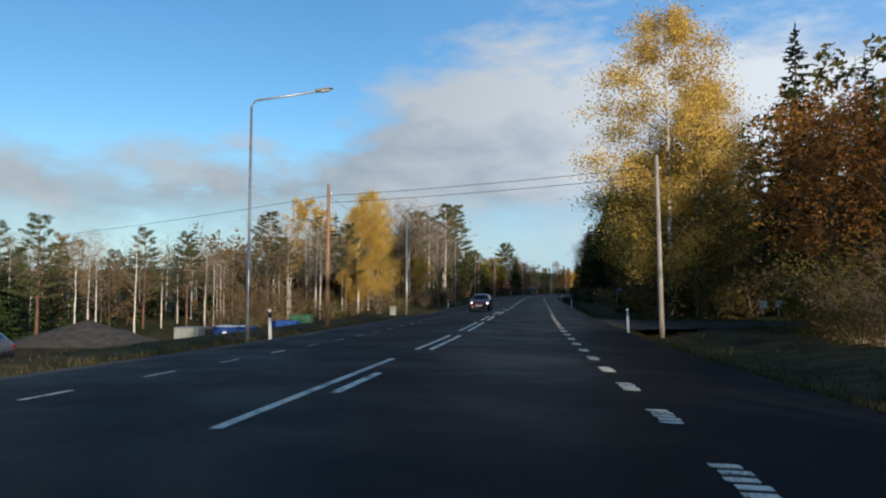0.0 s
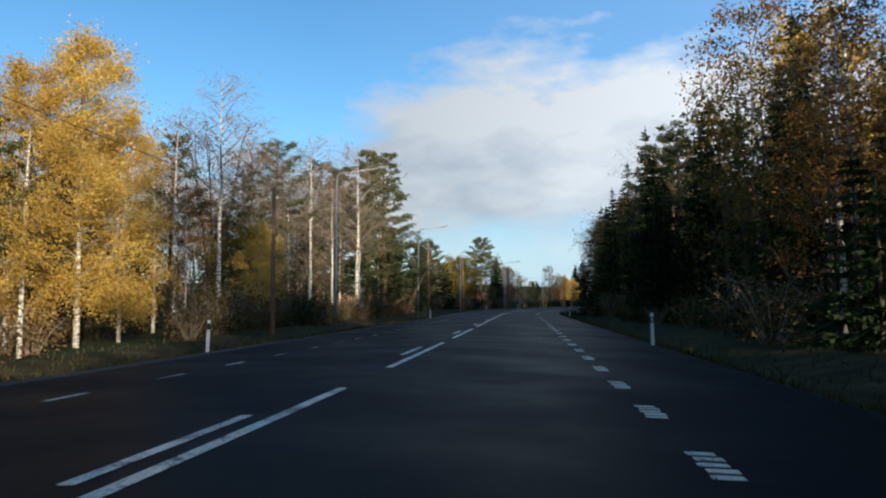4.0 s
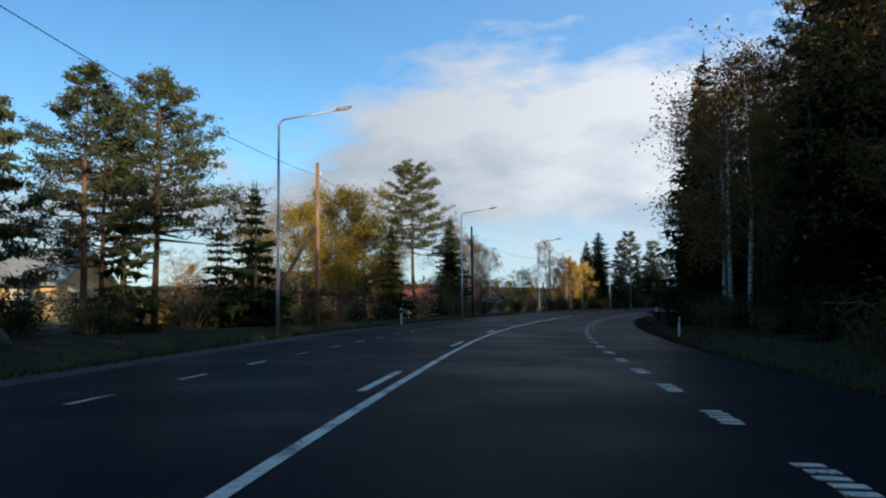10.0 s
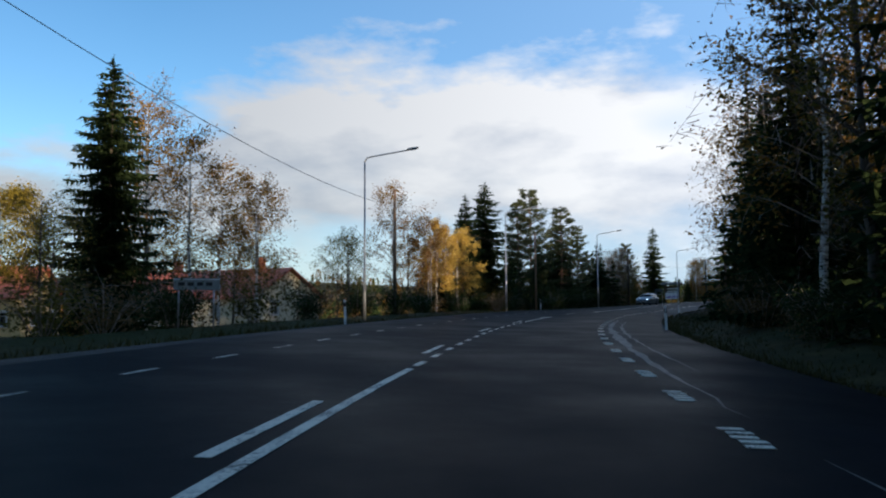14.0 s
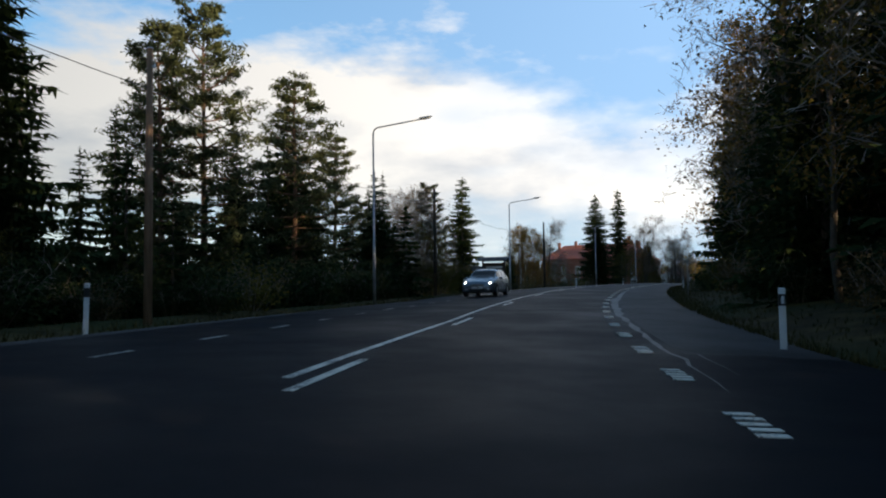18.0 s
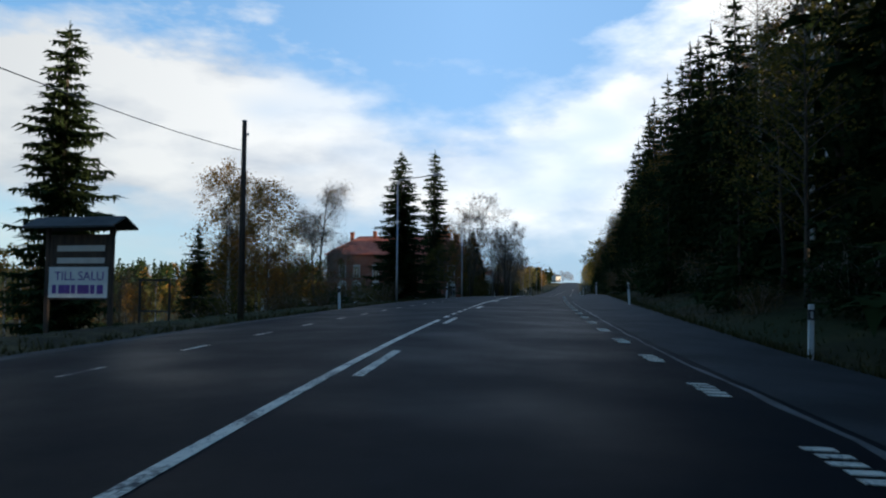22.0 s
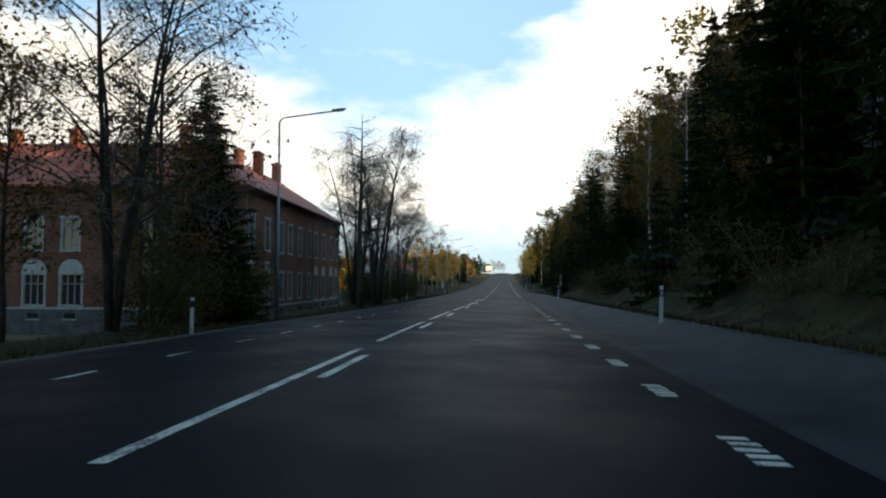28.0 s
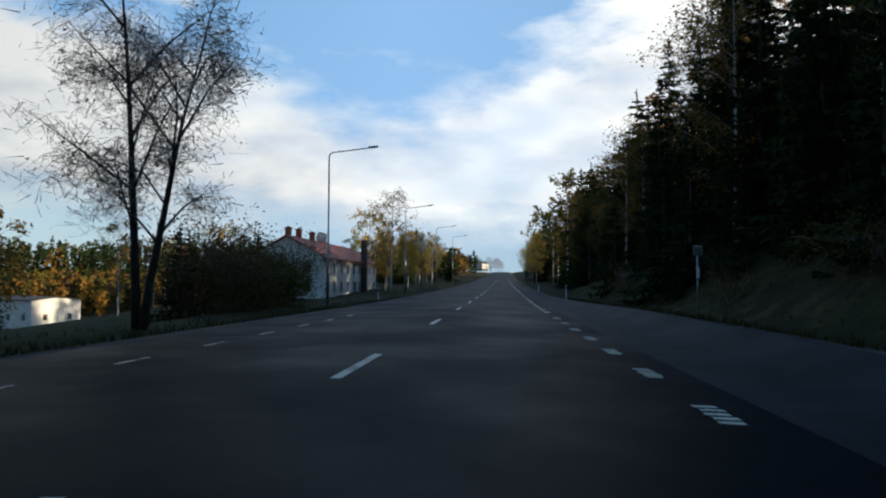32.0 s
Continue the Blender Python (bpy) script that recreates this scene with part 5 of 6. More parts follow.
POLES = [(44.6, -9.95, 8.8), (101.3, -10.8, 7.9), (155.7, -9.6, 9.7), (191.9, -10.6, 9.2), (227.1, -9.7, 9.4), (264.6, -12.0, 9.3), (294.6, -10.1, 8.8), (330.4, -10.9, 8.7), (364.8, -9.8, 8.4)]
# poles 4, 7 and 8 get darker wood, their shade put into the colour
for n, (s, u, h) in enumerate(POLES):
    wooden_pole(s, u, h, "brown wooden utility pole with a slanting strut" if n in (2, 3) else "brown wooden utility pole at the road's edge", 0.0, 3.4 if n in (2, 3) else 0.0, DARK_WOOD if n in (4, 7, 8) else POLE_WOOD)
wooden_pole(37.0, 9.0, 8.9, "weathered grey wooden utility pole by the side road", -1.0, 0.0, GREY_WOOD)


def wire(a, b, sag, name="overhead_wire"):
    pts = [a.lerp(b, w) - Vector((0, 0, sag * 4 * w * (1 - w))) for w in np.linspace(0, 1, 13)]
    tagged(new(name, mesh_of(name, *tube(pts, [0.014] * 13, 4), BLACK)), "thin black overhead wire between wooden poles", "wire", "overhead wires")


ends = [at(s, u, h - (0.7 if n < 4 else 1.3)) for n, (s, u, h) in enumerate(POLES)]
wire(at(37.0, 9.0, 8.4), ends[0], 0.12)
wire(at(37.0, 9.0, 7.95), ends[0] - Vector((0, 0, 0.45)), 0.12)
wire(at(75.0, -80.0, 8.5), ends[0], 0.9)
wire(at(37.0, 9.0, 8.0), at(28.0, 62.0, 8.0), 0.6)
for a, b in zip(ends, ends[1:]):
    wire(a, b, 0.75)


# ---- marker posts ----
def marker_post():
    ob = thing("marker_post", Matrix(), "white plastic roadside marker post with a black band", "marker post", "marker posts")
    part("post", box(-0.055, 0.055, -0.03, 0.03, -0.3, 1.05, 0.015), WHITE, ob)
    part("band", box(-0.059, 0.059, -0.034, 0.034, 0.74, 0.95, 0.01), BLACK, ob, "black band")
    part("reflector", box(-0.025, 0.025, -0.040, -0.034, 0.78, 0.91), REFLECT, ob, "small reflector")
    return ob


post = marker_post()
POSTS = [(32.9, 6.9), (88, 6.8), (140.2, 7.3), (196.5, 9.1), (248, 6.9), (286.6, 6.5), (350, 7.6), (371.9, 6.9), (403.2, 6.95), (452.0, 6.7), (497.1, 6.9), (548, 6.8), (590, 6.8),
         (25.6, -6.6), (86, -7.6), (138.5, -7.0), (198.5, -7.6), (245, -7.2), (287.8, -7.2), (325, -6.9), (368.9, -6.7), (402.2, -6.6), (452.5, -7.2), (507, -8.0), (550, -7.4)]
for n, (s, u) in enumerate(POSTS):
    m = pose_at(s, u, 0, 180 if u < 0 else 0) @ Matrix.Rotation(radians(((n * 37) % 7 - 3) * 0.8), 4, "Y")
    if n:
        copy_thing(post, m)
    else:
        post.matrix_basis = m

# ---- more materials ----
BLUE = mottled("blue_paint", (0.012, 0.045, 0.20), (0.03, 0.09, 0.34), 3.0, 0.45, 0.03, 30.0)
GREEN_M = mottled("green_metal", (0.02, 0.07, 0.04), (0.045, 0.13, 0.07), 3.0, 0.5, 0.03, 30.0)
GREY_M = mottled("grey_metal", (0.16, 0.17, 0.16), (0.27, 0.28, 0.26), 2.0, 0.6, 0.05, 25.0)
BROWN_M = mottled("brown_metal", (0.13, 0.075, 0.04), (0.26, 0.16, 0.09), 2.0, 0.7, 0.05, 25.0)
CREAM = mottled("cream_plaster", (0.55, 0.45, 0.30), (0.72, 0.62, 0.44), 1.2, 0.85, 0.15, 25.0)
OCHRE_W = mottled("ochre_plaster", (0.50, 0.33, 0.14), (0.66, 0.47, 0.22), 1.2, 0.85, 0.15, 25.0)
WHITE_W = mottled("white_plaster", (0.58, 0.56, 0.52), (0.76, 0.74, 0.70), 1.0, 0.85, 0.15, 25.0)
RED_WOOD = mottled("red_wood", (0.06, 0.014, 0.010), (0.14, 0.03, 0.02), 2.0, 0.85, 0.2, 25.0, stretch=(6, 6, 0.7))
ROOF_RED = mottled("red_roof", (0.34, 0.085, 0.055), (0.52, 0.165, 0.10), 0.9, 0.75, 0.3, 18.0)
ROOF_DARK = mottled("dark_roof", (0.03, 0.03, 0.032), (0.08, 0.078, 0.075), 1.2, 0.8, 0.2, 20.0)
RED_BRICK_C = mottled("chimney_brick", (0.26, 0.075, 0.04), (0.46, 0.16, 0.09), 3.0, 0.85, 0.3, 22.0)
STONE = mottled("grey_stone", (0.07, 0.068, 0.065), (0.19, 0.18, 0.17), 1.4, 0.9, 0.5, 14.0)
TRIM = mottled("window_trim", (0.44, 0.42, 0.38), (0.62, 0.60, 0.55), 2.0, 0.7, 0.1, 25.0)
FRAME_WOOD = mottled("frame_wood", (0.30, 0.29, 0.26), (0.48, 0.46, 0.42), 2.0, 0.6, 0.1, 25.0, stretch=(4, 4, 0.7))
PURPLE = mottled("purple_ink", (0.10, 0.05, 0.22), (0.18, 0.09, 0.34), 3.0, 0.7, 0.0, 30.0)


def brick_material():
    mat, gr, sh = material("red_brick", 0.85, 0.0, 0.2)
    co = gr.add("ShaderNodeTexCoord").outputs["Object"]
    sep_ = gr.add("ShaderNodeSeparateXYZ", co)
    flat_ = gr.add("ShaderNodeCombineXYZ", gr.math("ADD", sep_.outputs[0], sep_.outputs[1]), sep_.outputs[2], 0.0)
    br = gr.add("ShaderNodeTexBrick")
    gr.set(br.inputs["Vector"], flat_)
    br.inputs["Color1"].default_value = (0.24, 0.082, 0.055, 1)
    br.inputs["Color2"].default_value = (0.36, 0.135, 0.088, 1)
    br.inputs["Mortar"].default_value = (0.30, 0.24, 0.19, 1)
    for key, value in (("Scale", 1.0), ("Mortar Size", 0.006), ("Brick Width", 0.26), ("Row Height", 0.075), ("Bias", -0.2)):
        br.inputs[key].default_value = value
    soot = gr.ramp(gr.noise(co, 0.35, 5.0, 0.6), (0.36, (0.74, 0.70, 0.68)), (0.62, (1, 1, 1)))
    mul = gr.add("ShaderNodeMix", data_type="RGBA", blend_type="MULTIPLY")
    gr.set(mul.inputs[0], 1.0), gr.set(mul.inputs[6], br.outputs[0]), gr.set(mul.inputs[7], soot)
    gr.set(sh.inputs["Base Color"], mul.outputs[2])
    bump = gr.add("ShaderNodeBump")
    bump.inputs["Strength"].default_value, bump.inputs["Distance"].default_value = 0.5, 0.01
    gr.set(bump.inputs["Height"], gr.math("SUBTRACT", 1.0, br.outputs[1]))
    gr.set(sh.inputs["Normal"], bump)
    return mat


BRICK = brick_material()


# ---- houses ----
def wall_mesh(length, z0, z1, thick, holes):
    """A wall along x with its outer face at y = 0, and openings (x0, x1, z0, z1) through it."""
    bm = bmesh.new()
    xs = sorted({0.0, length, *(h[0] for h in holes), *(h[1] for h in holes)})
    for a, b in zip(xs, xs[1:]):
        mid = (a + b) / 2
        cuts = sorted((h[2], h[3]) for h in holes if h[0] < mid < h[1])
        z = z0
        for c, d in cuts + [(z1, z1)]:
            if c > z:
                add_box(bm, a, b, 0, thick, z, c)
            z = max(z, d)
    bmesh.ops.remove_doubles(bm, verts=bm.verts, dist=0.001)
    return bm


def window(parent, m, w, h, arch=False, bars=1, trim=True):
    """A window with its sill at the origin of m; y goes into the wall."""
    win = part("window", box(-w / 2, w / 2, 0.10, 0.13, 0, h), GLASS, parent, "dark reflecting window")
    win.matrix_basis = m
    fr = bmesh.new()
    for x0, x1, z0, z1 in ((-w / 2, -w / 2 + 0.07, 0, h), (w / 2 - 0.07, w / 2, 0, h), (-w / 2, w / 2, 0, 0.07), (-w / 2, w / 2, h - 0.07, h)):
        add_box(fr, x0, x1, 0.04, 0.098, z0, z1)
    part("frame", fr, FRAME_WOOD, win)
    for k in range(bars):
        x = -w / 2 + w * (k + 1) / (bars + 1)
        part("mullion", box(x - 0.035, x + 0.035, 0.045, 0.099, 0.07, h - 0.07), FRAME_WOOD, win)
    part("transom", box(-w / 2 + 0.07, w / 2 - 0.07, 0.05, 0.097, h * 0.68, h * 0.68 + 0.06), FRAME_WOOD, win)
    if trim:
        tr_ = bmesh.new()
        add_box(tr_, -w / 2 - 0.13, -w / 2, -0.03, 0.05, 0, h)
        add_box(tr_, w / 2, w / 2 + 0.13, -0.03, 0.05, 0, h)
        add_box(tr_, -w / 2 - 0.18, w / 2 + 0.18, -0.05, 0.05, h, h + 0.16)
        part("surround", tr_, TRIM, win)
        part("sill", box(-w / 2 - 0.16, w / 2 + 0.16, -0.09, 0.05, -0.11, -0.003), TRIM, win)
    if arch:
        r = w / 2 + 0.16
        pts = [(math.cos(a) * r, math.sin(a) * r) for a in np.linspace(0, math.pi, 13)]
        base = h + 0.165
        verts = [(x, y, base + z) for y in (-0.02, 0.04) for x, z in pts]
        faces = [tuple(range(13)), tuple(range(25, 12, -1))] + [(k, k + 13, k + 14, k + 1) for k in range(12)] + [(0, 12, 25, 13)]
        part("arch", mesh_of("arch", verts, faces, TRIM), None, win, "pale arched panel over the window")
    return win


def hip_roof(x0, x1, y0, y1, z, rise_, over=0.5):
    """A hipped roof slab over a rectangle, the ridge along its longer side."""
    x0, x1, y0, y1 = x0 - over, x1 + over, y0 - over, y1 + over
    if x1 - x0 >= y1 - y0:
        q = (y1 - y0) / 2
        r = [(x0 + q, (y0 + y1) / 2), (x1 - q, (y0 + y1) / 2)]
    else:
        q = (x1 - x0) / 2
        r = [((x0 + x1) / 2, y0 + q), ((x0 + x1) / 2, y1 - q)]
    v = [(x0, y0, z), (x1, y0, z), (x1, y1, z), (x0, y1, z), (x0, y0, z - 0.14), (x1, y0, z - 0.14), (x1, y1, z - 0.14), (x0, y1, z - 0.14), (*r[0], z + rise_), (*r[1], z + rise_)]
    if x1 - x0 >= y1 - y0:
        f = [(0, 1, 9, 8), (1, 2, 9), (2, 3, 8, 9), (3, 0, 8)]
    else:
        f = [(0, 1, 8), (1, 2, 9, 8), (2, 3, 9), (3, 0, 8, 9)]
    f += [(4, 5, 1, 0), (5, 6, 2, 1), (6, 7, 3, 2), (7, 4, 0, 3), (7, 6, 5, 4)]
    return v, f


def chimney(parent, x, y, z0, z1, w=0.9, d=0.7):
    ch = part("chimney", box(x - w / 2, x + w / 2, y - d / 2, y + d / 2, z0, z1, 0.02), RED_BRICK_C, parent, "red brick chimney")
    part("chimney_cap", box(x - w / 2 - 0.09, x + w / 2 + 0.09, y - d / 2 - 0.09, y + d / 2 + 0.09, z1 + 0.001, z1 + 0.18, 0.02), RED_BRICK_C, ch)
    part("flue", box(x - w / 4, x + w / 4, y - d / 4, y + d / 4, z1 + 0.181, z1 + 0.32), BLACK, ch)
    return ch


def brick_building():
    """L-shaped: a long wing along the road and a wing running back from its near end."""
    c, ang = Vector((155.6, 431.7, -0.84)), radians(-46.1 + 90)
    ob = thing("brick_building", Matrix.Translation(c) @ Matrix.Rotation(ang, 4, "Z"), "two-storey red brick building with arched windows and a red hipped roof", "building")
    L, D, B, H = 35.2, 11.0, 28.8, 8.6
    # openings on the road side: (middle, width, sill, height, arched)
    up_ = [(x, 1.25, 4.35, 2.45, False) for x in (2.0, 6.0, 10.0, 12.9, 16.4, 20.1, 23.0, 26.6, 30.7, 33.6)]
    lowa = [(x, 1.5, 0.2, 2.35, True) for x in (2.0, 6.0, 23.1, 26.6, 30.7, 33.6)]
    lows = [(x, 1.25, 0.45, 2.2, False) for x in (10.1, 12.9, 16.4, 20.1)]
    end_up = [(x, 1.2, 4.1, 2.3, False) for x in (3.0, 6.5, 12.4, 15.1, 18.5, 22.5, 25.5)]
    end_lo = [(x, 1.5, 0.2, 2.2, True) for x in (3.0, 6.5, 12.3, 15.0, 18.5, 22.5, 25.5)]

    def side_(m, length, spec):
        holes = [(x - w / 2, x + w / 2, z, z + h) for x, w, z, h, _ in spec]
        wl = part("wall", wall_mesh(length, -1.9, H, 0.4, holes), BRICK, ob)
        wl.matrix_basis = m
        for x, w, z, h, arch_ in spec:
            window(ob, m @ Matrix.Translation((x, 0, z)), w, h, arch_, 2 if arch_ else 1)
        part("ledge", box(-0.06, length + 0.06, -0.07, 0.0 - 0.002, -0.08, 0.06), TRIM, wl, "pale stone ledge")
        part("plinth", box(-0.05, length + 0.05, -0.055, -0.002, -1.9, -0.082), STONE, wl, "dark stone plinth")
        for x, w, z, h, arch_ in spec:
            if z < 1:
                bw = part("basement_window", box(x - 0.4, x + 0.4, -0.075, -0.057, -0.75, -0.35), GLASS, wl)
                part("sill", box(x - 0.48, x + 0.48, -0.12, -0.058, -0.85, -0.76), TRIM, bw)
        part("band", box(0, length, -0.04, -0.002, 3.55, 3.75), BRICK, wl)
        part("cornice", box(-0.1, length + 0.1, -0.16, -0.002, H - 0.32, H - 0.02), BRICK, wl)
        return wl

    road_side = side_(Matrix(), L, up_ + lowa + lows)
    # the end wall faces the coming traffic: from the far back corner to the road corner
    side_(Matrix.Translation((0, B, 0)) @ Matrix.Rotation(radians(-90), 4, "Z"), B - 0.402, [(B - x, w, z, h, a) for x, w, z, h, a in end_up + end_lo])
    for m, length in ((Matrix.Translation((D, B, 0)) @ Matrix.Rotation(radians(180), 4, "Z"), D - 0.402),):
        side_(m, length, [(3.0, 1.2, 4.1, 2.3, False), (7.5, 1.2, 4.1, 2.3, False)])
    side_(Matrix.Translation((L, 0.402, 0)) @ Matrix.Rotation(radians(90), 4, "Z"), D - 0.402, [(3.0, 1.2, 4.35, 2.3, False), (7.5, 1.2, 4.35, 2.3, False)])
    for x0, x1, y0, y1 in ((D, L - 0.402, D - 0.4, D), (D - 0.4, D, D + 0.002, B - 0.402)):
        part("wall", box(x0, x1, y0, y1, -1.9, H), BRICK, ob)
    part("roof", mesh_of("roof", *hip_roof(0, L, 0, D, H + 0.15, 4.1), ROOF_RED), None, ob, "red sheet-metal hipped roof")
    part("roof", mesh_of("roof", *hip_roof(0.01, D - 0.01, 0.01, B, H + 0.145, 4.05), ROOF_RED), None, ob, "red sheet-metal hipped roof")
    for x, y, z, w in ((3.2, 5.5, 13.4, 0.95), (9.3, 5.5, 14.9, 0.95), (13.6, 6.5, 14.3, 0.6), (16.2, 5.8, 14.0, 1.0), (18.0, 4.5, 14.0, 1.2), (26.1, 5.0, 14.2, 1.3), (5.0, 15.0, 13.6, 0.9), (5.2, 20.0, 13.6, 0.9), (5.5, 25.0, 13.4, 0.8)):
        chimney(ob, x, y, H + 1.0, z, w)
    for x in (0.35, 8.0, 21.5, 34.9):
        part("downpipe", mesh_of("downpipe", *tube([(x, -0.09, -0.3), (x, -0.09, H - 0.1)], [0.05, 0.05], 8), STEEL), None, ob)
    part("gutter", mesh_of("gutter", *tube([(-0.5, -0.55, H + 0.02), (L + 0.5, -0.55, H + 0.02)], [0.07, 0.07], 8), ROOF_DARK), None, ob)
    part("antenna", mesh_of("antenna", *tube([(15.2, 5.4, 11.8), (15.2, 5.4, 16.0)], [0.03, 0.015], 6), STEEL), None, ob, "thin rooftop antenna")
    part("wall_plate", box(-0.03, -0.004, 1.1, 1.7, 3.8, 4.2), TRIM, ob, "small pale plate on the wall")
    return ob


brick_building()


def gable_house(name, m, length, width, eave, ridge, wall, roof, label, rows=((0.9, 1.3),), per=4, chimneys=((0.35, 0.0),), end_windows=2, plinth=STONE):
    """A house with its long side along x, its gables at x = 0 and x = length."""
    ob = thing(name, m, label, "house")
    part("plinth", box(-0.04, length + 0.04, -0.04, width + 0.04, -1.6, 0.0), plinth, ob)
    spec = [(length * (k + 0.5) / per, 1.1, z, h) for z, h in rows for k in range(per)]
    ends_ = [(width * (k + 0.5) / max(end_windows, 1), 1.0, z, h) for z, h in rows for k in range(end_windows)]
    for mm, ln, sp in ((Matrix(), length, spec), (Matrix.Translation((length, width, 0)) @ Matrix.Rotation(math.pi, 4, "Z"), length, spec),
                       (Matrix.Translation((0, width - 0.302, 0)) @ Matrix.Rotation(-math.pi / 2, 4, "Z"), width - 0.604, ends_),
                       (Matrix.Translation((length, 0.302, 0)) @ Matrix.Rotation(math.pi / 2, 4, "Z"), width - 0.604, ends_)):
        wl = part("wall", wall_mesh(ln, 0, eave, 0.3, [(x - w / 2, x + w / 2, z, z + h) for x, w, z, h in sp]), wall, ob)
        wl.matrix_basis = mm
        for x, w, z, h in sp:
            window(ob, mm @ Matrix.Translation((x, 0, z)), w, h, False, 1, True)
    for x in (0.0, length - 0.3):
        v = [(x, 0, eave), (x, width, eave), (x, width / 2, ridge - 0.12), (x + 0.3, 0, eave), (x + 0.3, width, eave), (x + 0.3, width / 2, ridge - 0.12)]
        part("gable", mesh_of("gable", v, [(0, 2, 1), (3, 4, 5), (0, 1, 4, 3), (1, 2, 5, 4), (2, 0, 3, 5)], wall), None, ob)
    o, g_ = 0.5, 0.45
    k = (ridge - eave) / (width / 2)
    for sgn in (0, 1):
        y0, y1 = (-o, width / 2) if sgn == 0 else (width + o, width / 2)
        z0 = eave - o * k
        v = [(-g_, y0, z0), (length + g_, y0, z0), (length + g_, y1, ridge), (-g_, y1, ridge)]
        v += [(x, y, z + 0.16) for x, y, z in v]
        part("roof", mesh_of("roof", v, [(3, 2, 1, 0), (4, 5, 6, 7), (0, 1, 5, 4), (1, 2, 6, 5), (2, 3, 7, 6), (3, 0, 4, 7)], roof), None, ob)
    for fx, fy in chimneys:
        chimney(ob, length * fx, width / 2 + fy, ridge - 0.8, ridge + 1.0, 0.8, 0.6)
    part("door", box(length * 0.5 - 0.5 + 1.2, length * 0.5 + 0.5 + 1.2, -0.05, -0.004, 0.0, 2.05, 0.01), DARK_WOOD, ob)
    return ob


def house_pose(s, u, turn, dz):
    p = at(s, u)
    return Matrix.Translation((p.x, p.y, dz)) @ Matrix.Rotation(pose_at(s, u).to_euler().z + radians(turn), 4, "Z")


gable_house("house", house_pose(272, -47, -8, -4.4), 19.5, 9, 4.7, 7.2, CREAM, ROOF_RED, "cream plastered two-storey house with a red tiled roof", ((0.7, 1.2), (3.0, 1.2)), 6, ((0.25, 0.0), (0.82, 0.0)))
gable_house("house", house_pose(258, -58, 25, -3.2), 14, 9, 3.6, 6.2, OCHRE_W, ROOF_RED, "ochre plastered house with an orange-red roof", ((1.0, 1.2),), 4, ((0.3, 0.0), (0.7, 0.0)))
white_house = gable_house("house", house_pose(581, -19.5, 90, -1.5), 37, 9, 5.1, 7.6, WHITE_W, ROOF_RED, "long whitish house with a red roof and several chimneys", ((0.8, 1.2), (3.2, 1.2)), 9, ((0.06, 0.5), (0.14, 0.0), (0.32, 0.0), (0.5, 0.0)))
gable_house("house", house_pose(190, -40, 10, -1.4), 13, 7, 2.6, 4.6, OCHRE_W, GREY_M, "low ochre bungalow behind pines", ((0.9, 1.1),), 3, ((0.5, 0.0),))
gable_house("cabin", house_pose(214, -26, 8, -1.6), 8.5, 5.5, 2.6, 4.4, RED_WOOD, ROOF_DARK, "dark red wooden cabin with a black roof", ((0.9, 1.0),), 2, (), 1)
shed = gable_house("shed", house_pose(426, -18.2, 97, -3.25), 6.0, 5.0, 1.3, 3.3, DARK_WOOD, ROOF_DARK, "small dark wooden shed with a gabled roof", ((0.8, 0.8),), 1, (), 1)
for y0, y1 in ((-0.52, 2.5), (5.52, 2.5)):
    v = [(-0.49, y0, 0.90), (-0.49, y1, 3.32), (-0.49, y1, 3.50), (-0.49, y0, 1.08)]
    v += [(x + 0.03, y, z) for x, y, z in v]
    part("bargeboard", mesh_of("bargeboard", v, [(0, 1, 2, 3), (7, 6, 5, 4), (0, 4, 5, 1), (1, 5, 6, 2), (2, 6, 7, 3), (3, 7, 4, 0)], WHITE_W), None, shed, "weathered pale bargeboard")
part("ridge_cap", box(-0.5, 6.5, 2.3, 2.7, 3.44, 3.5, 0.01), GREY_M, shed, "pale metal ridge cap")
gable_house("long_hall", house_pose(656, -138, -20, -12.0), 44, 12, 8.2, 8.8, WHITE_W, ROOF_DARK, "pale two-storey hall down in the valley", ((0.9, 1.3), (3.9, 1.3)), 9, ())
gable_house("house", house_pose(1010, -12.6, 40, 10.0), 5.6, 5.6, 3.6, 5.0, WHITE_W, ROOF_DARK, "white house on the hill where the road ends", ((0.9, 1.1),), 2, ())

part("chimney_shaft", box(23.4, 24.5, -0.9, -0.05, -1.0, 8.4, 0.03), ROOF_DARK, white_house, "dark square chimney stack")
dish = bmesh.new()
bmesh.ops.create_uvsphere(dish, u_segments=20, v_segments=10, radius=0.75)
for v in dish.verts:
    v.co.x *= 0.22
part("satellite_dish", dish, WHITE_W, white_house, "pale round satellite dish").matrix_basis = Matrix.Translation((9.0, 2.5, 7.9)) @ Matrix.Rotation(radians(25), 4, "Z")

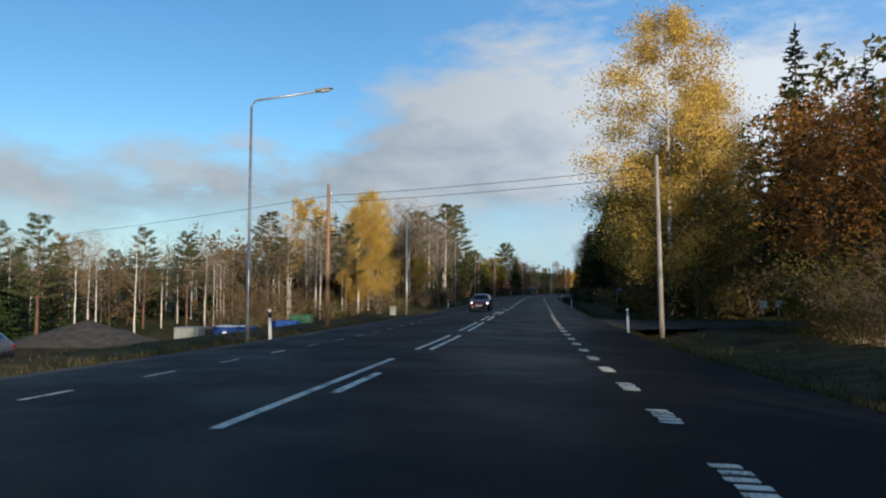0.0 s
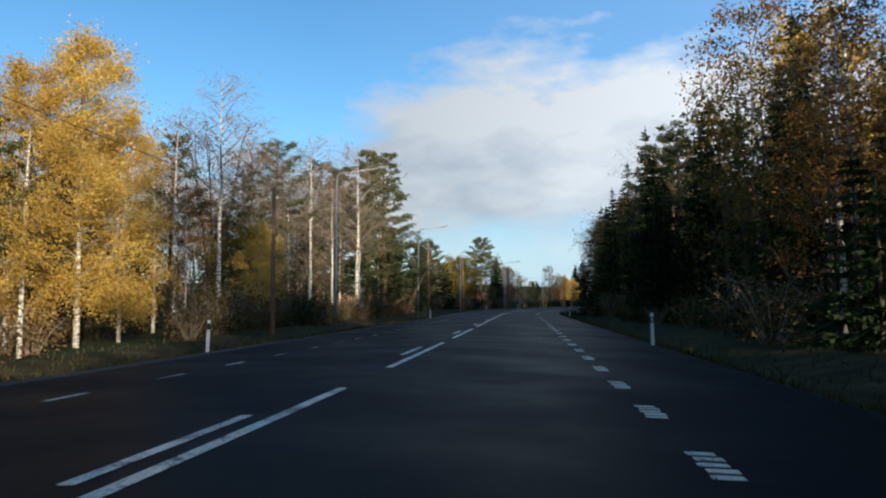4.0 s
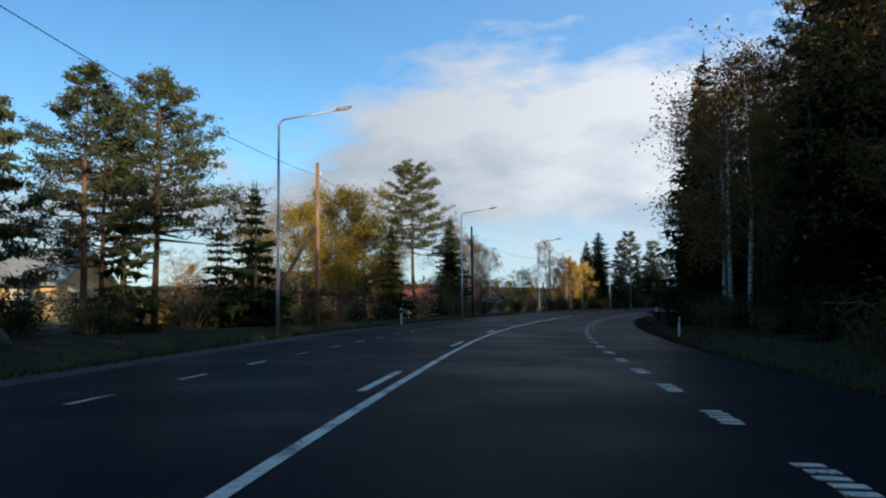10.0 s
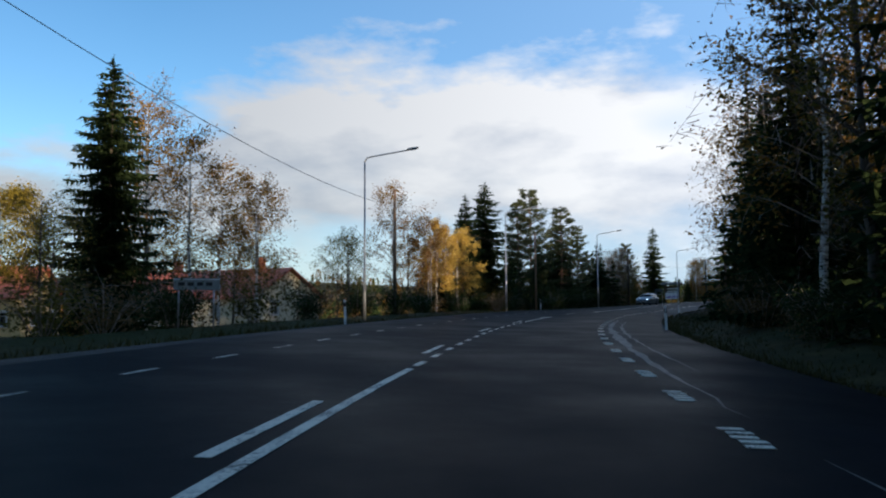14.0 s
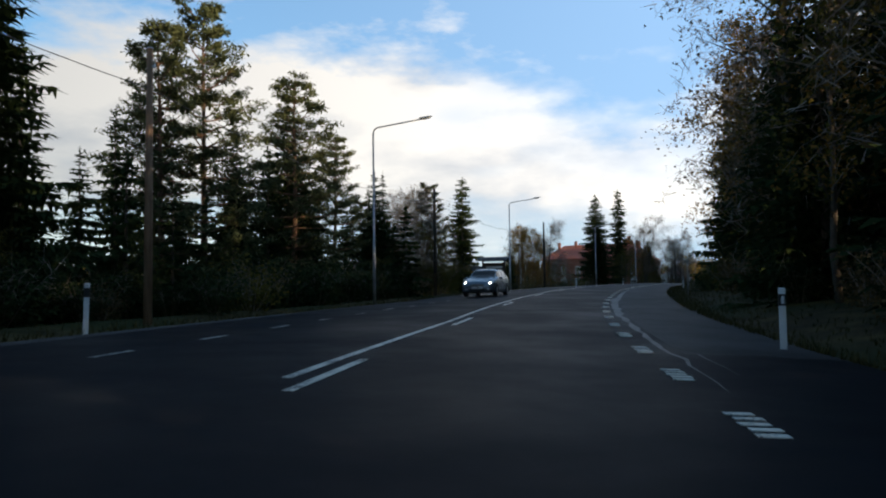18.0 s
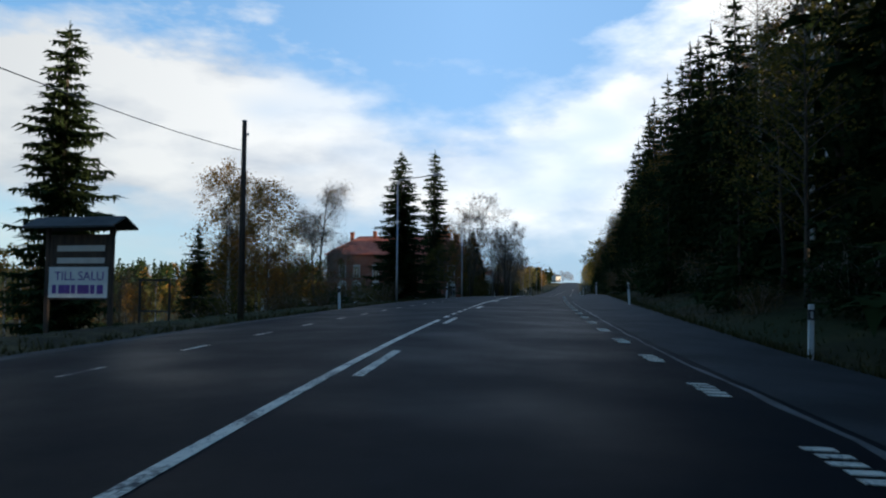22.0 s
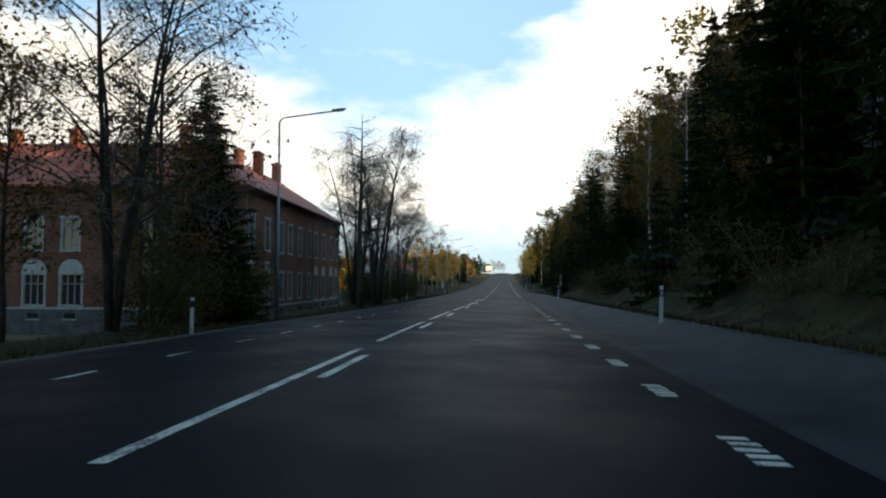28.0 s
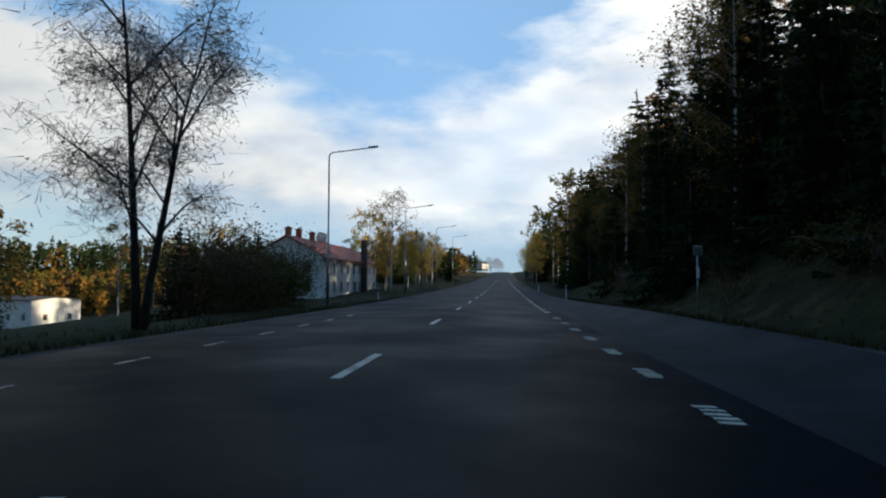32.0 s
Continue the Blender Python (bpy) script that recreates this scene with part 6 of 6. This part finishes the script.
# ---- notice board and signs ----
def notice_board():
    ob = thing("notice_board", pose_at(362.8, -15.8, 0.42, -5) @ Matrix.Diagonal((1.18, 1.1, 1.17, 1)), "roofed wooden notice board with a handwritten white banner", "notice board")
    for x in (-1.25, 1.25):
        part("post", box(x - 0.08, x + 0.08, -0.06, 0.06, -1.2, 3.5, 0.01), DARK_WOOD, ob)
    part("panel", box(-1.165, 1.165, -0.03, 0.03, 0.95, 3.2), DARK_WOOD, ob)
    for z in (2.2, 2.62):
        part("plank_sign", box(-0.85, 1.0, -0.058, -0.034, z, z + 0.2), TRIM, ob, "narrow pale board with unreadable writing")
    ban = part("banner", box(-1.15, 1.15, -0.062, -0.032, 1.02, 2.08), WHITE, ob, "white banner lettered in purple")
    txt = bpy.data.curves.new("lettering", "FONT")
    txt.body, txt.size, txt.align_x, txt.extrude = "TILL SALU", 0.44, "CENTER", 0.004
    txt.materials.append(PURPLE)
    line_1 = new("lettering", txt)
    line_1.parent = ban
    line_1.matrix_basis = Matrix.Translation((0.05, -0.068, 1.62)) @ Matrix.Rotation(math.pi / 2, 4, "X")
    for k in range(8):
        w = 0.2 + 0.05 * ((k * 5) % 3)
        part("writing_bar", box(-1.0 + k * 0.25, -1.0 + k * 0.25 + w * 0.8, -0.072, -0.064, 1.16, 1.46), PURPLE, ban)
    for sgn in (-1, 1):
        v = [(-1.75, 0, 3.75), (1.75, 0, 3.75), (1.75, sgn * 0.75, 3.38), (-1.75, sgn * 0.75, 3.38)]
        v += [(x, y, z + 0.07) for x, y, z in v]
        part("roof", mesh_of("roof", v, [(0, 1, 2, 3), (7, 6, 5, 4), (0, 4, 5, 1), (1, 5, 6, 2), (2, 6, 7, 3), (3, 7, 4, 0)], ROOF_DARK), None, ob)
    return ob


notice_board()


def post_sign(s, u, w, h, top, mat, label, turn=0.0, bars=0, bar_mat=None, legs=1):
    ob = thing("road_sign", pose_at(s, u, 0, turn), label, "sign")
    for k in range(legs):
        x = 0 if legs == 1 else (-w * 0.38 + k * w * 0.76)
        part("post", mesh_of("post", *tube([(x, 0, -0.3), (x, 0, top - 0.05)], [0.035, 0.035], 8), STEEL, smooth=True), None, ob)
    pl = part("plate", box(-w / 2, w / 2, -0.062, -0.037, top - h, top, 0.008), mat, ob)
    part("edge", box(-w / 2 + 0.03, w / 2 - 0.03, -0.066, -0.0625, top - 0.06, top - 0.035), GREY_M if mat is ROOF_DARK else WHITE, pl)
    for k in range(bars):
        x = -w / 2 + w * 0.1 + k * w * 0.8 / bars
        part("writing_bar", box(x, x + w * 0.55 / bars, -0.068, -0.0625, top - h * 0.65, top - h * 0.35), bar_mat or WHITE, pl)
    return ob


post_sign(80.1, 11.6, 1.05, 0.30, 2.3, BLUE, "blue direction sign with unreadable white writing", 12, 5, WHITE, 2)
post_sign(333.5, 8.4, 0.28, 0.32, 2.65, GREY_M, "small square grey-white sign on a thin post", 0, 0)
small_sign = post_sign(519.7, 8.9, 0.32, 0.34, 2.55, GREY_M, "small grey-white sign with unreadable lines on a marker post", 0, 0)
for k in range(3):
    part("writing_bar", box(-0.12, 0.12, -0.07, -0.0665, 2.27 + k * 0.09, 2.31 + k * 0.09), BLACK, small_sign)
part("reflector_band", box(-0.055, 0.055, -0.06, -0.036, 1.42, 1.80, 0.006), WHITE, small_sign, "white reflector band")
back_sign = post_sign(351.7, -13.9, 1.5, 0.55, 3.16, ROOF_DARK, "dark back of a road sign on two posts", 12, 0, None, 2)
part("cross_bar", box(-0.6, 0.6, -0.03, 0.03, 2.08, 2.14), STEEL, back_sign)
post_sign(239.4, -11.2, 1.7, 0.45, 1.9, GREY_M, "grey sign seen edge-on between two posts", 35, 4, BLACK, 2)
post_sign(49.0, 17.2, 0.42, 0.46, 1.35, WHITE, "small square white sign by the side road", 5, 0)
post_sign(48.2, 17.9, 0.42, 0.46, 1.35, WHITE, "small square white sign beside another", 5, 0)


def frame_stand(s, u):
    ob = thing("steel_frame", pose_at(s, u, 0, -10), "empty dark steel frame for a sign", "frame")
    for x in (-0.8, 0.8):
        part("upright", box(x - 0.04, x + 0.04, -0.04, 0.04, -0.3, 2.2), BLACK, ob)
    part("rail", box(-0.76, 0.76, -0.04, 0.04, 2.1, 2.18), BLACK, ob)
    part("rail", box(-0.76, 0.76, -0.04, 0.04, 0.7, 0.78), BLACK, ob)


frame_stand(366.5, -14.6)


# ---- yard by the first lamp ----
def container(s, u, turn, l, w, h, mat, label, dz=0.0):
    ob = thing("container", pose_at(s, u, dz, turn), label, "container", "containers in the yard")
    part("body", box(-l / 2, l / 2, -w / 2, w / 2, 0.08, h, 0.03), mat, ob)
    for k in range(int(l / 0.45)):
        x = -l / 2 + 0.25 + k * 0.45
        part("rib", box(x - 0.06, x + 0.06, -w / 2 - 0.035, -w / 2 - 0.002, 0.2, h - 0.15), mat, ob)
    part("lid_edge", box(-l / 2 - 0.03, l / 2 + 0.03, -w / 2 - 0.04, w / 2 + 0.04, h + 0.002, h + 0.07, 0.02), mat, ob)
    for x in (-l / 2 + 0.3, l / 2 - 0.3):
        part("skid", box(x - 0.08, x + 0.08, -w / 2 + 0.1, w / 2 - 0.1, -0.12, 0.078), BLACK, ob)
    return ob


container(50.3, -21.8, 8, 1.7, 1.6, 1.4, GREY_M, "grey metal waste container in the yard")
container(53.0, -22.0, 5, 2.5, 1.8, 1.25, BROWN_M, "rusty brown waste container in the yard")
container(56.4, -22.6, 3, 2.5, 1.8, 1.3, BROWN_M, "rusty brown open container beside another", 0.0)
container(63.4, -17.9, 4, 1.8, 1.3, 1.2, GREEN_M, "low green metal container by the verge")
container(60.2, -18.2, 2, 2.0, 1.2, 0.85, BLUE, "low faded blue container by the verge")


blue_box = container(51.8, -19.0, 6, 2.8, 1.5, 1.0, BLUE, "blue metal container with white markings in the yard")
part("tarpaulin", box(-1.3, 0.9, -0.7, 0.7, 1.072, 1.15, 0.03), WHITE, blue_box, "white tarpaulin folded on the lid")
for x0, x1, z0, z1 in ((-0.7, -0.4, 0.3, 0.75), (0.6, 0.78, 0.25, 0.8), (0.84, 0.98, 0.25, 0.8)):
    part("marking", box(x0, x1, -0.80, -0.787, z0, z1), WHITE, blue_box, "white painted marking")


def cabinet(s, u):
    ob = thing("electrical_cabinet", pose_at(s, u), "small pale electrical cabinet at the road's edge", "cabinet")
    part("body", box(-0.26, 0.26, -0.16, 0.16, -0.3, 0.72, 0.03), GREY_M, ob)
    part("lid", box(-0.29, 0.29, -0.19, 0.19, 0.722, 0.78, 0.02), GREY_M, ob)
    part("door", box(-0.22, 0.22, -0.182, -0.163, 0.08, 0.66, 0.008), GREY_M, ob)


cabinet(66.6, -10.3)


def heap(s, u, r, h, mat, label, seed):
    rng = np.random.default_rng(seed)
    verts, faces = [], []
    for i in range(9):
        for j in range(20):
            q, a = i / 8, 6.283 * j / 20
            verts.append((math.cos(a) * r * q * rng.uniform(0.92, 1.08), math.sin(a) * r * 0.7 * q * rng.uniform(0.92, 1.08), h * (1 - q) ** 1.1 * rng.uniform(0.9, 1.05) - 0.25))
    for i in range(8):
        for j in range(20):
            faces.append((i * 20 + j, i * 20 + (j + 1) % 20, (i + 1) * 20 + (j + 1) % 20, (i + 1) * 20 + j))
    ob = new("earth_mound", mesh_of("earth_mound", verts, faces, mat, smooth=True))
    ob.matrix_basis = pose_at(s, u)
    return tagged(ob, label, "heap")


heap(58, -35, 9, 2.4, GRAVEL, "large brown heap of gravel and earth", 3)
heap(60, -22, 5, 1.6, GROUND, "low overgrown earth mound", 4)


# ---- side road on the right ----
def side_road():
    verts, faces = [], []
    n = 13
    for k in range(n):
        w = k / (n - 1)
        s_mid, u_ = 43.5 + 5 * w * w, 6.8 + 30 * w
        half = 3.0 + 5.5 * (1 - w) ** 6
        for q in (-1, -0.4, 0.4, 1):
            verts.append(at(s_mid + q * half, u_, 0.012 + 0.38 * step(u_, 6.9, 8.3) * (1 - step(u_, 9.4, 11.5))))
    for k in range(n - 1):
        for j in range(3):
            faces.append((k * 4 + j, k * 4 + j + 1, k * 4 + j + 5, k * 4 + j + 4))
    tagged(new("side_road", mesh_of("side_road", verts, faces, OLD_ASPHALT, smooth=True)), "worn dark asphalt side road joining the main road", "road", kind="structure")


side_road()


# ---- rocks on the bank ----
MOSSY = mottled("mossy_rock", (0.016, 0.02, 0.011), (0.055, 0.056, 0.048), 1.1, 0.95, 0.6, 12.0)


def boulder(s, u, r, seed):
    rng = np.random.default_rng(seed)
    bm = bmesh.new()
    bmesh.ops.create_icosphere(bm, subdivisions=3, radius=1.0)
    off = Vector(rng.uniform(0, 50, 3))
    for v in bm.verts:
        d = v.co.normalized()
        k = 1 + 0.35 * noise.noise(d * 1.3 + off) + 0.12 * noise.noise(d * 4 + off)
        v.co = Vector((d.x * r * 1.5 * k, d.y * r * k, d.z * r * 0.75 * k))
    ob = new("boulder", bpy.data.meshes.new("boulder"))
    bm.to_mesh(ob.data)
    bm.free()
    ob.data.materials.append(MOSSY)
    ob.matrix_basis = pose_at(s, u, r * 0.15, float(rng.uniform(0, 180)))
    return tagged(ob, "grey mossy boulder on the wooded bank", "boulder", "boulders on the bank")


for n, (s, u, r) in enumerate([(482, 13.4, 1.0), (488, 13, 0.8), (496, 14, 1.1), (502, 12.6, 0.7), (513, 13.4, 0.9), (458, 14, 0.8), (552, 12.4, 0.9), (170, -13.2, 0.5), (493, 15.2, 0.9), (498, 16.0, 0.8), (488, 15.6, 0.8), (171.5, -13.0, 0.7), (163, -13.6, 0.6)]):
    boulder(s, u, r, 60 + n)


# ---- cars ----
def spline(rows, at_):
    """Smooth values between rows whose first number is the place."""
    rows = np.array(rows, float)
    x, y = rows[:, 0], rows[:, 1:]
    slope = np.gradient(y, x, axis=0)
    k = np.clip(np.searchsorted(x, at_) - 1, 0, len(x) - 2)
    d = (x[k + 1] - x[k])[:, None]
    w = ((at_ - x[k]) / d[:, 0])[:, None]
    return (2 * w**3 - 3 * w**2 + 1) * y[k] + (w**3 - 2 * w**2 + w) * d * slope[k] + (3 * w**2 - 2 * w**3) * y[k + 1] + (w**3 - w**2) * d * slope[k + 1]


def car(name, m, l, w, h, paint, label, wagon, lights=True, dark_low=None):
    """A car facing -y: one smooth shell, cut into bodywork, windows and headlight lenses."""
    ob = thing(name, m, label, "car")
    half, n0, n1 = w / 2, -l / 2, l / 2
    fit_y = lambda y: y * -n0 / 2.1 if y < 0 else y * n1 / 2.1
    tail = 0.06 if wagon else 0.035
    # place, half width, sill, waist, half width of the top, top
    shape = [(-2.10, 0.70, 0.32, 0.54, 0.58, 0.64), (-2.05, 0.84, 0.26, 0.60, 0.68, 0.74), (-1.88, 0.95, 0.22, 0.69, 0.80, 0.83), (-1.5, 0.99, 0.20, 0.80, 0.87, 0.93), (-1.08, 1.0, 0.20, 0.88, 0.86, 1.0),
             (-0.75, 1.0, 0.20, 0.92, 0.76, 1.15), (-0.35, 1.0, 0.20, 0.93, 0.70, h - 0.10), (0.05, 1.0, 0.20, 0.94, 0.68, h - 0.01), (0.8, 1.0, 0.20, 0.96, 0.67, h), (1.35, 1.0, 0.20, 0.98, 0.66, h - 0.05 + tail * 0.7),
             (1.72, 0.99, 0.22, 0.99, 0.66, h - 0.19 + tail * 2), (1.96, 0.97, 0.26, 0.97, 0.72, 1.04 + tail), (2.06, 0.92, 0.31, 0.87, 0.74, 0.91), (2.10, 0.82, 0.40, 0.70, 0.62, 0.76)]
    ys = np.linspace(-2.1, 2.1, 76)
    par = spline(shape, ys)
    ks = np.linspace(0, 7, 29)
    rows = []
    for y, (k, zs, zb, kt, zt) in zip(ys, par):
        a, b = half * k, half * kt
        sec = [(0, a * 0.80, zs), (1, a * 0.97, zs + 0.06), (2, a, (zs + zb) / 2), (3, a * 0.97, zb), (4, (a * 0.95 + b) / 2, (zb + zt) / 2), (5, b, zt - min(0.06, (zt - zb) * 0.35)), (6, b * 0.6, zt - 0.012), (7, 0.0, zt)]
        ring = spline(sec, ks)
        right_ = [(x, fit_y(y), z) for x, z in ring]
        rows.append(right_ + [(-x, y_, z) for x, y_, z in right_[-2::-1]])
    nk = len(rows[0])
    verts = [q for r in rows for q in r]
    groups = collections.defaultdict(list)
    for i_ in range(len(rows) - 1):
        y = (ys[i_] + ys[i_ + 1]) / 2
        for j_ in range(nk - 1):
            kk = (min(j_, nk - 2 - j_) + 0.5) * 7 / 28
            side_ = "r" if j_ < nk // 2 else "l"
            key = "body"
            if -1.0 < y < -0.22 and kk > 4.9:
                key = "windscreen"
            elif 1.45 < y < 1.93 and kk > 5.0:
                key = "rear_window"
            elif 3.25 < kk < 4.75 and (-0.62 < y < 0.22 or 0.32 < y < 1.02 or (wagon and 1.1 < y < 1.62) or (not wagon and 1.1 < y < 1.4)):
                key = "side_window " + side_ + str(int(y > 0.27) + int(y > 1.05))
            elif -2.06 < y < -1.72 and 3.2 < kk < 5.3:
                key = "headlight " + side_
            groups[key].append((i_ * nk + j_, i_ * nk + j_ + 1, (i_ + 1) * nk + j_ + 1, (i_ + 1) * nk + j_))
    groups["body"] += [tuple(range(nk))[::-1], tuple(range(len(verts) - nk, len(verts)))]
    groups["body"] += [(i_ * nk, (i_ + 1) * nk, (i_ + 2) * nk - 1, (i_ + 1) * nk - 1) for i_ in range(len(rows) - 1)]
    lamps_ = {}
    for key, faces in groups.items():
        used = sorted({q for f in faces for q in f})
        to = {q: n for n, q in enumerate(used)}
        mat_ = paint if key == "body" else LAMP_LENS if key.startswith("headlight") else CAR_GLASS
        piece = part(key.split()[0], mesh_of(key.split()[0], [verts[q] for q in used], [[to[q] for q in f] for f in faces], mat_, smooth=True), None, ob,
                     "" if key == "body" else "clear swept-back headlight lens" if key.startswith("headlight") else "dark tinted glass")
        if key.startswith("headlight"):
            lamps_[key[-1]] = piece
    belt_, y0 = 0.93, fit_y(-1.0)
    y1, y2, y3, hw1 = fit_y(-0.2), fit_y(1.4), fit_y(1.9), half * 0.68
    for sx in (-1, 1):
        lamp_ = lamps_["r" if sx > 0 else "l"]
        mir = bmesh.new()
        bmesh.ops.create_uvsphere(mir, u_segments=12, v_segments=8, radius=1.0, matrix=Matrix.Translation((sx * (half + 0.08), fit_y(-0.60), belt_ + 0.06)) @ Matrix.Diagonal((0.11, 0.07, 0.075, 1)))
        part("mirror", mir, paint, ob)
        bulb = bmesh.new()
        bmesh.ops.create_uvsphere(bulb, u_segments=12, v_segments=8, radius=0.055, matrix=Matrix.Translation((sx * half * 0.75, fit_y(-1.985), 0.70)))
        part("bulb", bulb, LAMP_ON if lights else LAMP_LENS, lamp_, "lit headlight bulb" if lights else "")
        part("door_moulding", box(sx * (half + 0.006) - 0.012, sx * (half + 0.006) + 0.012, n0 + 1.35, n1 - 1.25, 0.40, 0.45, 0.005), STEEL, ob)
        for yy in ((y0 + y3) / 2 - 0.45, (y0 + y3) / 2 + 0.5):
            part("door_handle", box(sx * (half - 0.01) - 0.02, sx * (half - 0.01) + 0.02, yy, yy + 0.2, belt_ - 0.12, belt_ - 0.08, 0.01), paint, ob)
        part("fog_lamp", box(sx * half * 0.66 - 0.07, sx * half * 0.66 + 0.07, n0 - 0.01, n0 + 0.08, 0.34, 0.42, 0.02), LAMP_LENS, ob)
        part("tail_light", box(sx * half * 0.80 - 0.09, sx * half * 0.80 + 0.09, n1 - 0.20, n1 - 0.02, 0.72, 0.92, 0.02), RED_LAMP, ob)
        for wy in (n0 + 0.86, n1 - 0.88):
            arch_ = [(sx * (half + 0.012), wy + math.cos(a) * 0.37, 0.31 + math.sin(a) * 0.37) for a in np.linspace(-0.25, math.pi + 0.25, 14)]
            part("wheel_arch", mesh_of("wheel_arch", *tube(arch_, [0.035] * 14, 6), BLACK, smooth=True), None, ob)
            wheel = part("wheel", mesh_of("wheel", *tube([(sx * (half - 0.20), wy, 0.31), (sx * (half - 0.17), wy, 0.31), (sx * (half + 0.0), wy, 0.31), (sx * (half + 0.022), wy, 0.31)], [0.28, 0.325, 0.325, 0.28], 24), BLACK), None, ob)
            rim = part("rim", mesh_of("rim", *tube([(sx * (half + 0.02), wy, 0.31), (sx * (half + 0.032), wy, 0.31)], [0.21, 0.19], 20), STEEL), None, wheel)
    part("grille", box(-half * 0.40, half * 0.40, n0 - 0.035, n0 + 0.06, 0.54, 0.66, 0.015), BLACK, ob)
    for k in range(3):
        part("grille_bar", box(-half * 0.38, half * 0.38, n0 - 0.043, n0 - 0.036, 0.56 + k * 0.035, 0.572 + k * 0.035), STEEL, ob)
    part("air_intake", box(-half * 0.48, half * 0.48, n0 - 0.022, n0 + 0.08, 0.30, 0.40, 0.02), BLACK, ob)
    part("lower_bumper", box(-half * 0.80, half * 0.80, n0 + 0.01, n0 + 0.3, 0.19, 0.29, 0.04), dark_low or BLACK, ob)
    part("number_plate", box(-0.26, 0.26, n0 - 0.05, n0 - 0.036, 0.415, 0.52), WHITE, ob, "number plate with plain bars")
    for k in range(6):
        part("plate_bar", box(-0.21 + k * 0.073, -0.165 + k * 0.073, n0 - 0.055, n0 - 0.051, 0.435, 0.50), BLACK, ob)
    for sx in (-1, 1):
        part("wiper", mesh_of("wiper", *tube([(sx * 0.1 - 0.25, y0 - 0.02, 1.035), (sx * 0.1 + 0.30, y0 + 0.06, 1.07)], [0.012, 0.008], 5), BLACK), None, ob)
    if wagon:
        for sx in (-1, 1):
            part("roof_rail", mesh_of("roof_rail", *tube([(sx * (hw1 - 0.05), y1 + 0.35, h - 0.01), (sx * (hw1 - 0.05), y1 + 0.45, h + 0.045), (sx * (hw1 - 0.05), y2 - 0.25, h + 0.045), (sx * (hw1 - 0.05), y2 - 0.15, h - 0.01)], [0.018] * 4, 6), BLACK, smooth=True), None, ob)
    return ob


CAR_GLASS, _, _sh = material("car_glass", 0.06, 0.0, 0.14)
_sh.inputs["Base Color"].default_value = (0.008, 0.009, 0.011, 1)
LAMP_ON = glow_material("headlight_on", (1.0, 0.95, 0.85), 14.0)
RED_LAMP = mottled("red_lens", (0.2, 0.01, 0.01), (0.35, 0.03, 0.02), 5.0, 0.2, 0.0, 30.0)
CAR_RED = mottled("car_red", (0.055, 0.005, 0.010), (0.075, 0.008, 0.014), 2.0, 0.22, 0.0, 30.0, 0.2, spec=0.6)
CAR_SILVER = mottled("car_silver", (0.20, 0.225, 0.25), (0.205, 0.23, 0.255), 2.0, 0.3, 0.0, 30.0, 0.6, spec=0.6)
CAR_BLACK = mottled("car_black", (0.01, 0.01, 0.012), (0.02, 0.02, 0.024), 2.0, 0.25, 0.0, 30.0, 0.2, spec=0.6)
car("hatchback_car", pose_at(65.2, -2.05, 0.03), 4.1, 1.73, 1.47, CAR_RED, "dark red hatchback with lit headlights on the road", False)
car("estate_car", pose_at(314.7, -2.9, 0.0), 4.75, 1.80, 1.52, CAR_SILVER, "silver-grey estate car with lit headlights on the road", True, True, BLACK)
car("dark_car", pose_at(20.6, -15.6, 0.02, -75), 4.4, 1.75, 1.45, CAR_BLACK, "black car parked on the gravel beside the road", True, False)
